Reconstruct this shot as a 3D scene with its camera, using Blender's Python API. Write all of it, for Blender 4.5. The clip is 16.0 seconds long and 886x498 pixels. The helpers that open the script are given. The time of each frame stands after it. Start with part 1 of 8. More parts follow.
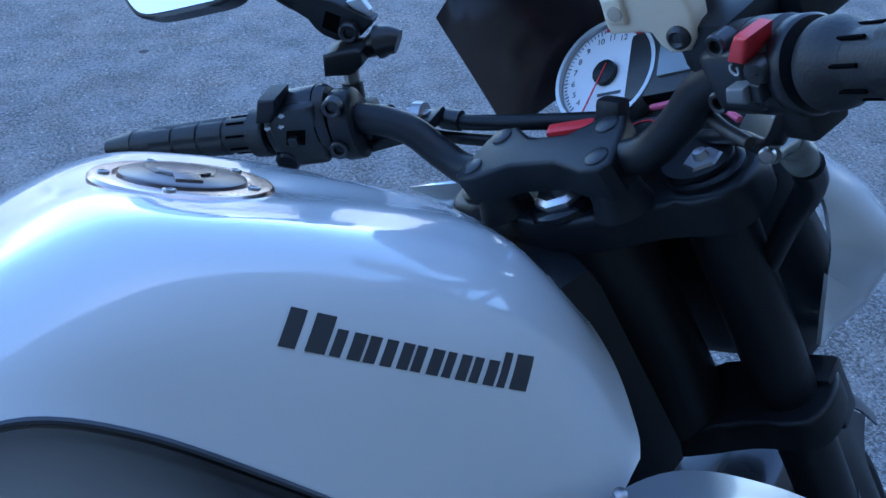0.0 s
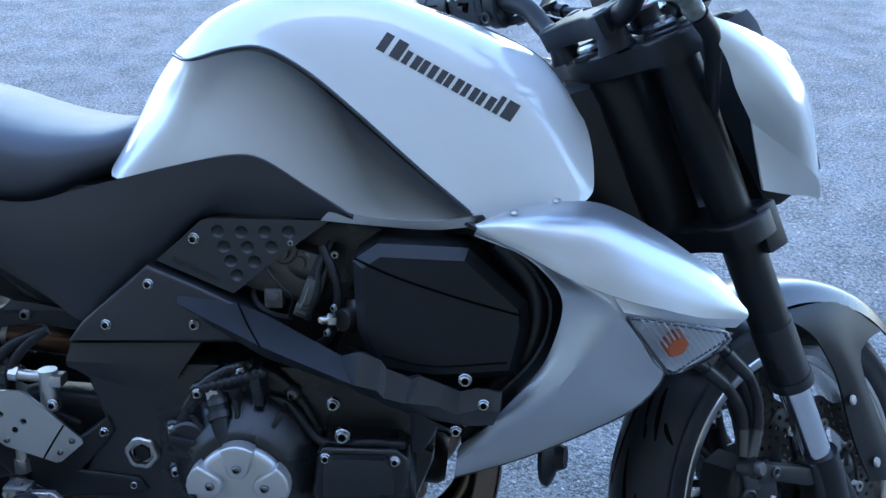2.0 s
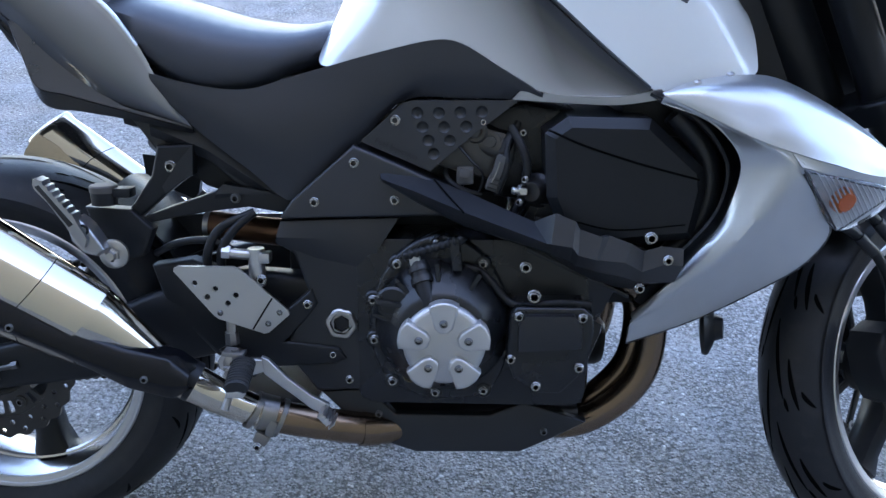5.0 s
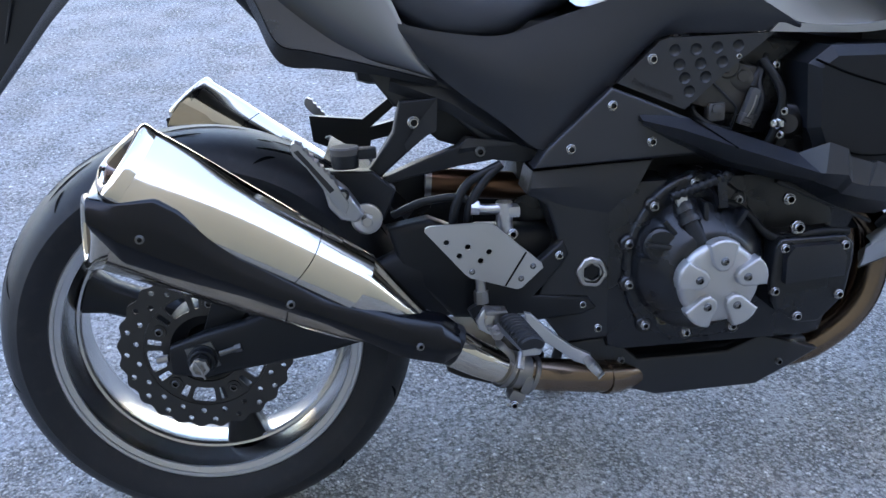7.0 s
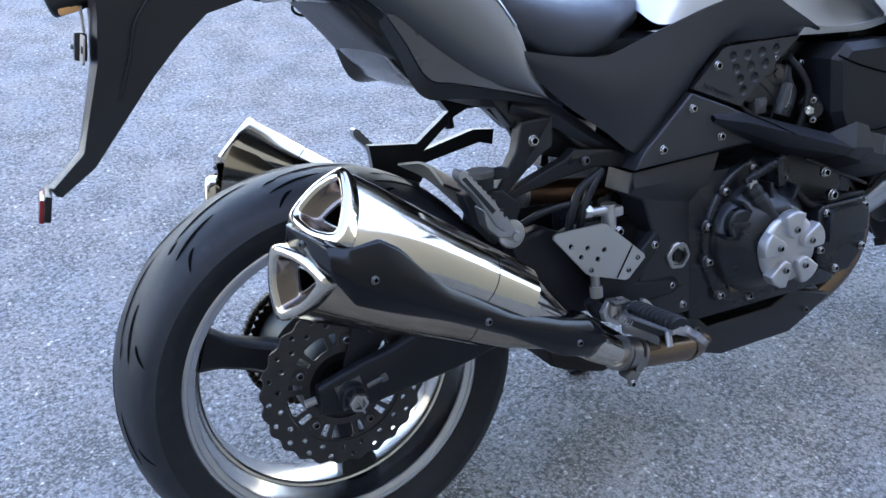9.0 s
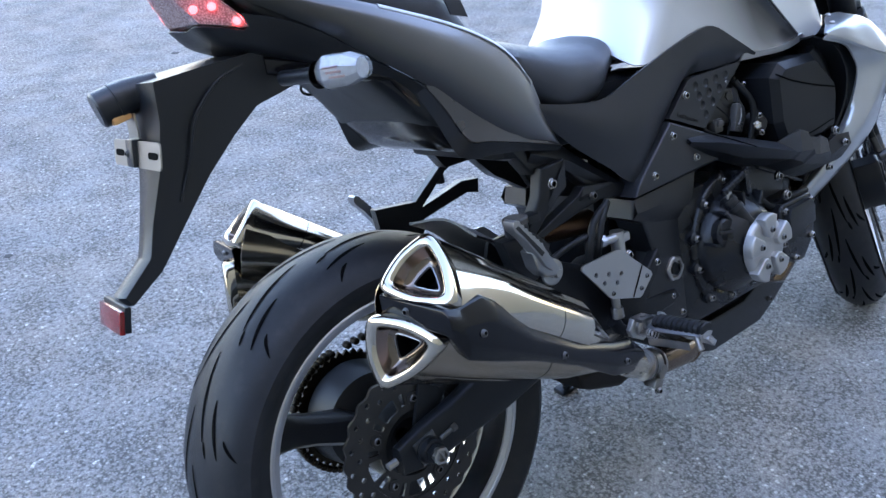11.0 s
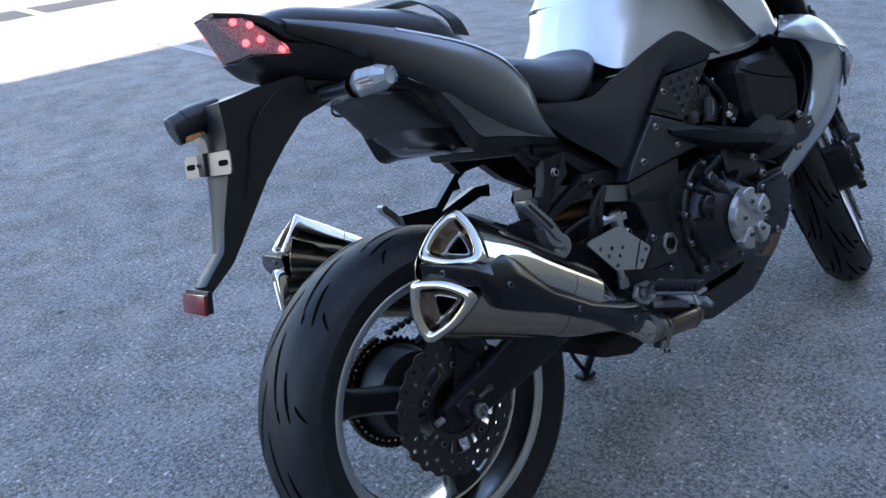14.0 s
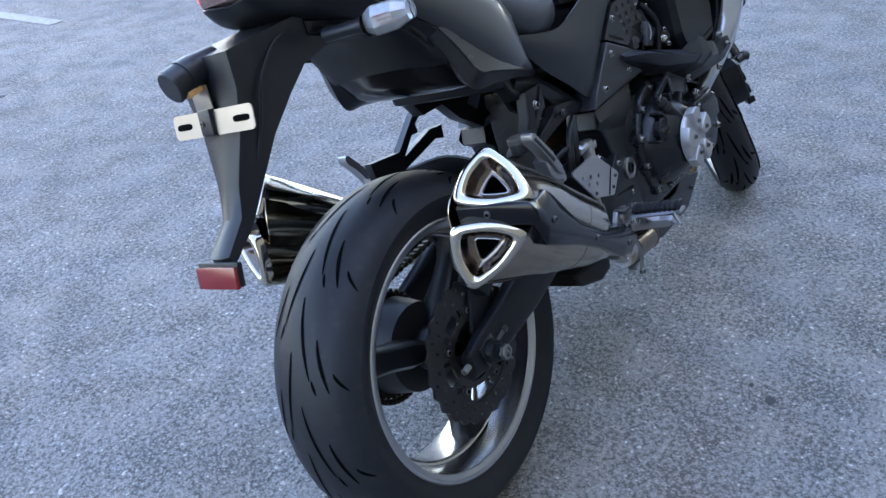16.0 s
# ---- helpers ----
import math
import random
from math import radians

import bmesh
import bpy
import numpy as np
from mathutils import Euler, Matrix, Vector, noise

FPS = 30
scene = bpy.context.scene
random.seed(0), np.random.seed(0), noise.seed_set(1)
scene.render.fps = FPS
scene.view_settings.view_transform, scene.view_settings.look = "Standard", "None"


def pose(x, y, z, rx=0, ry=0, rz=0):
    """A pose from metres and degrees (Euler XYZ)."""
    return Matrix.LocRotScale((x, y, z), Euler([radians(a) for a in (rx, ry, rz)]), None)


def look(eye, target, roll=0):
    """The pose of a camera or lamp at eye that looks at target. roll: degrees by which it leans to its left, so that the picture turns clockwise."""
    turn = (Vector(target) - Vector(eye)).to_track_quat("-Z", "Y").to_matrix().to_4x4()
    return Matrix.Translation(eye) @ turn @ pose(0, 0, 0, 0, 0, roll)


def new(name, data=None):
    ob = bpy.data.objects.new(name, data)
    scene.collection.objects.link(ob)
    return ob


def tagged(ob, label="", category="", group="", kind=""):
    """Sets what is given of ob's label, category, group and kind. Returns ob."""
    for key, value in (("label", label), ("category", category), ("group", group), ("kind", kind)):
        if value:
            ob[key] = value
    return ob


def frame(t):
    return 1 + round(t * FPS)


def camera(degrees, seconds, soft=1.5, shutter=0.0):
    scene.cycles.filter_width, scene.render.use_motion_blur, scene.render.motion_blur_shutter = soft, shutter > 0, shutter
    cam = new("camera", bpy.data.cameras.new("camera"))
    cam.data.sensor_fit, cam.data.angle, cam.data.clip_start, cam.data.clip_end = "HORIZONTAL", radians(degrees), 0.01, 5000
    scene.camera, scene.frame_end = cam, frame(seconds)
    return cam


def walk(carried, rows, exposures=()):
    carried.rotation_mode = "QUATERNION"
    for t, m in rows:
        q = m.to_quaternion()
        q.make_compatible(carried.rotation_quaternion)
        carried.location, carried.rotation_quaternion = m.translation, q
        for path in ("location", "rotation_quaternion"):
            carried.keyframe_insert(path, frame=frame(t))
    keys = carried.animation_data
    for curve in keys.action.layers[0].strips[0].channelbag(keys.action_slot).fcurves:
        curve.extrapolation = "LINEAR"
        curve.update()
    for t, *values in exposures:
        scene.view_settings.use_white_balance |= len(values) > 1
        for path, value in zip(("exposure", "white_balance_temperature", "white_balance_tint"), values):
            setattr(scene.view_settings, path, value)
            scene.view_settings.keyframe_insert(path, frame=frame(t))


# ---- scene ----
# ---- camera ----
cam = camera(53.7, 16.0, soft=1.5)
SKY = 0.15
# seconds, stops, kelvin, tint: the phone brightens and warms its picture as it goes
EXPOSURES = [(0, 1.87, 4980, 9), (0.5, 2.07, 5330, 9), (1, 2.27, 5480, 9), (2, 2.92, 5830, 9), (2.6, 2.87, 5930, 10), (3, 2.67, 6080, 11), (5.5, 3.22, 6690, 17), (9, 3.27, 6840, 18), (9.7, 3.27, 6840, 18), (12, 2.92, 6740, 15), (12.5, 2.82, 6690, 15), (13, 2.22, 6440, 14), (13.5, 2.37, 6440, 14), (14, 2.30, 6440, 14), (14.5, 2.42, 6500, 14), (15, 2.74, 6590, 15), (15.6, 2.88, 6690, 16), (16, 2.88, 6740, 16)]
ROWS = [
    (0.0, 0.7902, -0.3820, 1.2673, 56.383, -0.526, -22.903),
    (0.5, 0.7972, -0.5417, 1.2673, 58.485, -0.171, -15.244),
    (1.0, 0.8279, -0.6841, 1.2729, 59.816, -1.050, -8.786),
    (1.5, 0.9140, -0.8395, 1.2716, 59.437, -1.821, -1.176),
    (2.0, 0.9582, -0.9682, 1.2595, 59.347, -1.015, 1.823),
    (2.5, 0.9438, -1.0917, 1.2552, 60.097, 0.859, 1.499),
    (3.0, 0.9009, -1.2099, 1.2500, 61.484, 1.621, 0.879),
    (3.2, 0.8854, -1.2296, 1.2434, 61.976, 1.484, 0.752),
    (5.3, 0.6714, -1.1509, 1.1603, 59.389, 0.285, 2.125),
    (5.5, 0.6103, -1.1646, 1.1639, 59.223, 0.147, 1.362),
    (6.0, 0.4390, -1.1938, 1.1589, 58.996, -0.569, -2.270),
    (6.5, 0.3415, -1.1696, 1.1497, 58.164, -0.429, -4.785),
    (7.0, 0.2320, -1.1172, 1.1402, 57.023, 0.448, -6.699),
    (7.5, 0.1138, -1.0582, 1.1418, 56.269, 0.421, -8.666),
    (8.0, -0.0180, -1.0401, 1.1435, 56.013, -0.203, -11.765),
    (8.5, -0.2022, -1.0532, 1.1703, 56.773, -1.215, -18.599),
    (9.0, -0.3063, -1.0311, 1.1845, 57.760, -1.751, -25.033),
    (9.5, -0.3642, -0.9673, 1.1884, 58.334, -0.698, -28.458),
    (9.7, -0.3882, -0.9347, 1.1895, 58.336, -0.224, -29.650),
    (11.8, -0.7363, -0.9064, 1.2465, 62.128, 0.403, -43.285),
    (12.0, -0.7563, -0.9216, 1.2330, 62.340, 0.563, -43.617),
    (12.5, -0.7473, -0.9861, 1.2421, 64.003, 1.123, -42.781),
    (13.0, -0.7191, -1.0308, 1.2175, 65.487, 1.178, -39.311),
    (13.5, -0.7309, -1.0530, 1.2237, 65.196, 3.534, -38.340),
    (14.0, -0.7844, -1.0735, 1.2082, 64.955, 5.079, -41.192),
    (14.5, -0.8521, -1.0709, 1.1956, 65.228, 2.267, -43.663),
    (15.0, -0.9277, -1.0333, 1.1622, 64.050, 0.428, -46.171),
    (15.5, -0.9748, -0.9437, 1.2001, 61.896, 1.942, -49.291),
    (16.0, -0.9880, -0.7762, 1.2047, 60.482, 4.357, -56.119),
]

walk(cam, [(t, pose(x, y, z, rx, ry, rz)) for t, x, y, z, rx, ry, rz in ROWS], exposures=EXPOSURES)

# ---- light: open shade of a tall building, clear sky, low sun behind the building ----
SUN_ELEVATION = radians(50)
world = bpy.data.worlds.new("sky")
scene.world = world
world.use_nodes = True
wn = world.node_tree.nodes
sky = wn.new("ShaderNodeTexSky")
sky.sky_type = "NISHITA"
sky.sun_disc = False
sky.sun_elevation = SUN_ELEVATION
sky.sun_rotation = radians(180)
world.node_tree.links.new(sky.outputs[0], wn["Background"].inputs[0])
wn["Background"].inputs[1].default_value = SKY
sun = new("sun", bpy.data.lights.new("sun", "SUN"))
sun.data.energy, sun.data.angle, sun.data.color = 4.5, radians(0.53), (1.0, 0.93, 0.82)
sun.matrix_world = look((0, -30, 30 * math.tan(SUN_ELEVATION)), (0, 0, 0))

# ---- small tool kit ----
def finish(bm, angle=38, smooth=True, fix=True):
    if fix:
        bmesh.ops.recalc_face_normals(bm, faces=bm.faces)
    lim = radians(angle)
    for f in bm.faces:
        f.smooth = smooth
    for e in bm.edges:
        if len(e.link_faces) == 2 and e.calc_face_angle(0) > lim:
            e.smooth = False
    return bm


def holder(parent):
    """The nearest of a piece's holders that keeps it within thing, part and sub-part."""
    while parent and parent.parent and parent.parent.parent:
        parent = parent.parent
    return parent


def part(name, bm, material, parent, label="", angle=38, smooth=True, fix=True):
    """One mesh object under a thing or a part."""
    finish(bm, angle, smooth, fix)
    me = bpy.data.meshes.new(name)
    bm.to_mesh(me)
    bm.free()
    me.materials.append(material)
    ob = new(name, me)
    ob.parent = holder(parent)
    if label:
        tagged(ob, label)
    return ob


def spline(pts, n, closed=False):
    """n + 1 points at even steps along a Catmull-Rom curve through pts."""
    p = [Vector(q) for q in pts]
    if len(p) == 2:
        return [p[0].lerp(p[1], i / n) for i in range(n + 1)]
    fine = []
    m = len(p)
    for i in range(m if closed else m - 1):
        b, c = p[i], p[(i + 1) % m]
        a = p[i - 1] if (closed or i) else b * 2 - c
        d = p[(i + 2) % m] if (closed or i + 2 < m) else c * 2 - b
        for k in range(12):
            t = k / 12
            fine.append(0.5 * (2 * b + (c - a) * t + (2 * a - 5 * b + 4 * c - d) * t * t + (3 * b - a - 3 * c + d) * t ** 3))
    fine.append(p[0].copy() if closed else p[-1].copy())
    s = [0.0]
    for i in range(1, len(fine)):
        s.append(s[-1] + (fine[i] - fine[i - 1]).length)
    out, j = [], 0
    for i in range(n + 1):
        w = s[-1] * i / n
        while j < len(s) - 2 and s[j + 1] < w:
            j += 1
        out.append(fine[j].lerp(fine[j + 1], (w - s[j]) / max(s[j + 1] - s[j], 1e-9)))
    return out


def skin(curves, nu=40, nv=6, mirror=False, thick=0.0, sharp=False):
    """A surface through several long curves; u and v are kept as a UV map."""
    if sharp:
        rows = [[Vector(p) for p in c] for c in curves]
        nu, nv = len(rows[0]) - 1, 1
        cols = [[r[i] for r in rows] for i in range(nu + 1)]
    else:
        rows = [spline(c, nu) for c in curves]
        cols = [spline([r[i] for r in rows], nv * (len(rows) - 1)) for i in range(nu + 1)]
    bm = bmesh.new()
    uv = bm.loops.layers.uv.new("uv")
    nvv = nv * (len(rows) - 1)
    for side in ((1, -1) if mirror else (1,)):
        g = [[bm.verts.new((q.x, q.y * side, q.z)) for q in c] for c in cols]
        for i in range(nu):
            for j in range(nvv):
                f = bm.faces.new((g[i][j], g[i + 1][j], g[i + 1][j + 1], g[i][j + 1]))
                for lp, (a, b) in zip(f.loops, ((i, j), (i + 1, j), (i + 1, j + 1), (i, j + 1))):
                    lp[uv].uv = (a / nu, b / nvv)
    if mirror:
        bmesh.ops.remove_doubles(bm, verts=bm.verts, dist=1e-5)
    bmesh.ops.recalc_face_normals(bm, faces=bm.faces)
    if thick:
        bmesh.ops.solidify(bm, geom=bm.faces, thickness=thick)
    return bm


def prism(outline, y0, y1, bevel=0.003, seg=2, smooth_n=0, holes=()):
    """A plate with the outline in (x, z), from y0 (outer) to y1 (inner), its outer edge rounded."""
    pts = [(q.x, q.z) for q in spline([(x, 0, z) for x, z in outline], smooth_n, True)[:-1]] if smooth_n else list(outline)
    bm = bmesh.new()
    loops = []
    ring = [bm.verts.new((x, y0, z)) for x, z in pts]
    loops.append(ring)
    for hx, hz, hr in holes:
        loops.append([bm.verts.new((hx + hr * math.cos(a * math.tau / 14), y0, hz + hr * math.sin(a * math.tau / 14))) for a in range(14)])
    if holes:
        edges = [bm.edges.new((l[i], l[(i + 1) % len(l)])) for l in loops for i in range(len(l))]
        bmesh.ops.triangle_fill(bm, edges=edges, use_beauty=True)
    else:
        bm.faces.new(ring)
    front = list(bm.faces)
    bmesh.ops.recalc_face_normals(bm, faces=front)
    res = bmesh.ops.extrude_face_region(bm, geom=front)
    moved = [v for v in res["geom"] if isinstance(v, bmesh.types.BMVert)]
    for v in moved:
        v.co.y = y1
    bm.verts.ensure_lookup_table()
    if bevel and not holes:
        es = [e for e in bm.edges if abs(e.verts[0].co.y - y0) < 1e-6 and abs(e.verts[1].co.y - y0) < 1e-6 and len(e.link_faces) == 2 and e.calc_face_angle(0) > 0.5]
        bmesh.ops.bevel(bm, geom=es, offset=bevel, segments=seg, affect="EDGES", profile=0.6, clamp_overlap=True)
    return bm


def tube(path, r, n=40, seg=12, r2=None, cap=True):
    """A round bar or pipe along a smooth path, from radius r to r2."""
    p = spline(path, n)
    bm = bmesh.new()
    t0 = (p[1] - p[0]).normalized()
    u = t0.orthogonal().normalized()
    rings = []
    for i, q in enumerate(p):
        t = (p[min(i + 1, n)] - p[max(i - 1, 0)]).normalized()
        u = (u - t * u.dot(t)).normalized()
        w = t.cross(u)
        rr = r if r2 is None else r + (r2 - r) * i / n
        rings.append([bm.verts.new(q + (u * math.cos(a * math.tau / seg) + w * math.sin(a * math.tau / seg)) * rr) for a in range(seg)])
    for a, b in zip(rings, rings[1:]):
        for k in range(seg):
            bm.faces.new((a[k], a[(k + 1) % seg], b[(k + 1) % seg], b[k]))
    if cap:
        bm.faces.new(rings[0][::-1])
        bm.faces.new(rings[-1])
    return bm


def lathe(profile, origin, axis=(0, -1, 0), n=32, closed=False, arc=math.tau, wave=None):
    """Turns (along, radius) pairs about an axis through origin. wave(angle) scales the radius."""
    ax, o = Vector(axis).normalized(), Vector(origin)
    u = Vector((0, 0, 1)) if abs(ax.z) < 0.9 else Vector((1, 0, 0))
    u = (u - ax * u.dot(ax)).normalized()
    w = ax.cross(u)
    bm = bmesh.new()
    full = abs(arc - math.tau) < 1e-6
    cnt = n if full else n + 1
    g = []
    for i in range(cnt):
        a = arc * i / n
        d = u * math.cos(a) + w * math.sin(a)
        k = wave(a) if wave else 1.0
        g.append([bm.verts.new(o + ax * h + d * (r * k)) for h, r in profile])
    m = len(profile)
    for i in range(n):
        a, b = g[i], g[(i + 1) % cnt]
        for j in range(m if closed else m - 1):
            q = (a[j], a[(j + 1) % m], b[(j + 1) % m], b[j])
            bm.faces.new(q)
    if not closed:
        for j in (0, m - 1):
            if profile[j][1] < 1e-6:
                continue
    bmesh.ops.remove_doubles(bm, verts=bm.verts, dist=1e-6)
    return bm


def block(centre, size, turn=(0, 0, 0), bevel=0.004, seg=2, m=None):
    bm = bmesh.new()
    bmesh.ops.create_cube(bm, size=1.0)
    bmesh.ops.scale(bm, vec=size, verts=bm.verts)
    if bevel:
        bmesh.ops.bevel(bm, geom=list(bm.edges), offset=bevel, segments=seg, affect="EDGES", profile=0.6, clamp_overlap=True)
    bmesh.ops.transform(bm, matrix=(m or Matrix()) @ pose(*centre, *turn), verts=bm.verts)
    return bm


def loft(rings, cap=True):
    bm = bmesh.new()
    g = [[bm.verts.new(p) for p in r] for r in rings]
    n = len(rings[0])
    for a, b in zip(g, g[1:]):
        for k in range(n):
            bm.faces.new((a[k], a[(k + 1) % n], b[(k + 1) % n], b[k]))
    if cap:
        bm.faces.new(g[0][::-1])
        bm.faces.new(g[-1])
    return bm


def merge(*bms):
    """Welded pieces that move as one part."""
    out = bmesh.new()
    for b in bms:
        me = bpy.data.meshes.new("piece")
        b.to_mesh(me)
        b.free()
        out.from_mesh(me)
        bpy.data.meshes.remove(me)
    return out


def move(bm, m):
    bmesh.ops.transform(bm, matrix=m, verts=bm.verts)
    return bm


def flip(bm):
    """The same shape on the other side of the machine."""
    bmesh.ops.scale(bm, vec=(1, -1, 1), verts=bm.verts)
    bmesh.ops.reverse_faces(bm, faces=bm.faces)
    return bm


# ---- materials ----
def mat(name, col, rough=0.5, metal=0.0, var=0.1, scale=14.0, bump=0.0, bscale=350.0, coat=0.0, rvar=0.08, spec=0.5, glow=None, grime=0.0):
    m = bpy.data.materials.new(name)
    m.use_nodes = True
    nt = m.node_tree
    N, L = nt.nodes, nt.links
    b = N["Principled BSDF"]
    tc = N.new("ShaderNodeTexCoord")
    n1, n2 = N.new("ShaderNodeTexNoise"), N.new("ShaderNodeTexNoise")
    n1.inputs["Scale"].default_value, n1.inputs["Detail"].default_value = scale, 5
    n2.inputs["Scale"].default_value, n2.inputs["Detail"].default_value = bscale, 3
    L.new(tc.outputs["Object"], n1.inputs["Vector"])
    L.new(tc.outputs["Object"], n2.inputs["Vector"])
    mix = N.new("ShaderNodeMix")
    mix.data_type = "RGBA"
    mix.inputs[6].default_value = (*[c * (1 - var) for c in col], 1)
    mix.inputs[7].default_value = (*[min(c * (1 + var), 1) for c in col], 1)
    L.new(n1.outputs["Fac"], mix.inputs[0])
    out = mix.outputs[2]
    if grime:
        r = N.new("ShaderNodeValToRGB")
        r.color_ramp.elements[0].position, r.color_ramp.elements[1].position = 0.52, 0.75
        n3 = N.new("ShaderNodeTexNoise")
        n3.inputs["Scale"].default_value, n3.inputs["Detail"].default_value = scale * 2.3, 8
        L.new(tc.outputs["Object"], n3.inputs["Vector"])
        L.new(n3.outputs["Fac"], r.inputs[0])
        mul = N.new("ShaderNodeMath")
        mul.operation = "MULTIPLY"
        mul.inputs[1].default_value = grime
        L.new(r.outputs[0], mul.inputs[0])
        g = N.new("ShaderNodeMix")
        g.data_type = "RGBA"
        g.inputs[7].default_value = (0.20, 0.18, 0.155, 1)
        L.new(mul.outputs[0], g.inputs[0])
        L.new(out, g.inputs[6])
        out = g.outputs[2]
    L.new(out, b.inputs["Base Color"])
    mr = N.new("ShaderNodeMapRange")
    mr.inputs[3].default_value, mr.inputs[4].default_value = max(rough - rvar, 0.02), min(rough + rvar, 1)
    L.new(n1.outputs["Fac"], mr.inputs[0])
    L.new(mr.outputs[0], b.inputs["Roughness"])
    b.inputs["Metallic"].default_value = metal
    b.inputs["Specular IOR Level"].default_value = spec
    b.inputs["Coat Weight"].default_value = coat
    b.inputs["Coat Roughness"].default_value = 0.04
    if bump:
        bp = N.new("ShaderNodeBump")
        bp.inputs["Strength"].default_value, bp.inputs["Distance"].default_value = bump, 0.001
        L.new(n2.outputs["Fac"], bp.inputs["Height"])
        L.new(bp.outputs[0], b.inputs["Normal"])
    if glow:
        b.inputs["Emission Color"].default_value = (*glow[:3], 1)
        b.inputs["Emission Strength"].default_value = glow[3]
    return m


def fade(m, ramp_stops, axis="v"):
    """Factory fade from one colour to another along the panel, with its shading painted in."""
    nt = m.node_tree
    N, L = nt.nodes, nt.links
    b = N["Principled BSDF"]
    u = N.new("ShaderNodeUVMap")
    sp = N.new("ShaderNodeSeparateXYZ")
    L.new(u.outputs[0], sp.inputs[0])
    r = N.new("ShaderNodeValToRGB")
    els = r.color_ramp.elements
    els[0].position, els[0].color = ramp_stops[0][0], (*ramp_stops[0][1], 1)
    els[1].position, els[1].color = ramp_stops[-1][0], (*ramp_stops[-1][1], 1)
    for p, c in ramp_stops[1:-1]:
        e = els.new(p)
        e.color = (*c, 1)
    L.new(sp.outputs["Y" if axis == "v" else "X"], r.inputs[0])
    L.new(r.outputs[0], b.inputs["Base Color"])
    return r


def clear(name, col, rough=0.05):
    m = bpy.data.materials.new(name)
    m.use_nodes = True
    b = m.node_tree.nodes["Principled BSDF"]
    b.inputs["Base Color"].default_value = (*col, 1)
    b.inputs["Roughness"].default_value = rough
    b.inputs["Transmission Weight"].default_value = 1.0
    b.inputs["IOR"].default_value = 1.46
    return m


WHITE = mat("pearl_white_paint", (0.70, 0.735, 0.75), 0.15, 0.0, var=0.03, coat=1.0, rvar=0.03)
WHITE.node_tree.nodes["Principled BSDF"].inputs["Coat IOR"].default_value = 1.62
SILVER = mat("silver_paint", (0.50, 0.525, 0.55), 0.30, 0.75, var=0.05, coat=0.6, scale=30, rvar=0.03)
SATIN = mat("soft_black_cover", (0.0170, 0.0190, 0.0240), 0.36, 0.0, var=0.15, bump=0.25, bscale=1500, spec=0.62)
BLACK = mat("satin_black_plastic", (0.0110, 0.0124, 0.0155), 0.31, 0.0, var=0.2, bump=0.25, bscale=1500, spec=0.50)
MATT = mat("matt_black_metal", (0.0100, 0.0114, 0.0140), 0.38, 0.0, var=0.25, bump=0.2, bscale=900, spec=0.28)
ENGINE = mat("black_engine_paint", (0.0085, 0.0098, 0.0122), 0.27, 0.0, var=0.25, bump=0.3, bscale=700, spec=0.45, grime=0.02)
GLOSS = mat("gloss_black_plastic", (0.006, 0.006, 0.008), 0.14, 0.0, var=0.1, spec=0.35)
SEAT = mat("black_seat_vinyl", (0.034, 0.038, 0.048), 0.36, 0.0, var=0.15, bump=0.5, bscale=900)
RUBBER = mat("tyre_rubber", (0.016, 0.0176, 0.021), 0.46, 0.0, var=0.25, scale=20, bump=0.3, bscale=500, grime=0.04, spec=0.25)
# near-black for joints and slots, and for the shade inside bolt sockets
GROOVE = mat("joint_and_shade_black", (0.0020, 0.0020, 0.0024), 0.9, 0.0, var=0.2, spec=0.05)
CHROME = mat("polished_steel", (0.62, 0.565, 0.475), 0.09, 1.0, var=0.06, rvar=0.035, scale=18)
# darker copy of the polished steel, its dark reflections put into the colour
CHROME_DARK = mat("shaded_polished_steel", (0.40, 0.345, 0.265), 0.13, 1.0, var=0.12, rvar=0.05, scale=18)
ALLOY = mat("brushed_alloy", (0.52, 0.52, 0.53), 0.38, 1.0, var=0.08, bump=0.15, bscale=900)
CAST = mat("silver_cast_cover", (0.50, 0.50, 0.50), 0.45, 0.85, var=0.1, bump=0.2, bscale=900)
STEEL = mat("zinc_steel", (0.40, 0.39, 0.38), 0.35, 1.0, var=0.15, bump=0.1, rvar=0.06)
RIM = mat("brushed_rim", (0.52, 0.52, 0.53), 0.36, 1.0, var=0.08, scale=40, rvar=0.06, grime=0.03)
BARREL = mat("polished_rim", (0.60, 0.585, 0.565), 0.20, 1.0, var=0.08, scale=25, rvar=0.06, grime=0.03)
BRONZE = mat("heat_tinted_pipe", (0.19, 0.138, 0.098), 0.24, 1.0, var=0.45, scale=9, rvar=0.08)
DISC = mat("brake_disc_steel", (0.062, 0.060, 0.058), 0.42, 0.9, var=0.2, scale=40)
RED = mat("red_plastic", (0.62, 0.035, 0.045), 0.35, 0.0, var=0.08)
RED_LENS = mat("red_reflector", (0.19, 0.004, 0.007), 0.24, 0.0, var=0.15, scale=60, coat=0.5)
AMBER = mat("amber_bulb", (0.75, 0.17, 0.03), 0.3, 0.0, var=0.1)
COPPER = mat("warm_bulb", (0.80, 0.42, 0.16), 0.3, 0.2, var=0.2, scale=60)
TANKY = mat("milky_plastic", (0.70, 0.62, 0.47), 0.4, 0.0, var=0.1, scale=30)
DIAL = mat("white_dial", (0.80, 0.82, 0.86), 0.4, 0.0, var=0.02)
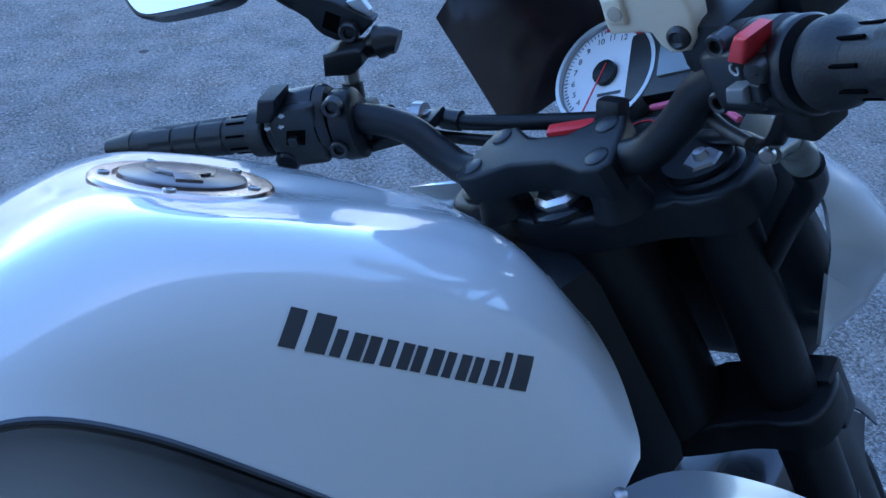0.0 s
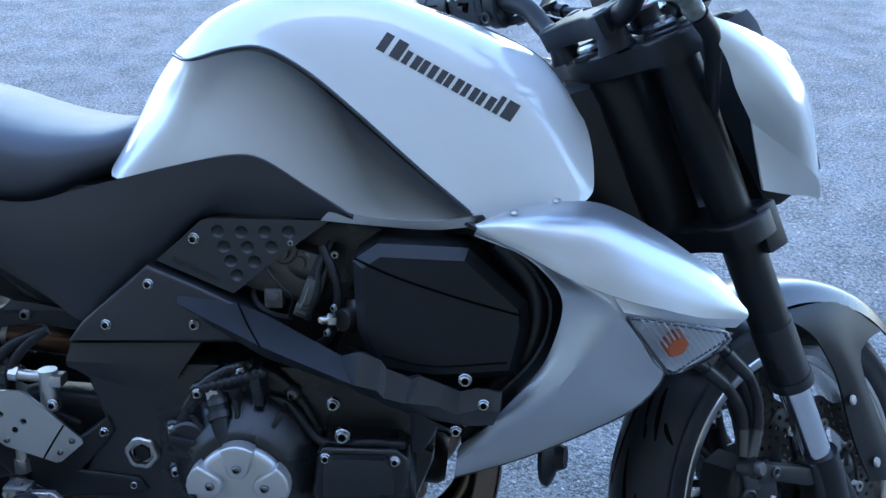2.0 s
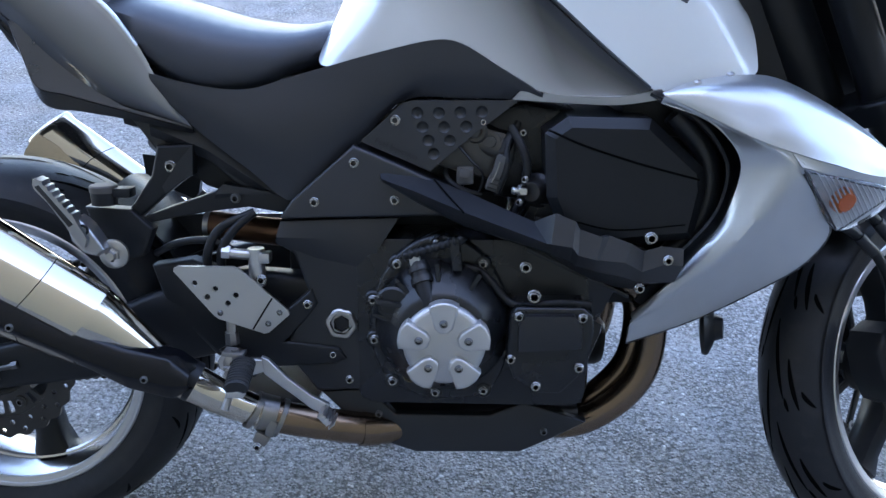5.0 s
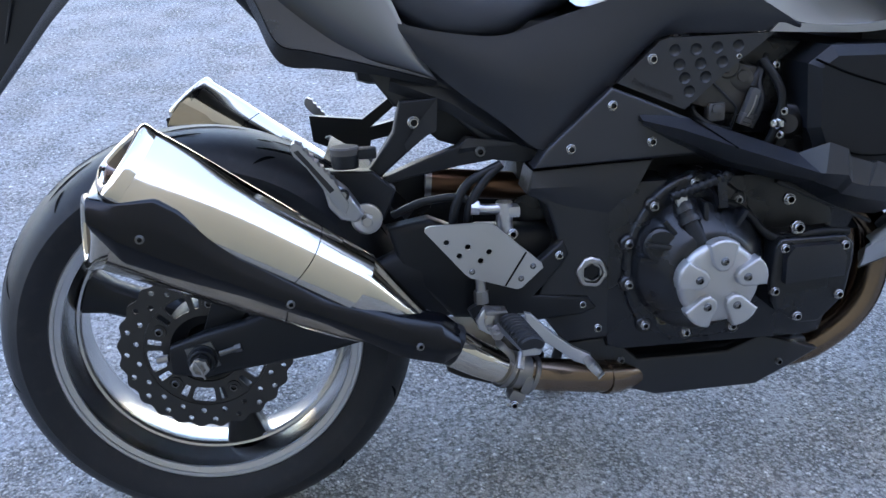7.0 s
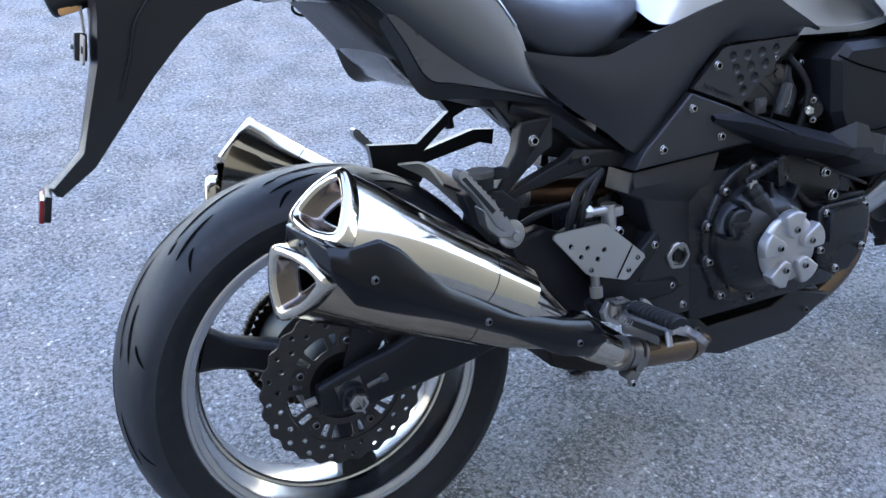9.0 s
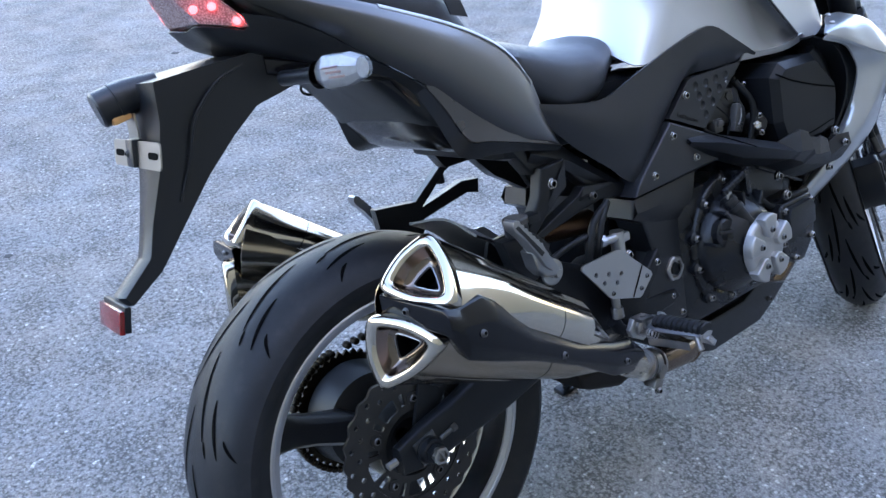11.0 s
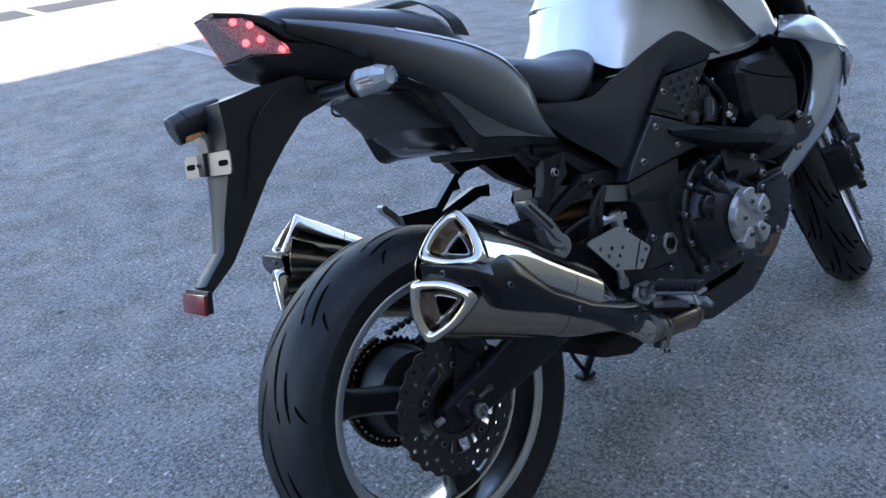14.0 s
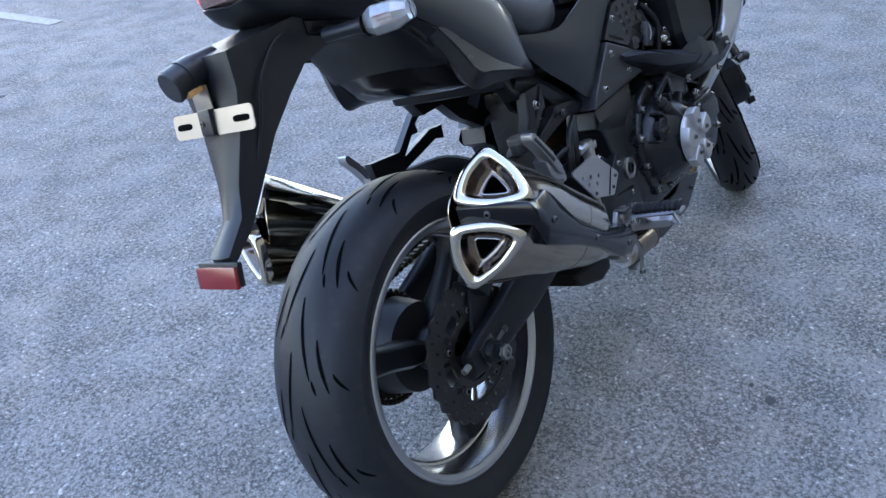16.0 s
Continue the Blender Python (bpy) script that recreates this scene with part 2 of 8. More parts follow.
INK = mat("dark_print", (0.055, 0.06, 0.07), 0.35, 0.2, var=0.1)
PALE_INK = mat("pale_print", (0.55, 0.56, 0.58), 0.5, 0.0, var=0.05)
BEIGE = mat("anodised_bronze_ring", (0.55, 0.45, 0.40), 0.23, 0.9, var=0.06, scale=20, rvar=0.02)
SCREEN = mat("dark_brown_screen", (0.028, 0.02, 0.021), 0.25, 0.0, var=0.1, coat=0.3)
GREYCLEAR = mat("grey_lcd", (0.23, 0.27, 0.31), 0.2, 0.0, var=0.05)
CHAIN = mat("oily_chain", (0.026, 0.020, 0.013), 0.45, 0.8, var=0.4, scale=90)
SPRING = mat("copper_brown_damper", (0.13, 0.070, 0.042), 0.3, 0.9, var=0.2)
LENS = clear("clear_lens", (0.93, 0.95, 0.97), 0.06)
LENS_RED = clear("smoked_red_lens", (0.97, 0.90, 0.90), 0.06)
MIRROR = mat("mirror_glass", (0.85, 0.83, 0.92), 0.03, 1.0, var=0.01, rvar=0.01)

# ---- setting: asphalt yard in the shade of a building ----
def asphalt():
    """Worn asphalt: stones of two sizes in a darker binder, open dark pores in patches, pale chips, broad stains."""
    m = bpy.data.materials.new("grey_asphalt")
    m.use_nodes = True
    nt = m.node_tree
    N, L = nt.nodes, nt.links
    b = N["Principled BSDF"]
    tc = N.new("ShaderNodeTexCoord")

    def noise_tex(scale, detail, rough=0.5):
        n = N.new("ShaderNodeTexNoise")
        n.inputs["Scale"].default_value, n.inputs["Detail"].default_value, n.inputs["Roughness"].default_value = scale, detail, rough
        L.new(tc.outputs["Object"], n.inputs["Vector"])
        return n.outputs["Fac"]

    def cells(scale, warp=None):
        v = N.new("ShaderNodeTexVoronoi")
        v.inputs["Scale"].default_value = scale
        L.new(tc.outputs["Object"], v.inputs["Vector"])
        sep = N.new("ShaderNodeSeparateColor")
        L.new(v.outputs["Color"], sep.inputs[0])
        return v.outputs["Distance"], sep.outputs[0]

    def ramp(source, stops):
        r = N.new("ShaderNodeValToRGB")
        e = r.color_ramp.elements
        e[0].position, e[0].color = stops[0][0], (*[stops[0][1]] * 3, 1)
        e[1].position, e[1].color = stops[-1][0], (*[stops[-1][1]] * 3, 1)
        for p, v in stops[1:-1]:
            e.new(p).color = (v, v, v, 1)
        L.new(source, r.inputs[0])
        return r.outputs[0]

    def calc(op, x, y):
        n = N.new("ShaderNodeMath")
        n.operation = op
        for k, q in ((0, x), (1, y)):
            if isinstance(q, float):
                n.inputs[k].default_value = q
            else:
                L.new(q, n.inputs[k])
        return n.outputs[0]

    d1, c1 = cells(300.0)
    d2, c2 = cells(150.0)
    pores = noise_tex(85.0, 6, 0.60)
    patch = noise_tex(6.5, 5, 0.55)
    broad = noise_tex(0.9, 8, 0.55)
    fine = noise_tex(520.0, 3)
    tone = ramp(c1, [(0.0, 0.83), (0.30, 0.96), (0.75, 1.02), (0.93, 1.10), (1.0, 1.38)])
    tone = calc("MULTIPLY", tone, ramp(c2, [(0.0, 0.84), (0.5, 1.0), (0.93, 1.08), (0.975, 1.18), (0.990, 1.8), (1.0, 2.1)]))
    tone = calc("MULTIPLY", tone, ramp(fine, [(0.3, 0.92), (0.7, 1.08)]))
    # open pores gather where the surface has ravelled
    where = calc("ADD", pores, calc("MULTIPLY", patch, 0.55))
    pit = ramp(where, [(0.60, 0.0), (0.72, 0.25), (0.86, 1.0)])
    hole = calc("MULTIPLY", pit, ramp(d2, [(0.25, 0.15), (0.55, 1.0)]))
    tone = calc("MULTIPLY", tone, calc("SUBTRACT", 1.0, calc("MULTIPLY", hole, 0.66)))
    tone = calc("MULTIPLY", tone, ramp(d1, [(0.32, 1.05), (0.72, 0.80)]))
    tone = calc("MULTIPLY", tone, ramp(broad, [(0.3, 0.86), (0.7, 1.13)]))
    tone = calc("MULTIPLY", tone, ramp(patch, [(0.3, 0.93), (0.7, 1.07)]))
    mix = N.new("ShaderNodeMix")
    mix.data_type, mix.blend_type = "RGBA", "MULTIPLY"
    mix.inputs[0].default_value = 1.0
    hue = N.new("ShaderNodeMix")
    hue.data_type = "RGBA"
    hue.inputs[6].default_value, hue.inputs[7].default_value = (0.335, 0.310, 0.284, 1), (0.306, 0.303, 0.299, 1)
    L.new(ramp(noise_tex(4.2, 4, 0.6), [(0.38, 0.0), (0.62, 1.0)]), hue.inputs[0])
    L.new(hue.outputs[2], mix.inputs[6])
    L.new(tone, mix.inputs[7])
    L.new(mix.outputs[2], b.inputs["Base Color"])
    b.inputs["Roughness"].default_value = 0.78
    height = calc("ADD", calc("MULTIPLY", d1, -0.35), calc("MULTIPLY", d2, -0.75))
    height = calc("SUBTRACT", height, calc("MULTIPLY", hole, 0.9))
    height = calc("ADD", height, calc("MULTIPLY", pores, 1.1))
    bp = N.new("ShaderNodeBump")
    bp.inputs["Strength"].default_value, bp.inputs["Distance"].default_value = 1.0, 0.0030
    L.new(height, bp.inputs["Height"])
    L.new(bp.outputs[0], b.inputs["Normal"])
    return m


ASPHALT = asphalt()
bm = bmesh.new()
bm.faces.new([bm.verts.new(p) for p in ((-900, -900, 0), (900, -900, 0), (900, 900, 0), (-900, 900, 0))])
ground = part("ground", bm, ASPHALT, None)
tagged(ground, "worn grey asphalt with pale stone grains", "ground", kind="structure")

LINE = mat("worn_white_line", (0.33, 0.33, 0.32), 0.8, 0.0, var=0.45, scale=30, bump=0.5, bscale=160)
for x in (-2.75, -0.42, 1.95, 4.3):
    bm = prism([(x - 0.05, 4.05), (x + 0.05, 4.05), (x + 0.05, 9.4), (x - 0.05, 9.4)], 0, 0.004, 0)
    move(bm, Matrix(((1, 0, 0, 0), (0, 0, 1, 0), (0, 1, 0, 0.001), (0, 0, 0, 1))))
    ob = part("parking_line", bm, LINE, None)
    tagged(ob, "worn white painted parking bay line on asphalt", "road marking", "parking bay lines", "structure")

# dark strip across the far yard, ragged at its edges
bm = bmesh.new()
edge = [(-30 + 0.25 * k, 8.30 + 0.03 * noise.noise((k * 0.7, 1.5, 0))) for k in range(241)]
far = [(x, 9.0 + 0.10 * noise.noise((x * 3.1, 7.5, 0))) for x, _ in edge]
va, vb = [bm.verts.new((x, y, 0.003)) for x, y in edge], [bm.verts.new((x, y, 0.003)) for x, y in far]
for k in range(240):
    bm.faces.new((va[k], va[k + 1], vb[k + 1], vb[k]))
ob = part("dark_strip", bm, mat("dark_strip_ground", (0.028, 0.028, 0.03), 0.9, 0.0, var=0.4, scale=6, bump=0.4, bscale=150), None)
tagged(ob, "dark strip across the sunlit yard", "road surface", kind="structure")
OIL = mat("oil_stain", (0.045, 0.044, 0.043), 0.7, 0.0, var=0.3, scale=60)
for cx, cy, cr in ((0.507, -0.473, 0.013), (0.54, -0.425, 0.006), (0.16, 0.10, 0.007), (3.3, 2.6, 0.05), (1.0, 3.1, 0.02), (-0.2, 1.55, 0.012)):
    pts = [(cx + cr * (1 + 0.35 * noise.noise((k * 0.9, cx * 9, 0))) * math.cos(k * math.tau / 18), cy + 0.8 * cr * (1 + 0.35 * noise.noise((k * 0.9, cx * 9, 5))) * math.sin(k * math.tau / 18)) for k in range(18)]
    bm = prism(pts, 0, 0.0016, 0)
    move(bm, Matrix(((1, 0, 0, 0), (0, 0, 1, 0), (0, 1, 0, 0.0), (0, 0, 0, 1))))
    tagged(part("oil_stain", bm, OIL, None), "small dark oil drip on asphalt", "stain", "oil drips", "structure")

# loose grit, crushed pale stone
GRIT = mat("pale_grit", (0.30, 0.29, 0.27), 0.8, 0.0, var=0.4, scale=8)
rng = random.Random(4)
vs, fs = [], []
for k in range(5200):
    x, y = rng.uniform(-1.6, 3.2), rng.uniform(-1.2, 3.2)
    s = rng.uniform(0.0012, 0.0030) if k % 4 else rng.uniform(0.003, 0.0062)
    b0 = len(vs)
    for dx, dy, dz in ((1, 0, 0), (-0.4, 0.9, 0), (-0.5, -0.8, 0), (0.1, 0.1, 1.0)):
        vs.append((x + dx * s * rng.uniform(0.7, 1.3), y + dy * s * rng.uniform(0.7, 1.3), dz * s * 0.8))
    fs += [(b0, b0 + 1, b0 + 3), (b0 + 1, b0 + 2, b0 + 3), (b0 + 2, b0, b0 + 3)]
me = bpy.data.meshes.new("grit")
me.from_pydata(vs, [], fs)
me.materials.append(GRIT)
tagged(new("grit", me), "scattered loose grit on the asphalt", "gravel", kind="stuff")

# the building whose shade falls over the yard, behind the camera
WALL = mat("cream_render", (0.22, 0.196, 0.152), 0.85, 0.0, var=0.05, scale=2.0, bump=0.3, bscale=60)
BY, BH = -3.3, 10.25
wall = part("wall_south", block((0, BY - 3, BH / 2), (150, 6, BH), bevel=0.03), WALL, None)
tagged(wall, "tall cream rendered building wall beside the yard", "wall", kind="structure")

# ---- the motorcycle: x ahead, y to its left, z up, from the rear axle; it leans on its side stand ----
LEAN_M = Matrix.Translation((0, 0, 0.3025)) @ Matrix.Rotation(radians(-15.535), 4, "X")
bike = new("motorcycle")
bike.matrix_world = LEAN_M
tagged(bike, "white and silver naked sports motorcycle leaning on its side stand", "motorcycle")

# steering: turned to the left
STEER, RAKE = radians(24), radians(24.5)
AXIS = Vector((-math.sin(RAKE), 0, math.cos(RAKE)))
FOOT = Vector((1.562, -0.010, -0.305))
turn = Matrix.Rotation(STEER, 3, AXIS)
FWD, LEFT = turn @ Vector((math.cos(RAKE), 0, math.sin(RAKE))), turn @ Vector((0, 1, 0))
STM = Matrix((
    (FWD.x, LEFT.x, AXIS.x, FOOT.x),
    (FWD.y, LEFT.y, AXIS.y, FOOT.y),
    (FWD.z, LEFT.z, AXIS.z, FOOT.z),
    (0, 0, 0, 1)))


def sp(f, l, s):
    """A point of the steered front end: ahead of, left of and up along the steering axis."""
    return STM @ Vector((f, l, s))


# ---- fuel tank ----
tank = part("fuel_tank", skin([
    [(0.588, 0, 0.604), (0.64, 0, 0.650), (0.70, 0, 0.680), (0.77, 0, 0.700), (0.834, 0, 0.686), (0.90, 0, 0.668), (0.98, 0, 0.646), (1.05, 0, 0.617), (1.092, 0, 0.575)],
    [(0.592, -0.05, 0.606), (0.645, -0.06, 0.651), (0.705, -0.066, 0.681), (0.775, -0.068, 0.700), (0.84, -0.068, 0.687), (0.91, -0.067, 0.668), (0.99, -0.064, 0.641), (1.058, -0.06, 0.606), (1.103, -0.055, 0.556)],
    [(0.605, -0.105, 0.609), (0.655, -0.118, 0.650), (0.715, -0.125, 0.676), (0.785, -0.129, 0.690), (0.855, -0.130, 0.678), (0.925, -0.127, 0.654), (1.005, -0.120, 0.616), (1.072, -0.107, 0.566), (1.119, -0.093, 0.510)],
    [(0.622, -0.138, 0.605), (0.672, -0.153, 0.630), (0.73, -0.162, 0.648), (0.79, -0.165, 0.650), (0.86, -0.161, 0.634), (0.93, -0.158, 0.600), (1.01, -0.154, 0.550), (1.075, -0.144, 0.492), (1.122, -0.122, 0.460)],
    [(0.637, -0.155, 0.602), (0.685, -0.168, 0.616), (0.728, -0.176, 0.619), (0.778, -0.177, 0.594), (0.836, -0.176, 0.548), (0.907, -0.173, 0.486), (0.970, -0.169, 0.434), (1.02, -0.166, 0.416), (1.075, -0.158, 0.428), (1.112, -0.140, 0.447)],
], 48, 6, mirror=True, thick=0.006), WHITE, bike, "pearl white glossy fuel tank shell")
# factory fade, with the recess's shade below the ridge put into its colour
knee_paint = mat("fading_shaded_silver_paint", (0.6, 0.6, 0.6), 0.36, 0.50, var=0.04, coat=1.0, rvar=0.03)
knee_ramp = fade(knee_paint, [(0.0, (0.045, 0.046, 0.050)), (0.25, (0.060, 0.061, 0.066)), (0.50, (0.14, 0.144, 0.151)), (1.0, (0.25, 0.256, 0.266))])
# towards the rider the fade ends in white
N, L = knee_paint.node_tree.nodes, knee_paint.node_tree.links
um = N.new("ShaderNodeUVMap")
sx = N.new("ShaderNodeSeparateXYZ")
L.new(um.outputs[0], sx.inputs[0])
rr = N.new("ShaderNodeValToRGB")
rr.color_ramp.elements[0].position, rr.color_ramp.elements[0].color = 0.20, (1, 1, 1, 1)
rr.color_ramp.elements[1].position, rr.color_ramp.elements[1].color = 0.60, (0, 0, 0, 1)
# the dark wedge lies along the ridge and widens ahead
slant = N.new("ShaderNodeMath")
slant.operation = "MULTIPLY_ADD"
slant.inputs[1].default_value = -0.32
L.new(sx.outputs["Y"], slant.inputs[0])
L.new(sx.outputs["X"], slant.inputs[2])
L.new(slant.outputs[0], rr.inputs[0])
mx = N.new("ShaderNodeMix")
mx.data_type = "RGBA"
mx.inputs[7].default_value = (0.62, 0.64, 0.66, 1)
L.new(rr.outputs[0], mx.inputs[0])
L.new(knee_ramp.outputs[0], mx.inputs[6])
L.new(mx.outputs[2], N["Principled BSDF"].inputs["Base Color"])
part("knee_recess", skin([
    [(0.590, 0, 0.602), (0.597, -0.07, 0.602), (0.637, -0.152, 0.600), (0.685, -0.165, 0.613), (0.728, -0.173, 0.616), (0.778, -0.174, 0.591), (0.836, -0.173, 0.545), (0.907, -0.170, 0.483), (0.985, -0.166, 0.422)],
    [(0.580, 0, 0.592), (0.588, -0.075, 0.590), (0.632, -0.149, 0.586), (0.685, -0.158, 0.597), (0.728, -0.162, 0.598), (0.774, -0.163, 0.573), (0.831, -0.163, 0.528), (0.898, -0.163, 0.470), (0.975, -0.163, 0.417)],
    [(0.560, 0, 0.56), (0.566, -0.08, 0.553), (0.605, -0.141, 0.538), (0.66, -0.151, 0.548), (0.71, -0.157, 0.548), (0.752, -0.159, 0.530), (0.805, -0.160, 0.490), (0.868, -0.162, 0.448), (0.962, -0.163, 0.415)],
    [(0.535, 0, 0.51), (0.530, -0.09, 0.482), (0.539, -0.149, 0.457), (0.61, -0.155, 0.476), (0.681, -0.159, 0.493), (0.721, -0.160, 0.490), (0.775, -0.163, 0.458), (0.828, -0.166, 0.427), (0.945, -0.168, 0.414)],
], 54, 6, mirror=True, thick=0.004), knee_paint, tank, "silver knee panel, graphite fade and painted recess shade along its upper edge")
for sgn in (1, -1):
    strip = skin([
        [(0.800, -0.168, 0.428), (0.86, -0.170, 0.424), (0.93, -0.172, 0.422), (0.985, -0.172, 0.432)],
        [(0.790, -0.166, 0.417), (0.86, -0.168, 0.413), (0.93, -0.170, 0.411), (0.995, -0.170, 0.420)],
    ], 16, 2, thick=0.004)
    if sgn < 0:
        flip(strip)
    part("tank_seam", strip, ALLOY, tank, "bare metal seam below the tank")
# dark joint along the ridge
for sgn in (1, -1):
    part("ridge_trim", tube([(0.60, -0.10 * sgn, 0.6045), (0.637, -0.156 * sgn, 0.602), (0.685, -0.169 * sgn, 0.6155), (0.728, -0.1768 * sgn, 0.6185), (0.778, -0.1778 * sgn, 0.5935), (0.836, -0.1768 * sgn, 0.5475), (0.907, -0.174 * sgn, 0.4855), (0.970, -0.170 * sgn, 0.4335)], 0.0022, 50, 6), INK, tank)

# filler cap: bronze ring, dark flap, four screws
cap_n = Vector((0.245, 0, 0.97)).normalized()
CAPC = Vector((0.834, -0.002, 0.6875))
capq = Matrix.Translation(CAPC) @ cap_n.to_track_quat("Z", "Y").to_matrix().to_4x4()
cap = part("filler_cap", move(lathe([(-0.006, 0.0635), (0.0005, 0.0635), (0.0030, 0.0615), (0.0036, 0.058), (0.0036, 0.0475), (0.0010, 0.046), (0.0010, 0.0)], (0, 0, 0), (0, 0, 1), 64), capq), BEIGE, bike, "round bronze anodised filler cap ring")
BROWN = mat("brown_anodised", (0.115, 0.10, 0.105), 0.28, 0.8, var=0.1)
part("cap_flap", move(lathe([(0.001, 0.0445), (0.0050, 0.0435), (0.0062, 0.041), (0.0062, 0.0)], (0, 0, 0), (0, 0, 1), 48), capq), BROWN, cap, "dark lockable flap")
flat = capq @ Matrix.Rotation(radians(-90), 4, "X")
part("flap_recess", move(prism([(-0.006, -0.020), (0.018, -0.026), (0.032, -0.018), (0.037, 0.0), (0.032, 0.018), (0.018, 0.026), (-0.006, 0.020)], -0.0068, -0.004, 0.0004), flat), mat("dark_slot", (0.010, 0.010, 0.011), 0.25, 0.3), cap)
part("flap_tongue", move(prism([(-0.032, -0.009), (-0.012, -0.009), (-0.004, -0.018), (0.010, -0.018), (0.017, 0.0), (0.010, 0.018), (-0.004, 0.018), (-0.012, 0.009), (-0.032, 0.009)], -0.0085, -0.004, 0.0012), flat), mat("brown_flap", (0.19, 0.165, 0.16), 0.26, 0.8, var=0.08), cap)
for k in range(5):
    a = radians(20 + 72 * k)
    part("cap_screw", move(lathe([(0.003, 0.0045), (0.0050, 0.0043), (0.0055, 0.003), (0.0035, 0.0022), (0.0035, 0)], (0.0528 * math.cos(a), 0.0528 * math.sin(a), 0), (0, 0, 1), 14), capq), STEEL, cap)

# ---- shared bolt: washer, socket head, hexagon recess; it looks along -y ----
def bolt_mesh(r):
    prof = [(-0.004, 0.0), (-0.004, r * 1.25), (0.0, r * 1.25), (0.0006, r * 1.15), (0.0006, r), (r * 0.55, r), (r * 0.72, r * 0.88), (r * 0.70, r * 0.64), (-r * 0.7, r * 0.60), (-r * 0.7, 0)]
    bm = finish(lathe(prof, (0, 0, 0), (0, -1, 0), 12), 30)
    # socket faces take the near-black: shade of the recess put into colour
    for f in bm.faces:
        if max(math.hypot(v.co.x, v.co.z) for v in f.verts) < r * 0.66:
            f.material_index = 1
    me = bpy.data.meshes.new("bolt")
    bm.to_mesh(me)
    bm.free()
    return me


BOLT = bolt_mesh(0.0052)
BOLT.materials.append(mat("worn_bolt_steel", (0.40, 0.395, 0.39), 0.26, 1.0, var=0.3, scale=60, rvar=0.06))
BOLT.materials.append(GROOVE)
BOLT_DARK = bolt_mesh(0.0045)
BOLT_DARK.materials.append(mat("dark_bolt", (0.16, 0.16, 0.16), 0.33, 0.9))
BOLT_DARK.materials.append(GROOVE)


def bolt(parent, x, y, z, mesh=None, k=1.0, aim=None):
    ob = new("bolt", mesh or BOLT)
    ob.parent = holder(parent)
    ob.matrix_basis = Matrix.Translation((x, y, z)) @ (Vector((0, -1, 0)).rotation_difference(Vector(aim)).to_matrix().to_4x4() if aim else Matrix()) @ Matrix.Scale(k, 4)
    return ob


# ---- side covers under tank and seat ----
up = [(0.285, -0.148, 0.452), (0.36, -0.156, 0.434), (0.43, -0.158, 0.427), (0.49, -0.158, 0.443), (0.539, -0.158, 0.457), (0.61, -0.160, 0.477), (0.681, -0.164, 0.493), (0.721, -0.164, 0.490), (0.775, -0.166, 0.459), (0.831, -0.168, 0.426)]
lo = [(0.283, -0.142, 0.449), (0.36, -0.143, 0.373), (0.43, -0.147, 0.318), (0.489, -0.150, 0.274), (0.535, -0.148, 0.313), (0.58, -0.146, 0.356), (0.642, -0.146, 0.416), (0.73, -0.150, 0.419), (0.80, -0.155, 0.420), (0.831, -0.164, 0.423)]
md = [(0.284, -0.147, 0.450), (0.36, -0.158, 0.408), (0.43, -0.166, 0.378), (0.50, -0.168, 0.368), (0.555, -0.164, 0.385), (0.61, -0.160, 0.418), (0.67, -0.161, 0.448), (0.728, -0.162, 0.452), (0.785, -0.163, 0.438), (0.831, -0.166, 0.4245)]
for s in (1, -1):
    bm = skin([up, md, lo], 44, 5, thick=0.005)
    if s < 0:
        flip(bm)
    cover = part("side_cover", bm, SATIN, bike, "satin black side cover under the seat")
    dimples = [(0.663, 0.398), (0.692, 0.398), (0.721, 0.399), (0.750, 0.400), (0.670, 0.379), (0.699, 0.379), (0.729, 0.380), (0.678, 0.361), (0.707, 0.361), (0.685, 0.343)]
    bm = prism([(0.585, 0.359), (0.618, 0.388), (0.642, 0.411), (0.655, 0.4145), (0.800, 0.4155), (0.74, 0.370), (0.680, 0.319)], -0.160, -0.146, 0, holes=[(a, b, 0.0082) for a, b in dimples])
    if s < 0:
        flip(bm)
    pn = part("injection_cover", bm, SATIN, bike, "black cover plate with ten round dimples")
    for a, b in dimples:
        bm = lathe([(0.0, 0.0084), (-0.0018, 0.0072), (-0.0034, 0.004), (-0.004, 0.0)], (a, -0.160 * s, b), (0, -s, 0), 14)
        part("dimple", bm, BLACK, pn)
    if s > 0:
        bolt(pn, 0.633, -0.161, 0.388, k=1.15)

# engraved words on the cover
txt = bpy.data.curves.new("words", "FONT")
txt.body, txt.size, txt.extrude = "Fuel Injection", 0.0115, 0.0003
wo = new("lettering", txt)
bpy.context.view_layer.update()
me = bpy.data.meshes.new_from_object(wo.evaluated_get(bpy.context.evaluated_depsgraph_get()))
bpy.data.objects.remove(wo)
me.materials.clear()
me.materials.append(mat("engraving", (0.008, 0.008, 0.009), 0.6))
wo = new("lettering", me)
wo.parent = [c for c in bike.children if c.name.startswith("injection_cover")][0]
wo.matrix_basis = Matrix.Translation((0.604, -0.1606, 0.358)) @ Matrix.Rotation(radians(23), 4, "Y") @ Matrix.Rotation(radians(90), 4, "X")

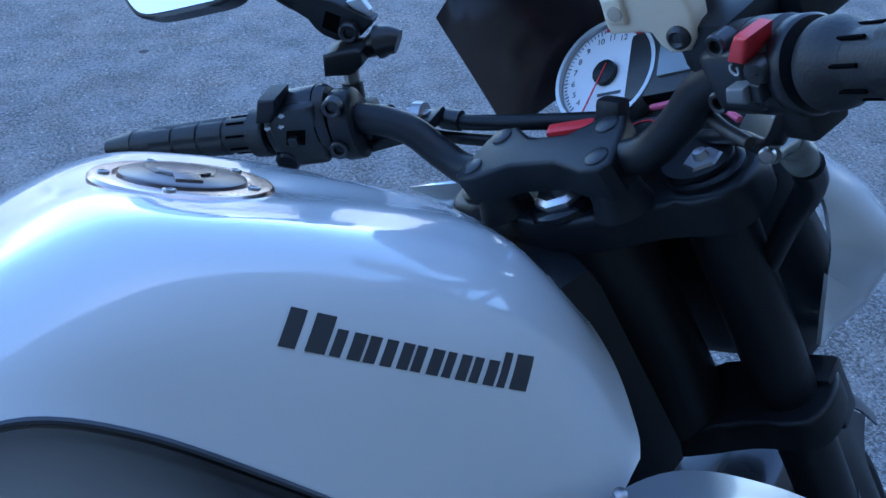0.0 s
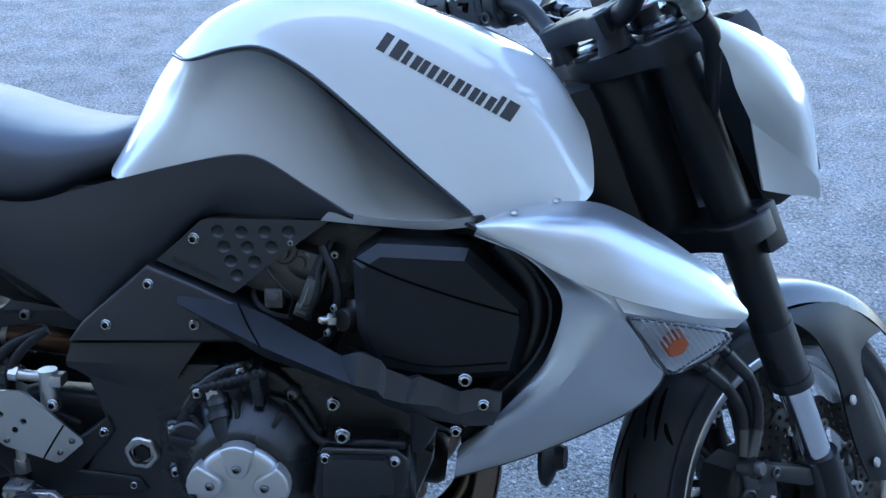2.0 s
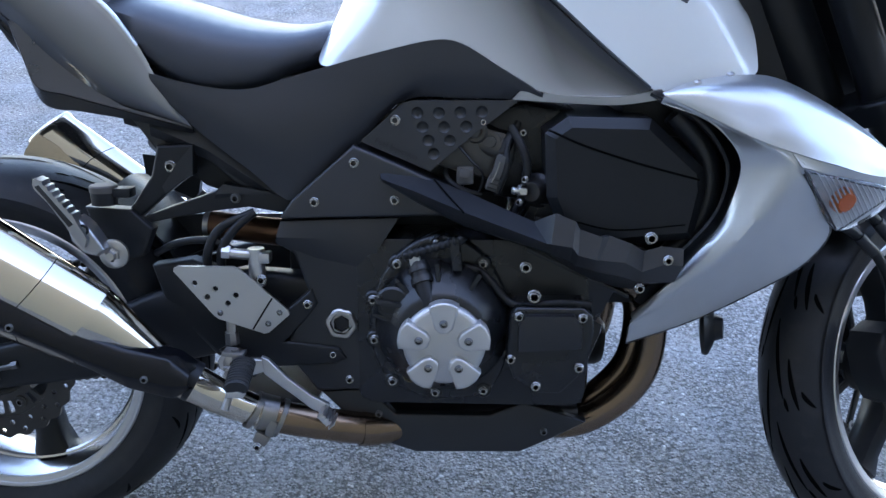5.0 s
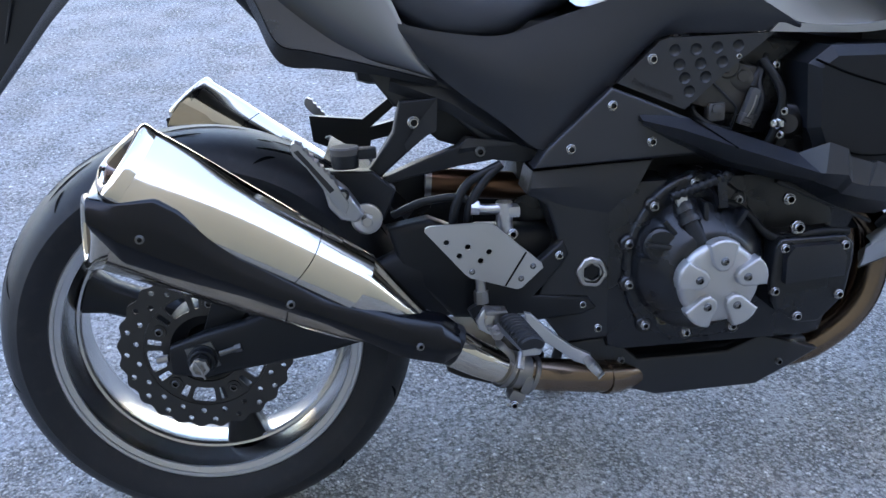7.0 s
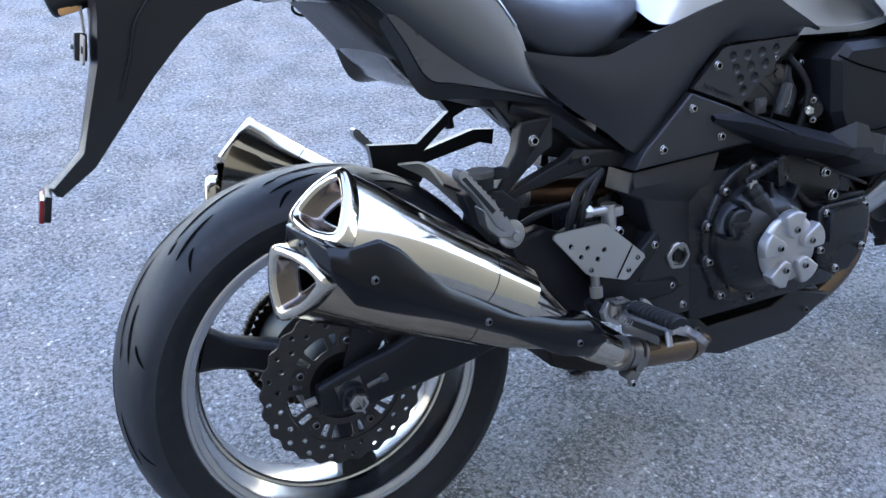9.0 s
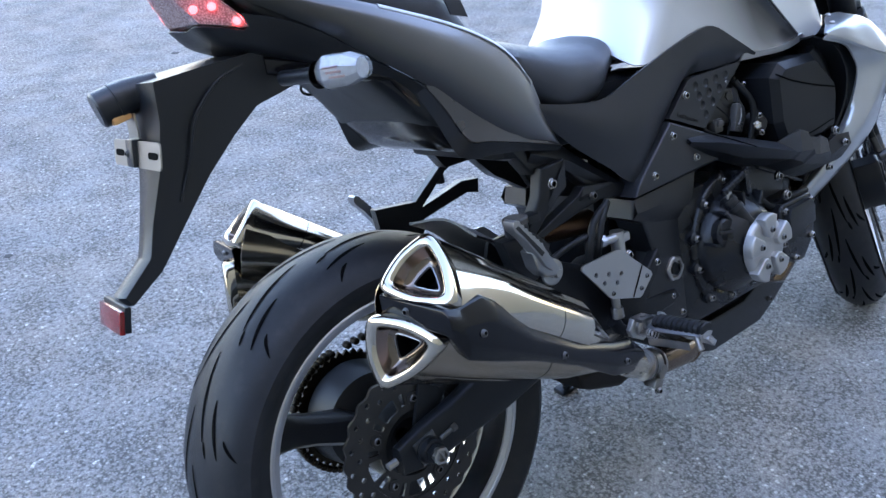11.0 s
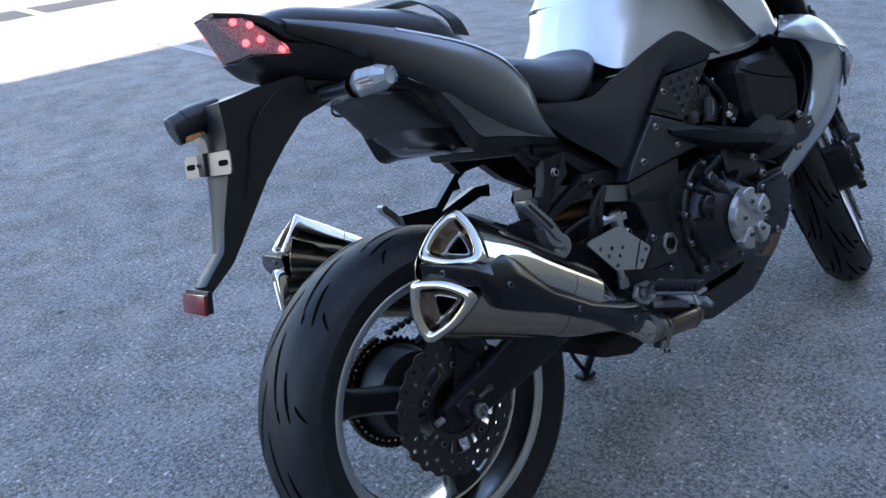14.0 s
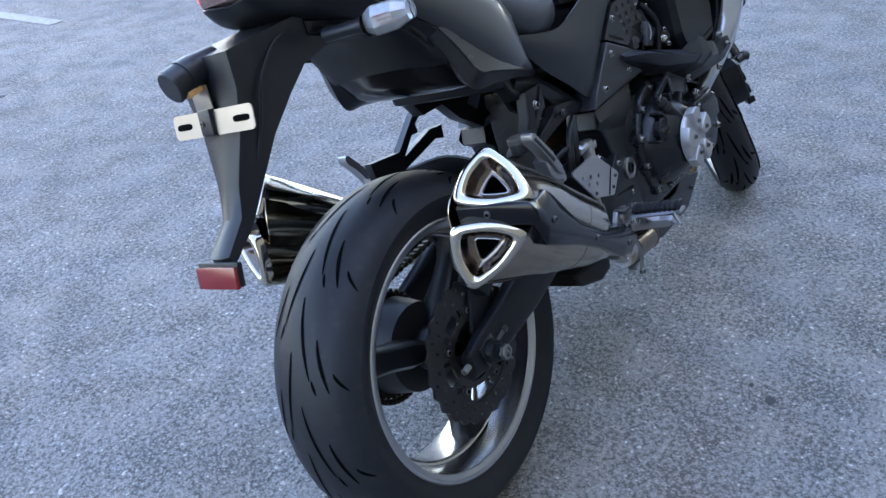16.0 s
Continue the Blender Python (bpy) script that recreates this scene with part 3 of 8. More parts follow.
# ---- frame: side plate, main spar with its steps, pivot plate ----
for s in (1, -1):
    def add(name, bm, m, parent, label="", **k):
        if s < 0:
            flip(bm)
        return part(name, bm, m, parent, label, **k)
    plate = add("frame_plate", prism([(0.470, 0.252), (0.490, 0.279), (0.576, 0.355), (0.640, 0.328), (0.700, 0.300), (0.738, 0.275), (0.734, 0.259), (0.647, 0.257)], -0.170, -0.12, 0.005, 3), SATIN, bike, "satin black frame side plate")
    spar = add("frame_spar", skin([
        [(0.613, -0.172, 0.317), (0.66, -0.160, 0.316), (0.728, -0.173, 0.294), (0.8205, -0.208, 0.2605), (0.846, -0.2400, 0.2792), (0.872, -0.2400, 0.2690), (0.878, -0.238, 0.258), (0.907, -0.243, 0.249), (0.9175, -0.236, 0.2495), (0.9465, -0.233, 0.238), (0.965, -0.225, 0.226), (0.985, -0.232, 0.235), (1.012, -0.240, 0.234)],
        [(0.615, -0.180, 0.311), (0.66, -0.207, 0.3005), (0.7262, -0.2270, 0.2770), (0.8357, -0.2420, 0.2394), (0.841, -0.246, 0.2395), (0.868, -0.254, 0.237), (0.876, -0.250, 0.226), (0.900, -0.247, 0.219), (0.9043, -0.245, 0.2185), (0.9381, -0.242, 0.2145), (0.962, -0.232, 0.200), (0.988, -0.240, 0.212), (1.012, -0.245, 0.212)],
        [(0.617, -0.172, 0.305), (0.66, -0.190, 0.285), (0.7263, -0.205, 0.254), (0.8367, -0.225, 0.225), (0.842, -0.228, 0.222), (0.868, -0.228, 0.212), (0.876, -0.225, 0.205), (0.900, -0.222, 0.198), (0.905, -0.222, 0.196), (0.938, -0.222, 0.190), (0.962, -0.222, 0.182), (0.985, -0.228, 0.184), (1.006, -0.228, 0.186)],
        [(0.620, -0.160, 0.300), (0.66, -0.160, 0.275), (0.7263, -0.165, 0.243), (0.8367, -0.165, 0.208), (0.842, -0.165, 0.205), (0.868, -0.170, 0.190), (0.876, -0.170, 0.184), (0.900, -0.170, 0.172), (0.905, -0.170, 0.170), (0.938, -0.170, 0.160), (0.962, -0.170, 0.157), (0.985, -0.170, 0.164), (1.0, -0.170, 0.174)],
    ], thick=0.01, sharp=True), SATIN, bike, "black frame spar with stepped front end", angle=12)
    add("spar_split", tube([(0.686, -0.1650, 0.3085), (0.706, -0.1990, 0.2930), (0.7275, -0.2285, 0.2762)], 0.0012, 8, 6), GROOVE, spar)
    lower = add("pivot_plate", prism([(0.462, 0.216), (0.470, 0.247), (0.638, 0.254), (0.594, 0.186), (0.592, 0.04), (0.592, -0.004), (0.515, -0.008), (0.468, 0.055), (0.508, 0.140), (0.488, 0.20)], -0.163, -0.10, 0.006, 3), BLACK, bike, "black swingarm pivot plate")
    add("pivot_rib", skin([[(0.471, -0.1625, 0.2465), (0.55, -0.1625, 0.250), (0.636, -0.1625, 0.253)], [(0.466, -0.172, 0.226), (0.54, -0.173, 0.225), (0.612, -0.172, 0.216)], [(0.4635, -0.1622, 0.214), (0.53, -0.1622, 0.190), (0.592, -0.1622, 0.176)]], 16, 3, sharp=True), BLACK, lower)
    nut = add("pivot_nut", lathe([(-0.003, 0.022), (0.004, 0.022), (0.006, 0.020), (0.006, 0.0155), (0.002, 0.014), (0.002, 0.0)], (0.553, -0.163, 0.098), (0, -1, 0), 24, wave=lambda a: 1 + 0.04 * math.copysign(1, math.sin(6 * a))), STEEL, lower, "castellated steel pivot nut")
    add("pivot_socket", lathe([(0.0022, 0.0125), (0.0066, 0.0120), (0.0066, 0.0105), (0.0025, 0.0100), (0.0025, 0)], (0.553, -0.163, 0.098), (0, -1, 0), 6), MATT, nut)
    if s > 0:
        for x, y, z in ((0.521, -0.171, 0.276), (0.577, -0.171, 0.331), (0.632, -0.172, 0.280)):
            bolt(plate, x, y, z, k=1.1)
        for x, y, z, k in ((0.811, -0.214, 0.199, 1.3), (0.970, -0.238, 0.247, 1.3), (0.961, -0.228, 0.176, 1.1), (0.9925, -0.2440, 0.2190, 1.1)):
            bolt(spar, x, y, z, k=k)
        for x, y, z in ((0.540, -0.165, 0.051), (0.563, -0.165, 0.012), (0.506, -0.168, 0.127)):
            bolt(lower, x, y, z)

# ---- seat ----
def cushion(rows, nring=20, inset=0.75):
    rings = []
    for x, zt, zb, w in rows:
        r = []
        for k in range(nring):
            a = math.tau * k / nring
            c, sn = math.cos(a), math.sin(a)
            yy = w * math.copysign(abs(c) ** 0.55, c)
            zc = (zt + zb) / 2
            zz = zc + (zt - zc) * math.copysign(abs(sn) ** 0.6, sn)
            r.append((x, yy, zz - 0.010 * (yy / max(w, 0.01)) ** 2 * (1 if sn > 0 else 0)))
        rings.append(r)
    cols = [spline([q[k] for q in rings], 40) for k in range(nring)]
    return loft([[cols[k][i] for k in range(nring)] for i in range(41)])


seat = part("rider_seat", cushion([(0.541, 0.512, 0.462, 0.080), (0.53, 0.518, 0.450, 0.098), (0.49, 0.512, 0.438, 0.124), (0.45, 0.514, 0.415, 0.146), (0.40, 0.522, 0.404, 0.156), (0.35, 0.535, 0.412, 0.160), (0.30, 0.549, 0.446, 0.157), (0.26, 0.556, 0.482, 0.147), (0.21, 0.55, 0.510, 0.12)]), SEAT, bike, "black vinyl rider seat")
part("pillion_seat", cushion([(0.268, 0.563, 0.556, 0.040), (0.262, 0.577, 0.553, 0.062), (0.245, 0.600, 0.553, 0.078), (0.23, 0.617, 0.553, 0.086), (0.199, 0.648, 0.556, 0.098), (0.168, 0.660, 0.565, 0.104), (0.12, 0.672, 0.585, 0.104), (0.06, 0.684, 0.610, 0.098), (0.0, 0.698, 0.630, 0.088), (-0.05, 0.709, 0.650, 0.076), (-0.085, 0.710, 0.672, 0.062), (-0.105, 0.702, 0.685, 0.042)]), SEAT, bike, "black vinyl pillion seat")
half = [(0.20, -0.106, 0.600), (0.185, -0.104, 0.635), (0.15, -0.080, 0.671), (0.125, -0.030, 0.677)]
one = half + [(0.12, 0, 0.678)] + [(x, -y, z) for x, y, z in half[::-1]]
part("seat_strap", skin([one, [(x + 0.03, y, z - 0.008) for x, y, z in one]], 40, 3, thick=0.003), SEAT, bike, "black seat strap")

part("seat_base", block((0.42, 0, 0.405), (0.36, 0.25, 0.09), (0, 3, 0), 0.02), MATT, bike)

# ---- tail ----
FOLD = mat("dark_graphite_paint", (0.080, 0.082, 0.090), 0.28, 0.75, var=0.06, coat=0.3, scale=25, rvar=0.03)
# graphite fade; the top highlight and dark crease are put into the colour too
tail_paint = mat("fading_shaded_graphite_paint", (0.2, 0.2, 0.2), 0.33, 0.7, var=0.05, coat=0.8, rvar=0.03)
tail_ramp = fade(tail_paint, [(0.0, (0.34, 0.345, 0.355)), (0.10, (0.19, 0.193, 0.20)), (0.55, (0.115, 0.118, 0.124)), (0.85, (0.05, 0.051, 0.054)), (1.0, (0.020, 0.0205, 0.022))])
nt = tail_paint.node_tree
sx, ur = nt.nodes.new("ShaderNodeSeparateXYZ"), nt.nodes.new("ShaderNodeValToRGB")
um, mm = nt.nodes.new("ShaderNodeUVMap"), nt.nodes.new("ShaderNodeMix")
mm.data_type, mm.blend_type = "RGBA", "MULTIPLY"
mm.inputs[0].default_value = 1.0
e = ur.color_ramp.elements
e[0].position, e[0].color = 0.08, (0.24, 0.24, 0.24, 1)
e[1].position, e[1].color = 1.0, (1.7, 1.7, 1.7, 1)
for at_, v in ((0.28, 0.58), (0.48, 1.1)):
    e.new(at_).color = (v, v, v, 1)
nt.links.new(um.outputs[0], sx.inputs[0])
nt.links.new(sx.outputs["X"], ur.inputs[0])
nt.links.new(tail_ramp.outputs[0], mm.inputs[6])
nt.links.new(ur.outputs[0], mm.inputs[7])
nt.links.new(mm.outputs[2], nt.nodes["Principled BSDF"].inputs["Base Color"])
for s in (1, -1):
    top = [(-0.095, -0.068, 0.690), (-0.013, -0.095, 0.664), (0.068, -0.122, 0.633), (0.158, -0.143, 0.594), (0.216, -0.153, 0.562), (0.255, -0.157, 0.530), (0.288, -0.156, 0.485), (0.313, -0.148, 0.429), (0.345, -0.136, 0.376)]
    shoulder = [(-0.095, -0.076, 0.684), (-0.012, -0.110, 0.648), (0.065, -0.137, 0.610), (0.145, -0.158, 0.566), (0.198, -0.167, 0.528), (0.237, -0.169, 0.494), (0.272, -0.165, 0.455), (0.305, -0.155, 0.415), (0.346, -0.137, 0.375)]
    mid = [(-0.095, -0.078, 0.677), (-0.012, -0.111, 0.632), (0.058, -0.136, 0.584), (0.128, -0.157, 0.536), (0.178, -0.165, 0.494), (0.220, -0.167, 0.456), (0.260, -0.163, 0.428), (0.298, -0.154, 0.404), (0.347, -0.137, 0.374)]
    crease = [(-0.095, -0.076, 0.668), (-0.015, -0.105, 0.615), (0.050, -0.127, 0.563), (0.112, -0.142, 0.515), (0.150, -0.150, 0.480), (0.195, -0.154, 0.441), (0.245, -0.156, 0.410), (0.295, -0.149, 0.392), (0.348, -0.136, 0.373)]
    fold = [(0.108, -0.140, 0.516), (0.126, -0.152, 0.478), (0.148, -0.163, 0.431), (0.185, -0.163, 0.420), (0.250, -0.159, 0.402), (0.30, -0.150, 0.387), (0.348, -0.136, 0.372)]
    cr2 = [(0.110, -0.1415, 0.517), (0.131, -0.145, 0.507), (0.165, -0.149, 0.478), (0.195, -0.152, 0.452), (0.225, -0.154, 0.428), (0.259, -0.156, 0.405), (0.30, -0.149, 0.391), (0.348, -0.136, 0.373)]
    hem = [(0.100, -0.125, 0.512), (0.120, -0.135, 0.465), (0.147, -0.145, 0.407), (0.20, -0.152, 0.398), (0.26, -0.150, 0.388), (0.30, -0.142, 0.378), (0.346, -0.130, 0.366)]
    tuck = [(0.12, -0.10, 0.515), (0.14, -0.10, 0.475), (0.16, -0.10, 0.43), (0.19, -0.10, 0.414), (0.25, -0.10, 0.40), (0.30, -0.10, 0.386), (0.34, -0.10, 0.37)]
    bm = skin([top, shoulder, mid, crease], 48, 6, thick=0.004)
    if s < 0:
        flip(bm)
    tp = part("tail_panel", bm, tail_paint, bike, "fading graphite tail side panel with painted-in top highlight and crease shade, lower fold")
    lip = [(x, y - 0.0015, z + 0.001) for x, y, z in top[2:7]]
    bm = skin([[(x, y + 0.004, z + 0.0012) for x, y, z in lip], lip, [(x - 0.001, y - 0.0022, z - 0.0042) for x, y, z in lip]], 30, 2, thick=0.001)
    if s < 0:
        flip(bm)
    part("panel_lip", bm, SILVER, tp, "bright silver top edge")
    for nm, ca, cb, m in (("panel_fold", cr2, fold, FOLD), ("panel_hem", fold, hem, BLACK), ("panel_tuck", hem, tuck, BLACK)):
        bm = skin([ca, cb], 36, 3, thick=0.002)
        if s < 0:
            flip(bm)
        part(nm, bm, m, tp)
    # black side below the paint, back to the lamp
    bm = skin([[(-0.107, -0.080, 0.654), (-0.06, -0.094, 0.638), (-0.005, -0.104, 0.608), (0.05, -0.124, 0.562), (0.108, -0.138, 0.516), (0.125, -0.14, 0.47)],
               [(-0.103, -0.078, 0.634), (-0.055, -0.088, 0.610), (0.0, -0.098, 0.580), (0.05, -0.108, 0.545), (0.10, -0.120, 0.505), (0.13, -0.128, 0.455)],
               [(-0.152, -0.052, 0.648), (-0.125, -0.060, 0.622), (-0.085, -0.066, 0.604), (-0.03, -0.076, 0.580), (0.04, -0.095, 0.545), (0.12, -0.115, 0.46)],
               [(-0.15, 0.0, 0.644), (-0.125, 0.0, 0.618), (-0.085, 0.0, 0.600), (-0.03, 0.0, 0.576), (0.04, 0.0, 0.54), (0.12, 0.0, 0.46)]], 32, 5, thick=0.003)
    if s < 0:
        flip(bm)
    part("tail_side", bm, MATT, tp, "black lower tail side")

def box_loft(rows, r=0.35, n=24):
    """Rounded box sections: x, half width, bottom, top."""
    rings = []
    for x, w, zb, zt in rows:
        ring = []
        for k in range(n):
            a = math.tau * (k + 0.5) / n
            c, sn = math.cos(a), math.sin(a)
            ring.append((x, w * math.copysign(abs(c) ** r, c), (zb + zt) / 2 + (zt - zb) / 2 * math.copysign(abs(sn) ** r, sn)))
        rings.append(ring)
    return rings


part("tail_cowl", loft(box_loft([(-0.178, 0.022, 0.718, 0.7245), (-0.146, 0.046, 0.702, 0.714), (-0.118, 0.064, 0.68, 0.703), (-0.10, 0.068, 0.66, 0.690), (0.0, 0.092, 0.575, 0.650), (0.1, 0.100, 0.54, 0.61), (0.2, 0.11, 0.5, 0.57), (0.3, 0.11, 0.44, 0.52), (0.36, 0.105, 0.39, 0.45)], 0.4)), BLACK, bike, "black tail centre cover")
part("under_tail", loft(box_loft([(-0.08, 0.060, 0.570, 0.600), (-0.02, 0.085, 0.555, 0.58), (0.03, 0.105, 0.540, 0.57), (0.068, 0.122, 0.528, 0.56), (0.100, 0.125, 0.480, 0.54), (0.129, 0.126, 0.440, 0.51), (0.150, 0.127, 0.415, 0.48), (0.17, 0.127, 0.405, 0.46), (0.26, 0.122, 0.380, 0.44), (0.34, 0.11, 0.36, 0.42)], 0.35)), GLOSS, bike, "gloss black under-tail tray", angle=28)

# tail lamp: pale smoked lens over a faceted reflector with red diodes
def wedge(k=1.0, lift=0.0):
    """The lamp's six-cornered side and its mirror image, drawn in by k towards the middle."""
    c = Vector((-0.140, 0, 0.682))
    side = [(-0.197, -0.017, 0.7205), (-0.146, -0.052, 0.706), (-0.107, -0.084, 0.651), (-0.098, -0.081, 0.633), (-0.152, -0.056, 0.648), (-0.173, -0.039, 0.684)]
    bm = bmesh.new()
    R = [bm.verts.new(c + (Vector(p) - c) * k) for p in side]
    L = [bm.verts.new(c + (Vector((p[0], -p[1], p[2])) - c) * k) for p in side]
    bm.faces.new(R)
    bm.faces.new(L[::-1])
    for i in range(6):
        bm.faces.new((R[i], L[i], L[(i + 1) % 6], R[(i + 1) % 6]))
    return bm


bm = wedge()
bmesh.ops.bevel(bm, geom=list(bm.edges), offset=0.003, segments=2, affect="EDGES", clamp_overlap=True)
lamp = part("tail_lamp", bm, LENS_RED, bike, "pale smoked tail lamp lens with red diodes", angle=25)
LED = mat("red_diode", (0.8, 0.05, 0.06), 0.3, 0.0, glow=(1.0, 0.10, 0.12, 0.9))
LAMP_IN = mat("lamp_reflector", (0.50, 0.40, 0.41), 0.3, 0.0, var=0.3, scale=120)
nt = LAMP_IN.node_tree
ck = nt.nodes.new("ShaderNodeTexVoronoi")
ck.inputs["Scale"].default_value = 420
rp = nt.nodes.new("ShaderNodeValToRGB")
rp.color_ramp.elements[0].color, rp.color_ramp.elements[1].color = (0.78, 0.66, 0.67, 1), (0.34, 0.22, 0.23, 1)
rp.color_ramp.elements[0].position, rp.color_ramp.elements[1].position = 0.2, 0.75
nt.links.new(nt.nodes["Texture Coordinate"].outputs["Object"], ck.inputs["Vector"])
nt.links.new(ck.outputs["Distance"], rp.inputs[0])
nt.links.new(rp.outputs[0], nt.nodes["Principled BSDF"].inputs["Base Color"])
part("reflector_bowl", wedge(0.93), LAMP_IN, lamp, "pale faceted reflector", angle=25)
for x, y, z in ((-0.160, 0.0425, 0.702), (-0.140, 0.054, 0.692), (-0.153, 0.050, 0.668), (-0.133, 0.062, 0.668), (-0.110, 0.076, 0.646)):
    for s in (1, -1):
        part("diode", lathe([(0.0, 0.0056), (0.002, 0.0052), (0.003, 0.0030), (0.0035, 0)], (x, -y * s * 0.94, z), (-0.5, -s, 0.3), 10), LED, lamp)

# number plate hanger with its lamp, bracket and reflector
prof = [(-0.01, 0.560), (-0.05, 0.596), (-0.103, 0.604), (-0.169, 0.600), (-0.236, 0.594), (-0.240, 0.545), (-0.249, 0.490), (-0.272, 0.42), (-0.286, 0.378), (-0.33, 0.340), (-0.323, 0.327), (-0.276, 0.358), (-0.186, 0.463), (-0.145, 0.506), (-0.108, 0.537), (-0.064, 0.546)]
bm = prism(prof, -1, 1, 0)
bmesh.ops.subdivide_edges(bm, edges=[e for e in bm.edges if abs(e.verts[0].co.y - e.verts[1].co.y) > 1], cuts=3)
for v in bm.verts:
    k = min(max((v.co.z - 0.40) / 0.17, 0), 1)
    w = 0.021 + 0.036 * k * k * (3 - 2 * k)
    edge = abs(v.co.y)
    v.co.y *= w
    if edge > 0.9:
        v.co.x += 0.006 * (1 if v.co.x < -0.1 else 0)
hanger = part("plate_hanger", bm, BLACK, bike, "black plastic number plate hanger", angle=30)
part("plate_lamp_arm", tube([(-0.205, 0.0, 0.583), (-0.24, 0.006, 0.580), (-0.262, 0.008, 0.576)], 0.021, 8, 20, 0.024), BLACK, hanger)
pl = part("plate_lamp", lathe([(0.0, 0.0), (0.0, 0.021), (0.003, 0.0235), (0.045, 0.0235), (0.05, 0.021), (0.05, 0)], (-0.285, 0.012, 0.570), (0.95, -0.12, 0.22), 28), BLACK, hanger, "round plate lamp with a warm bulb below")
part("bulb_window", block((-0.262, 0.004, 0.5575), (0.026, 0.026, 0.012), (0, -12, 0), 0.004), COPPER, pl, "copper coloured bulb window")
PLATE_STEEL = mat("plate_steel", (0.40, 0.38, 0.345), 0.34, 1.0, var=0.12, rvar=0.05)
for nm, x0, x1, yaw in (("plate_bracket", 0.016, 0.098, 0), ("plate_bracket", -0.074, -0.006, 0)):
    o = [(x0 + 0.005, -0.017), (x1 - 0.006, -0.017), (x1 - 0.001, -0.014), (x1, -0.010), (x1, 0.010), (x1 - 0.001, 0.014), (x1 - 0.006, 0.017), (x0 + 0.005, 0.017), (x0, 0.012), (x0, -0.012)]
    pb = part(nm, prism(o, -0.001, 0.001, 0), PLATE_STEEL, hanger, "bent steel plate bracket with a slot")
    pb.matrix_basis = Matrix.Translation((-0.2580, 0, 0.510)) @ Matrix.Rotation(radians(-90), 4, "Z") @ Matrix.Rotation(radians(-12), 4, "X")
    c_ = (x0 + x1) / 2 + (0.016 if x0 > 0 else -0.010)
    slot_ = part("bracket_slot", prism([(c_ + 0.017 * math.copysign(abs(math.cos(q)) ** 0.5, math.cos(q)), 0.0045 * math.copysign(abs(math.sin(q)) ** 0.7, math.sin(q))) for q in [math.tau * (k + 0.5) / 20 for k in range(20)]], -0.0014, 0.0014, 0), GROOVE, hanger, "slot with dark rim")
    slot_.matrix_basis = pb.matrix_basis.copy()
part("hanger_plate", block((-0.2490, 0.004, 0.540), (0.0025, 0.036, 0.040), (0, 4, 0), 0.0008), PLATE_STEEL, hanger, "steel strip above the bracket")
part("hanger_rib", tube([(-0.110, -0.0555, 0.592), (-0.150, -0.0560, 0.578), (-0.188, -0.0530, 0.540), (-0.205, -0.0440, 0.490), (-0.225, -0.0300, 0.440)], 0.0022, 24, 8), BLACK, hanger)
part("bracket_boss", block((-0.2575, -0.004, 0.511), (0.016, 0.026, 0.036), (0, 10, 0), 0.004), BLACK, hanger)
bolt(hanger, -0.266, 0.0, 0.512, BOLT_DARK, 0.8, (-1, 0, 0.2))
rf = part("reflector", block((-0.343, -0.006, 0.318), (0.008, 0.084, 0.031), (0, 14, 0), 0.003), RED_LENS, bike, "red rear reflector")
part("reflector_back", block((-0.336, -0.006, 0.320), (0.009, 0.087, 0.034), (0, 14, 0), 0.003), MATT, rf)

# rear indicators
for s in (1, -1):
    ax = Vector((0.38, -s, 0.02)).normalized()
    st = part("indicator", lathe([(0.0, 0.010), (0.05, 0.010), (0.066, 0.013), (0.07, 0.018)], (-0.070, -0.080 * s, 0.565), (0.22, -s, 0.0), 14), BLACK, bike, "rear turn indicator on a black stalk")
    oct_ = lambda sc, off, w: [Vector((-0.052, -0.142 * s, 0.566)) + ax * off + (Vector((ax.y * s, -ax.x * s, 0)) * (u * 0.019 * sc) + Vector((0, 0, 1)) * (v * 0.021 * w)) for u, v in ((1, 0.35), (0.5, 1), (-0.5, 1), (-1, 0.35), (-1, -0.45), (-0.5, -1), (0.5, -1), (1, -0.45))]
    lens = part("lens", loft([oct_(0.55, 0.0, 0.55), oct_(1.0, 0.018, 1.0), oct_(1.0, 0.050, 0.95), oct_(0.6, 0.076, 0.55)]), LENS, st, "clear faceted lens", smooth=False)
    part("lens_bowl", loft([oct_(0.50, 0.004, 0.50), oct_(0.90, 0.018, 0.90), oct_(0.90, 0.048, 0.86), oct_(0.5, 0.068, 0.48)]), mat("bright_bowl", (0.62, 0.63, 0.64), 0.22, 0.3, var=0.25, scale=160) if s > 0 else bpy.data.materials["bright_bowl"], st, smooth=False)
    # three pale bars stand in for glints of the bulb behind the lens
    for k in range(3):
        part("bulb_glint", tube([Vector((-0.052, -0.142 * s, 0.566)) + ax * (0.028 + 0.004 * k) + Vector((-0.018, 0, 0.006 - 0.006 * k)), Vector((-0.052, -0.142 * s, 0.566)) + ax * (0.052 + 0.004 * k) + Vector((-0.0185, 0, 0.006 - 0.006 * k))], 0.0016, 2, 6), mat("pale_glint", (0.50, 0.34, 0.31), 0.3) if "pale_glint" not in bpy.data.materials else bpy.data.materials["pale_glint"], st)

# luggage hook
part("hook", tube([(0.078, 0.110, 0.536), (0.058, 0.112, 0.534), (0.054, 0.112, 0.524), (0.064, 0.112, 0.516), (0.082, 0.112, 0.514)], 0.0024, 16, 8), MATT, bike, "thin black luggage hook")

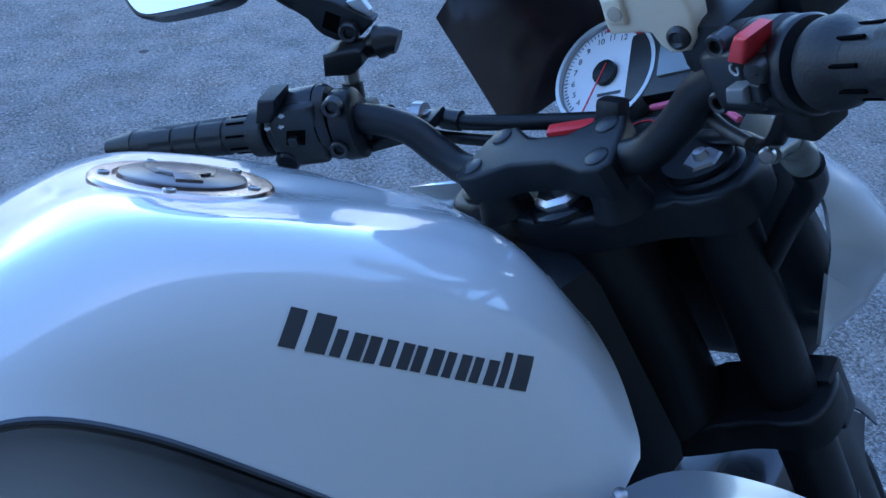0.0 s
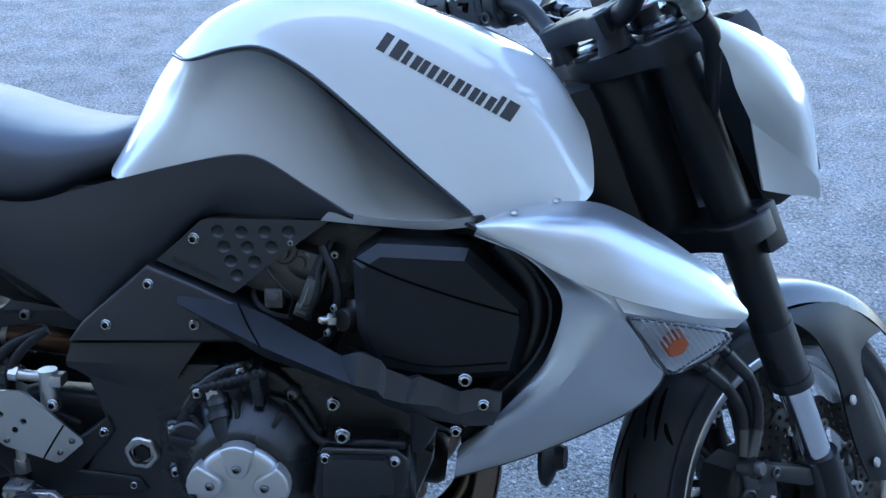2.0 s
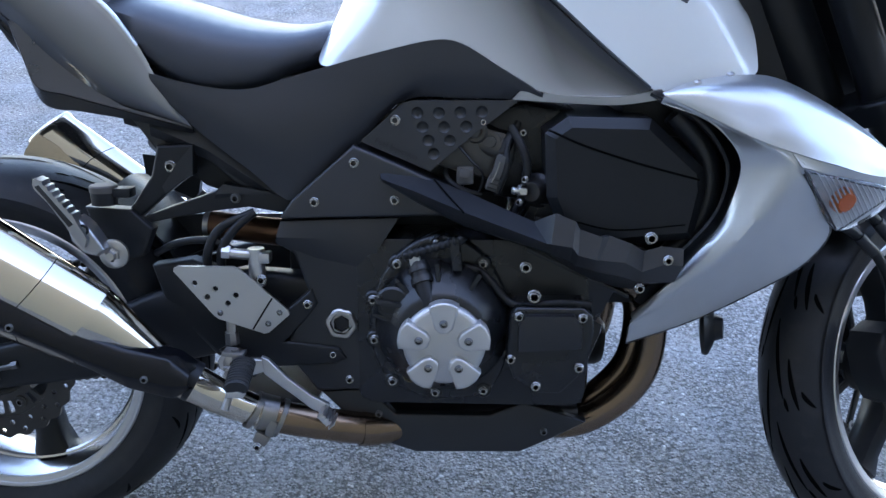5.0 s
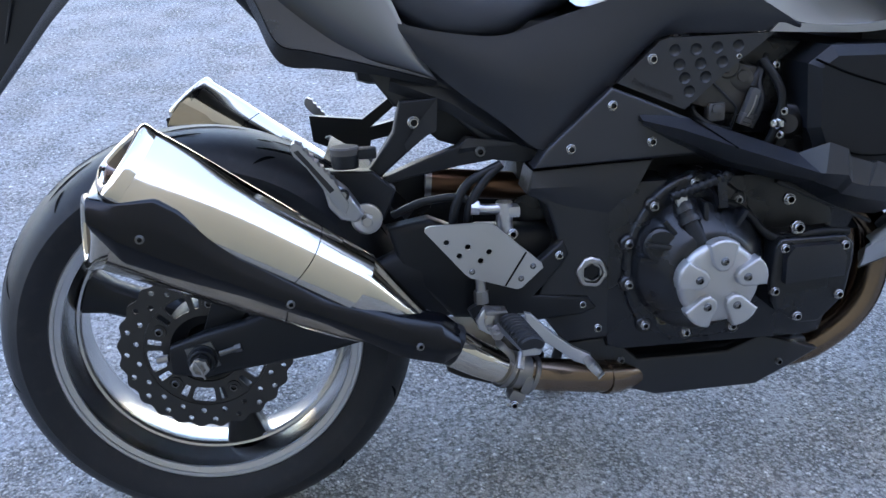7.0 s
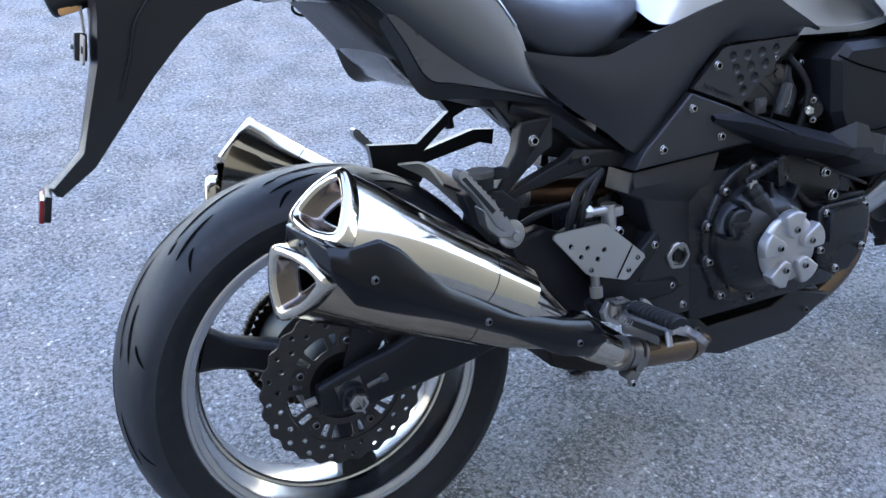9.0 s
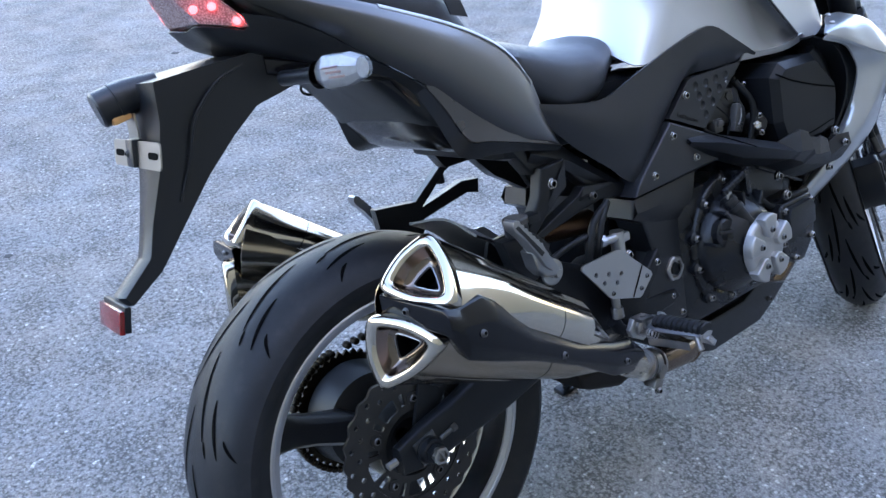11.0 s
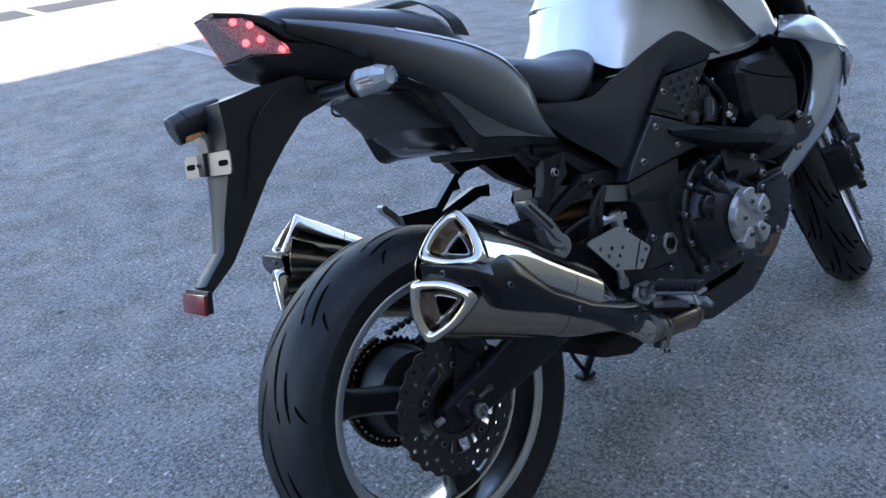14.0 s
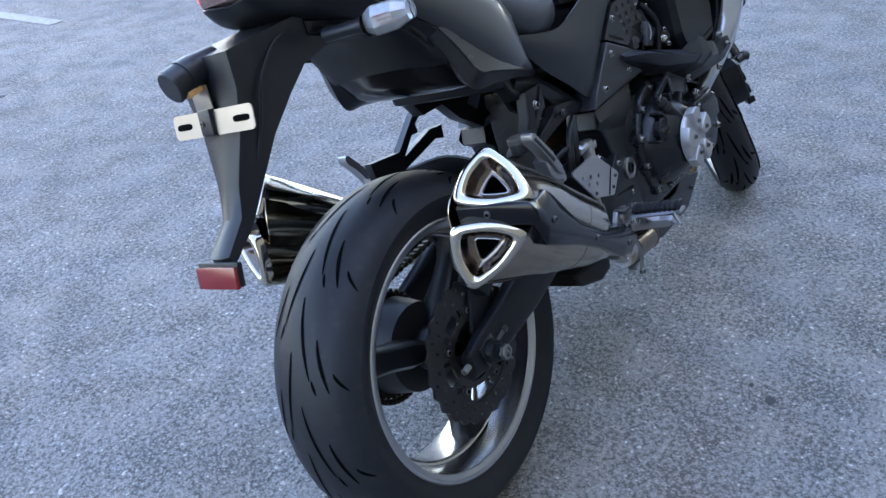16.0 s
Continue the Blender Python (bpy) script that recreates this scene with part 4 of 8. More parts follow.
# ---- shroud beside the radiator, with indicator ----
for s in (1, -1):
    def add(name, bm, m, parent, label="", **k):
        if s < 0:
            flip(bm)
        return part(name, bm, m, parent, label, **k)
    sh = add("shroud", skin([
        [(0.975, -0.221, 0.431), (1.01, -0.2042, 0.443), (1.07, -0.172, 0.45), (1.13, -0.17, 0.448), (1.2, -0.175, 0.415), (1.26, -0.182, 0.374), (1.303, -0.1914, 0.331)],
        [(0.976, -0.223, 0.431), (1.021, -0.2278, 0.437), (1.074, -0.2222, 0.438), (1.131, -0.2201, 0.432), (1.198, -0.2124, 0.4), (1.256, -0.2026, 0.365), (1.304, -0.1935, 0.328)],
        [(0.977, -0.225, 0.43), (1.027, -0.2398, 0.416), (1.079, -0.247, 0.396), (1.134, -0.248, 0.39), (1.194, -0.235, 0.37), (1.253, -0.2166, 0.345), (1.305, -0.1949, 0.325)],
        [(0.978, -0.226, 0.428), (1.032, -0.2425, 0.404), (1.089, -0.255, 0.378), (1.142, -0.259, 0.36), (1.194, -0.247, 0.345), (1.244, -0.227, 0.33), (1.303, -0.1963, 0.32)],
    ], 36, 5, thick=0.004), SILVER, bike, "brushed silver radiator shroud")
    leg_in = [(0.975, -0.222, 0.4200), (1.032, -0.2308, 0.4), (1.068, -0.227, 0.368), (1.0793, -0.226, 0.3429), (1.0778, -0.224, 0.3103), (1.0647, -0.22, 0.2646), (1.0405, -0.212, 0.2251), (1.0015, -0.195, 0.1688), (0.9640, -0.162, 0.1160)]
    leg_cr = [(0.977, -0.2250, 0.4245), (1.038, -0.2405, 0.3970), (1.098, -0.2530, 0.3700), (1.131, -0.26, 0.3489), (1.1252, -0.258, 0.3236), (1.1055, -0.25, 0.2759), (1.0774, -0.235, 0.2273), (1.0411, -0.21, 0.1759), (0.9982, -0.185, 0.1328), (0.9635, -0.158, 0.1000)]
    leg_out = [(0.978, -0.226, 0.428), (1.032, -0.2415, 0.4030), (1.089, -0.2540, 0.3770), (1.142, -0.2575, 0.3580), (1.150, -0.2570, 0.3370), (1.180, -0.238, 0.296), (1.2110, -0.207, 0.2510), (1.1820, -0.203, 0.2040), (1.1255, -0.19, 0.1608), (1.0483, -0.166, 0.1087), (0.9620, -0.148, 0.0669)]
    leg_back = [(0.985, -0.20, 0.42), (1.06, -0.195, 0.385), (1.12, -0.19, 0.36), (1.14, -0.19, 0.335), (1.160, -0.18, 0.300), (1.185, -0.165, 0.262), (1.155, -0.160, 0.222), (1.105, -0.158, 0.190), (1.035, -0.142, 0.140), (0.966, -0.135, 0.088)]
    grow = [min(1.0, max(0.0, (k - 12) / 10)) for k in range(41)]
    roll = [(a + (c - a) * 0.45 + 0.002 * g, b + (d - b) * 0.45 - 0.006 * g, e + (f - e) * 0.45) for (a, b, e), (c, d, f), g in zip(spline(leg_in, 40), spline(leg_cr, 40), grow)]
    flank = [(a + (c - a) * 0.5, b + (d - b) * 0.5 - 0.003 * g, e + (f - e) * 0.5) for (a, b, e), (c, d, f), g in zip(spline(leg_cr, 40), spline(leg_out, 40), grow)]
    lip_in = [(a + 0.004 * g, b + 0.014 * g, e - 0.002 * (1 - g)) for (a, b, e), g in zip(spline(leg_in, 40), grow)]
    add("shroud_leg", skin([lip_in, spline(leg_in, 40), roll, spline(leg_cr, 40), flank, spline(leg_out, 40)], 40, 4, thick=0.004), SILVER, sh)
    add("shroud_edge", skin([leg_out[4:], leg_back[3:]], 30, 3, thick=0.003), BLACK, sh)
    add("inner_duct", skin([
        [(0.965, -0.205, 0.43), (1.021, -0.217, 0.402), (1.058, -0.213, 0.362), (1.07, -0.2124, 0.325), (1.056, -0.2082, 0.268), (1.005, -0.1949, 0.2), (0.967, -0.17, 0.14)],
        [(0.975, -0.18, 0.425), (1.035, -0.18, 0.39), (1.07, -0.18, 0.35), (1.085, -0.18, 0.31), (1.07, -0.18, 0.25), (1.03, -0.17, 0.19), (0.99, -0.15, 0.12)],
        [(0.985, -0.12, 0.42), (1.05, -0.12, 0.38), (1.09, -0.12, 0.34), (1.1, -0.12, 0.3), (1.09, -0.12, 0.23), (1.05, -0.12, 0.18), (1, -0.12, 0.11)],
    ], 24, 4, thick=0.004), MATT, bike)
    add("duct_wall", prism([(0.95, 0.425), (1.03, 0.405), (1.085, 0.36), (1.10, 0.30), (1.08, 0.235), (1.03, 0.17), (0.98, 0.12), (0.93, 0.12), (0.93, 0.30)], -0.118, -0.108, 0.002), MATT, bike)
    add("duct_rim", tube([(1.005, -0.165, 0.4), (1.045, -0.165, 0.355), (1.058, -0.165, 0.306), (1.045, -0.165, 0.25), (1, -0.16, 0.19)], 0.017, 24, 14), BLACK, bike)
    add("shroud_hem", skin([[(1.132, -0.259, 0.362), (1.19, -0.247, 0.345), (1.24, -0.228, 0.331), (1.302, -0.197, 0.320)], [(1.144, -0.261, 0.345), (1.194, -0.243, 0.331), (1.239, -0.227, 0.320), (1.289, -0.203, 0.311)]], 16, 3, thick=0.003), SILVER, sh)
    add("shroud_liner", skin([[(1.095, -0.158, 0.436), (1.13, -0.156, 0.437), (1.2, -0.161, 0.405), (1.26, -0.170, 0.364), (1.296, -0.183, 0.324)], [(1.12, -0.148, 0.21), (1.15, -0.150, 0.22), (1.20, -0.158, 0.25), (1.28, -0.182, 0.305)]], 20, 4, thick=0.003), MATT, sh)
    # indicator set into the shroud
    tri = [Vector((1.147, -0.2630, 0.3415)), Vector((1.283, -0.2110, 0.3060)), Vector((1.2115, -0.2185, 0.2560))]
    n0 = (tri[1] - tri[0]).cross(tri[2] - tri[0]).normalized()
    if n0.y > 0:
        n0 = -n0
    cen = sum(tri, Vector()) / 3
    rings = []
    for sc, d in ((1.0, -0.014), (1.0, 0.0), (0.985, 0.0025), (0.95, 0.004), (0.5, 0.0062)):
        rings.append([cen + (p - cen) * sc + n0 * d for p in spline(tri + tri[:1], 30)[:-1]])
    ind = add("front_indicator", loft([rings[0], [p + n0 * 0.001 for p in rings[0]]]), mat("bright_bowl_front", (0.72, 0.74, 0.76), 0.25, 0.15, var=0.1, scale=60) if s > 0 else bpy.data.materials["bright_bowl_front"], bike, "clear triangular indicator with an amber bulb")
    add("lens", loft(rings[1:]), LENS, ind, "clear ribbed lens")
    for k in range(13):
        f = 0.06 + 0.068 * k
        a, b = tri[1].lerp(tri[0], f), tri[1].lerp(tri[2], f)
        add("lens_rib", tube([a + n0 * 0.0005, (a + b) / 2 + n0 * 0.002, b + n0 * 0.0005], 0.0013, 8, 6), mat("rib_clear", (0.6, 0.62, 0.65), 0.15) if "rib_clear" not in bpy.data.materials else bpy.data.materials["rib_clear"], ind)
    add("bulb", lathe([(-0.004, 0.0), (-0.004, 0.016), (0.004, 0.017), (0.010, 0.012), (0.012, 0)], cen + (tri[2] - cen) * 0.10 + n0 * -0.006, n0, 16), AMBER, ind, "amber bulb")
    for p, q in zip(tri, tri[1:] + tri[:1]):
        add("lens_rim", tube([p, (p + q) / 2, q], 0.0015, 8, 8), INK, ind)
    if s > 0:
        for x, y, z in ((1.071, -0.176, 0.452), (1.02, -0.2117, 0.444)):
            part("screw", lathe([(0.0, 0.0), (0.0, 0.0055), (0.0015, 0.005), (0.0028, 0.003), (0.003, 0)], (x, y, z), (-0.1, -0.35, 0.93), 16), STEEL, sh, "bright round-headed screw")

# radiator between the shrouds
part("radiator", block((1.14, 0, 0.30), (0.035, 0.32, 0.24), (0, -12, 0), 0.008), MATT, bike, "black radiator")

# ---- engine ----
eng = part("engine", block((0.74, 0, 0.10), (0.34, 0.34, 0.26), bevel=0.03), ENGINE, bike, "black four cylinder engine block")
part("cylinder_block", block((0.895, 0, 0.245), (0.17, 0.32, 0.25), (0, 25, 0), 0.02), ENGINE, eng)
part("cylinder_head", block((0.86, 0, 0.33), (0.26, 0.24, 0.14), (0, 10, 0), 0.02), ENGINE, eng)
part("intake_tract", block((0.68, 0, 0.28), (0.22, 0.20, 0.18), (0, 0, 0), 0.02), MATT, eng)
part("gearbox", block((0.52, 0, 0.17), (0.12, 0.16, 0.30), (0, 0, 0), 0.02), ENGINE, eng)
part("oil_filter", lathe([(0, 0.034), (0.01, 0.038), (0.04, 0.038), (0.05, 0.032), (0.05, 0)], (0.90, 0, 0.02), (1, 0, -0.1), 28), MATT, eng, "black oil filter")
part("sump", block((0.865, 0, 0.03), (0.10, 0.24, 0.16), (0, 20, 0), 0.02), ENGINE, eng)
horn = part("horn", lathe([(0.0, 0.012), (0.004, 0.040), (0.010, 0.042), (0.014, 0.038), (0.022, 0.020), (0.034, 0.016), (0.034, 0.0)], (1.082, -0.085, 0.072), (0.9, -0.3, 0.1), 28), MATT, bike, "black round horn")
part("horn_stay", tube([(1.080, -0.08, 0.10), (1.09, -0.07, 0.16)], 0.008, 6, 8), MATT, horn)
# cooling fins and head seam
for k in range(5):
    part("fin", block((0.885 + 0.006 * k, 0, 0.18 + 0.022 * k), (0.16, 0.345, 0.006), (0, 25, 0), 0.002), ENGINE, eng)

clutch = part("clutch_cover", prism([(0.700, 0.236), (0.645, 0.215), (0.610, 0.168), (0.594, 0.110), (0.602, 0.050), (0.632, 0.008), (0.690, -0.009), (0.757, -0.002), (0.786, 0.040), (0.794, 0.100), (0.784, 0.160), (0.750, 0.212)], -0.180, -0.13, 0.010, 3, smooth_n=48), ENGINE, bike, "round black clutch cover")
dome = part("clutch_dome", lathe([(-0.02, 0.096), (0.0, 0.094), (0.010, 0.088), (0.026, 0.074), (0.040, 0.063), (0.046, 0.055), (0.046, 0)], (0.699, -0.192, 0.106), (0, -1, 0), 44), ENGINE, clutch)
for a_ in (58, 94, 130, 166):
    q = radians(a_)
    part("dome_rib", block((0.699 + 0.078 * math.cos(q), -0.205, 0.106 + 0.078 * math.sin(q)), (0.040, 0.030, 0.007), (0, -a_, 0), 0.003), ENGINE, dome)
CC = Vector((0.703, -0.243, 0.100))
silver = part("clutch_cap", lathe([(-0.002, 0.056), (0.004, 0.0555), (0.008, 0.052), (0.010, 0.047), (0.010, 0.0)], CC, (0, -1, 0), 44), CAST, clutch, "silver ribbed clutch cap with five bolted lugs")
for k in range(5):
    a = radians(90 + 72 * k)
    c, sn = math.cos(a), math.sin(a)
    o = [(-0.0125, 0.0275), (-0.0055, 0.0205), (0.0055, 0.0205), (0.0125, 0.0275), (0.0200, 0.0570), (0.010, 0.0620), (0.0, 0.0635), (-0.010, 0.0620), (-0.0200, 0.0570)]
    pts = [(CC.x + u * sn + v * c, CC.z - u * c + v * sn) for u, v in o]
    lug = part("lug", prism(pts, -0.264, -0.245, 0.004, 3), CAST, silver)
    bolt(lug, CC.x + 0.0345 * c, -0.2645, CC.z + 0.0345 * sn, BOLT_DARK, 1.05)
for x, z in ((0.635, 0.192), (0.754, 0.194), (0.780, 0.142), (0.601, 0.140), (0.602, 0.081), (0.780, 0.066), (0.627, 0.018), (0.688, 0.002), (0.757, 0.006), (0.691, 0.222)):
    part("bolt_boss", lathe([(0.0, 0.0125), (0.05, 0.0125), (0.053, 0.010), (0.053, 0)], (x, -0.128, z), (0, -1, 0), 14), ENGINE, clutch)
    bolt(clutch, x, -0.182, z, k=1.05)
oil = part("oil_filler_cap", lathe([(0, 0.024), (0.012, 0.024), (0.015, 0.021), (0.015, 0)], (0.632, -0.206, 0.147), (0, -1, 0), 28, wave=lambda a: 1 + 0.015 * math.sin(14 * a)), ENGINE, clutch, "black oil filler cap")
part("grip_rib", block((0.632, -0.222, 0.1475), (0.044, 0.008, 0.007), (0, 10, 0), 0.002), BLACK, oil)
hold = part("cable_holder", tube([(0.6655, -0.200, 0.200), (0.673, -0.216, 0.176), (0.684, -0.232, 0.148)], 0.0135, 12, 18, 0.0115), MATT, clutch, "black clutch lever boss")
part("holder_band", tube([(0.671, -0.212, 0.182), (0.6735, -0.2165, 0.175)], 0.0155, 3, 18), BLACK, hold)
part("holder_band", tube([(0.667, -0.204, 0.194), (0.669, -0.208, 0.188)], 0.0150, 3, 18), BLACK, hold)
part("release_arm", prism([(0.653, 0.212), (0.668, 0.214), (0.672, 0.196), (0.664, 0.190), (0.656, 0.198)], -0.212, -0.204, 0.002), CAST, hold, "bare metal release arm")
part("cable_guide", prism([(0.7075, 0.236), (0.7205, 0.238), (0.7265, 0.192), (0.7130, 0.192)], -0.214, -0.178, 0.003, 2), ENGINE, clutch, "black cable bracket")
boot_ = [(0.0, 0.006)]
for k in range(9):
    boot_ += [(0.004 + 0.009 * k, 0.0052), (0.0065 + 0.009 * k, 0.0072), (0.009 + 0.009 * k, 0.0072), (0.0115 + 0.009 * k, 0.0052)]
part("cable_bellows", lathe(boot_ + [(0.09, 0.0)], (0.648, -0.208, 0.211), (0.955, 0, 0.295), 14), MATT, clutch, "ribbed rubber cable sleeve")
part("vent_hose", tube([(0.724, -0.186, 0.192), (0.748, -0.190, 0.187), (0.765, -0.196, 0.174), (0.778, -0.200, 0.158), (0.792, -0.204, 0.146), (0.812, -0.208, 0.142), (0.86, -0.214, 0.150), (0.900, -0.212, 0.147)], 0.0058, 40, 10), MATT, clutch, "thin black hose")
part("sight_glass", lathe([(0, 0.010), (0.004, 0.010), (0.005, 0.008), (0.002, 0.007), (0.003, 0)], (0.652, -0.182, 0.028), (0, -1, 0), 18), mat("oil_sight", (0.10, 0.085, 0.05), 0.15, 0.0), clutch, "oil sight glass")

alt = part("pickup_cover", prism([(0.792, 0.137), (0.800, 0.146), (0.890, 0.147), (0.903, 0.135), (0.905, 0.110), (0.897, 0.058), (0.862, 0.022), (0.830, 0.022), (0.796, 0.044), (0.786, 0.085)], -0.226, -0.15, 0.006, 3), ENGINE, bike, "black pickup cover")
part("cover_face", prism([(0.802, 0.124), (0.812, 0.138), (0.876, 0.139), (0.888, 0.122), (0.887, 0.092), (0.802, 0.086)], -0.238, -0.224, 0.003, 2), BLACK, alt)
for x, z in ((0.803, 0.134), (0.888, 0.133), (0.793, 0.073), (0.886, 0.062), (0.828, 0.034)):
    bolt(alt, x, -0.229, z, k=1.05)
bolt(eng, 0.823, -0.22, 0.160, k=1.5)

# angular black cover above the cylinders
side = [(0.832, 0.376), (0.862, 0.398), (0.970, 0.396), (1.042, 0.332), (1.046, 0.302), (1.034, 0.236), (0.935, 0.226), (0.860, 0.236), (0.838, 0.290)]
air = part("air_duct_cover", prism(side, -0.206, 0.206, 0.013, 1), MATT, bike, "angular black cover over the cylinder head", angle=12)
for s in (1, -1):
    part("cover_groove", tube([(0.836, -0.2055 * s, 0.382), (0.885, -0.2062 * s, 0.361), (0.958, -0.2062 * s, 0.338), (1.034, -0.2055 * s, 0.318)], 0.0016, 16, 6), GROOVE, air)
    groove_low = [(0.870, -0.2062 * s, 0.262), (0.930, -0.2062 * s, 0.250), (1.020, -0.2062 * s, 0.258)]
    part("cover_step", tube(groove_low, 0.0012, 12, 6), GROOVE, air)

# throttle bodies and hoses in the gap
GREY_CAST = mat("dull_grey_alloy", (0.075, 0.073, 0.070), 0.42, 0.75, var=0.35, scale=40)
PLUG = mat("grey_plug", (0.075, 0.076, 0.080), 0.4, var=0.2)
thr = part("throttle_body", merge(
    tube([(0.735, -0.118, 0.366), (0.760, -0.13, 0.354), (0.785, -0.13, 0.345)], 0.024, 8, 24),
    block((0.745, -0.10, 0.345), (0.10, 0.10, 0.07), (0, 15, 0), 0.01)), GREY_CAST, bike, "dull grey throttle body")
for x, z, r in ((0.742, 0.372, 0.017), (0.764, 0.358, 0.015)):
    part("throttle_flange", lathe([(0.0, 0.0), (0.0, r), (0.004, r), (0.006, r * 0.85), (0.006, r * 0.55), (0.012, r * 0.5), (0.012, 0.0)], (x, -0.145, z), (-0.2, -1, 0.1), 18), GREY_CAST, thr)
part("sensor", merge(block((0.728, -0.145, 0.312), (0.024, 0.02, 0.026), (0, 0, 0), 0.004), block((0.728, -0.156, 0.316), (0.016, 0.006, 0.012), (0, 10, 0), 0.002)), PLUG, thr, "dark grey sensor")
plug = part("injector_plug", merge(block((0.7740, -0.158, 0.322), (0.018, 0.016, 0.042), (0, 18, 0), 0.005), block((0.7665, -0.161, 0.301), (0.020, 0.014, 0.016), (0, 18, 0), 0.002)), PLUG, thr, "grey plug")
for k in range(3):
    part("plug_rib", block((0.7650 + 0.0035 * k, -0.1690, 0.2975 + 0.0055 * k), (0.014, 0.003, 0.0022), (0, 18, 0), 0.0005), BLACK, plug)
part("plug_boot", tube([(0.7790, -0.150, 0.342), (0.786, -0.146, 0.358), (0.796, -0.138, 0.372)], 0.0085, 8, 14), MATT, plug)
part("wire_clip", tube([(0.7755, -0.170, 0.334), (0.7700, -0.172, 0.318), (0.7640, -0.170, 0.306)], 0.0011, 8, 6), STEEL, plug)
knob = part("water_outlet", merge(lathe([(-0.012, 0.024), (0.006, 0.024), (0.010, 0.020), (0.014, 0.017), (0.02, 0.016), (0.025, 0.013), (0.025, 0)], (0.830, -0.158, 0.294), (-0.6, -1, 0.05), 24)), mat("grey_steel_part", (0.05, 0.05, 0.052), 0.4, 0.8), bike, "dark coolant outlet with a bright union")
part("union", merge(lathe([(0.0, 0.0085), (0.008, 0.0085), (0.010, 0.0075), (0.010, 0.005)], (0.808, -0.180, 0.2965), (-1, -0.55, 0.1), 6), lathe([(0.008, 0.0055), (0.018, 0.0055), (0.019, 0.004), (0.014, 0.003), (0.014, 0)], (0.808, -0.180, 0.2965), (-1, -0.55, 0.1), 16)), mat("bright_union", (0.62, 0.61, 0.58), 0.22, 1.0, var=0.15), knob, "bright hexagonal union")
for p in ((0.8085, -0.185, 0.3130), (0.8010, -0.192, 0.2830)):
    bolt(knob, *p, k=0.8, aim=(-0.8, -1, 0))
part("hose", tube([(0.80, -0.14, 0.385), (0.785, -0.155, 0.35), (0.785, -0.166, 0.325), (0.772, -0.165, 0.290)], 0.0045, 20, 8), MATT, thr)
part("hose", tube([(0.72, -0.13, 0.35), (0.70, -0.14, 0.315), (0.72, -0.155, 0.295), (0.75, -0.15, 0.285)], 0.004, 20, 8), MATT, thr)
part("hose", tube([(0.790, -0.150, 0.380), (0.806, -0.165, 0.350), (0.812, -0.170, 0.322), (0.800, -0.165, 0.270), (0.775, -0.150, 0.245)], 0.006, 24, 10), MATT, thr)
part("wire", tube([(0.735, -0.150, 0.384), (0.715, -0.152, 0.362), (0.735, -0.162, 0.335), (0.752, -0.160, 0.316), (0.748, -0.156, 0.290)], 0.0018, 28, 6), MATT, thr)
for x, z in ((0.752, 0.386), (0.806, 0.372)):
    bolt(thr, x, -0.158, z, k=0.75)
# belly pan
pan = part("belly_pan", prism([(0.517, -0.014), (0.587, -0.009), (0.628, -0.049), (0.767, -0.048), (0.817, -0.026), (0.910, -0.056), (0.862, -0.083), (0.813, -0.107), (0.658, -0.110), (0.598, -0.090), (0.546, -0.041)], -0.150, -0.135, 0.004, 3), BLACK, bike, "black belly pan")
part("pan_floor", loft(box_loft([(0.56, 0.138, -0.075, -0.03), (0.66, 0.138, -0.108, -0.05), (0.81, 0.138, -0.105, -0.03), (0.90, 0.13, -0.06, -0.045)], 0.35)), BLACK, pan)
part("pan_side", prism([(0.517, -0.014), (0.587, -0.009), (0.628, -0.049), (0.767, -0.048), (0.817, -0.026), (0.910, -0.056), (0.862, -0.083), (0.813, -0.107), (0.658, -0.110), (0.598, -0.090), (0.546, -0.041)], 0.150, 0.135, 0.004, 3), BLACK, pan)
bolt(pan, 0.603, -0.152, -0.048, BOLT_DARK)
bolt(pan, 0.848, -0.152, -0.072, BOLT_DARK)

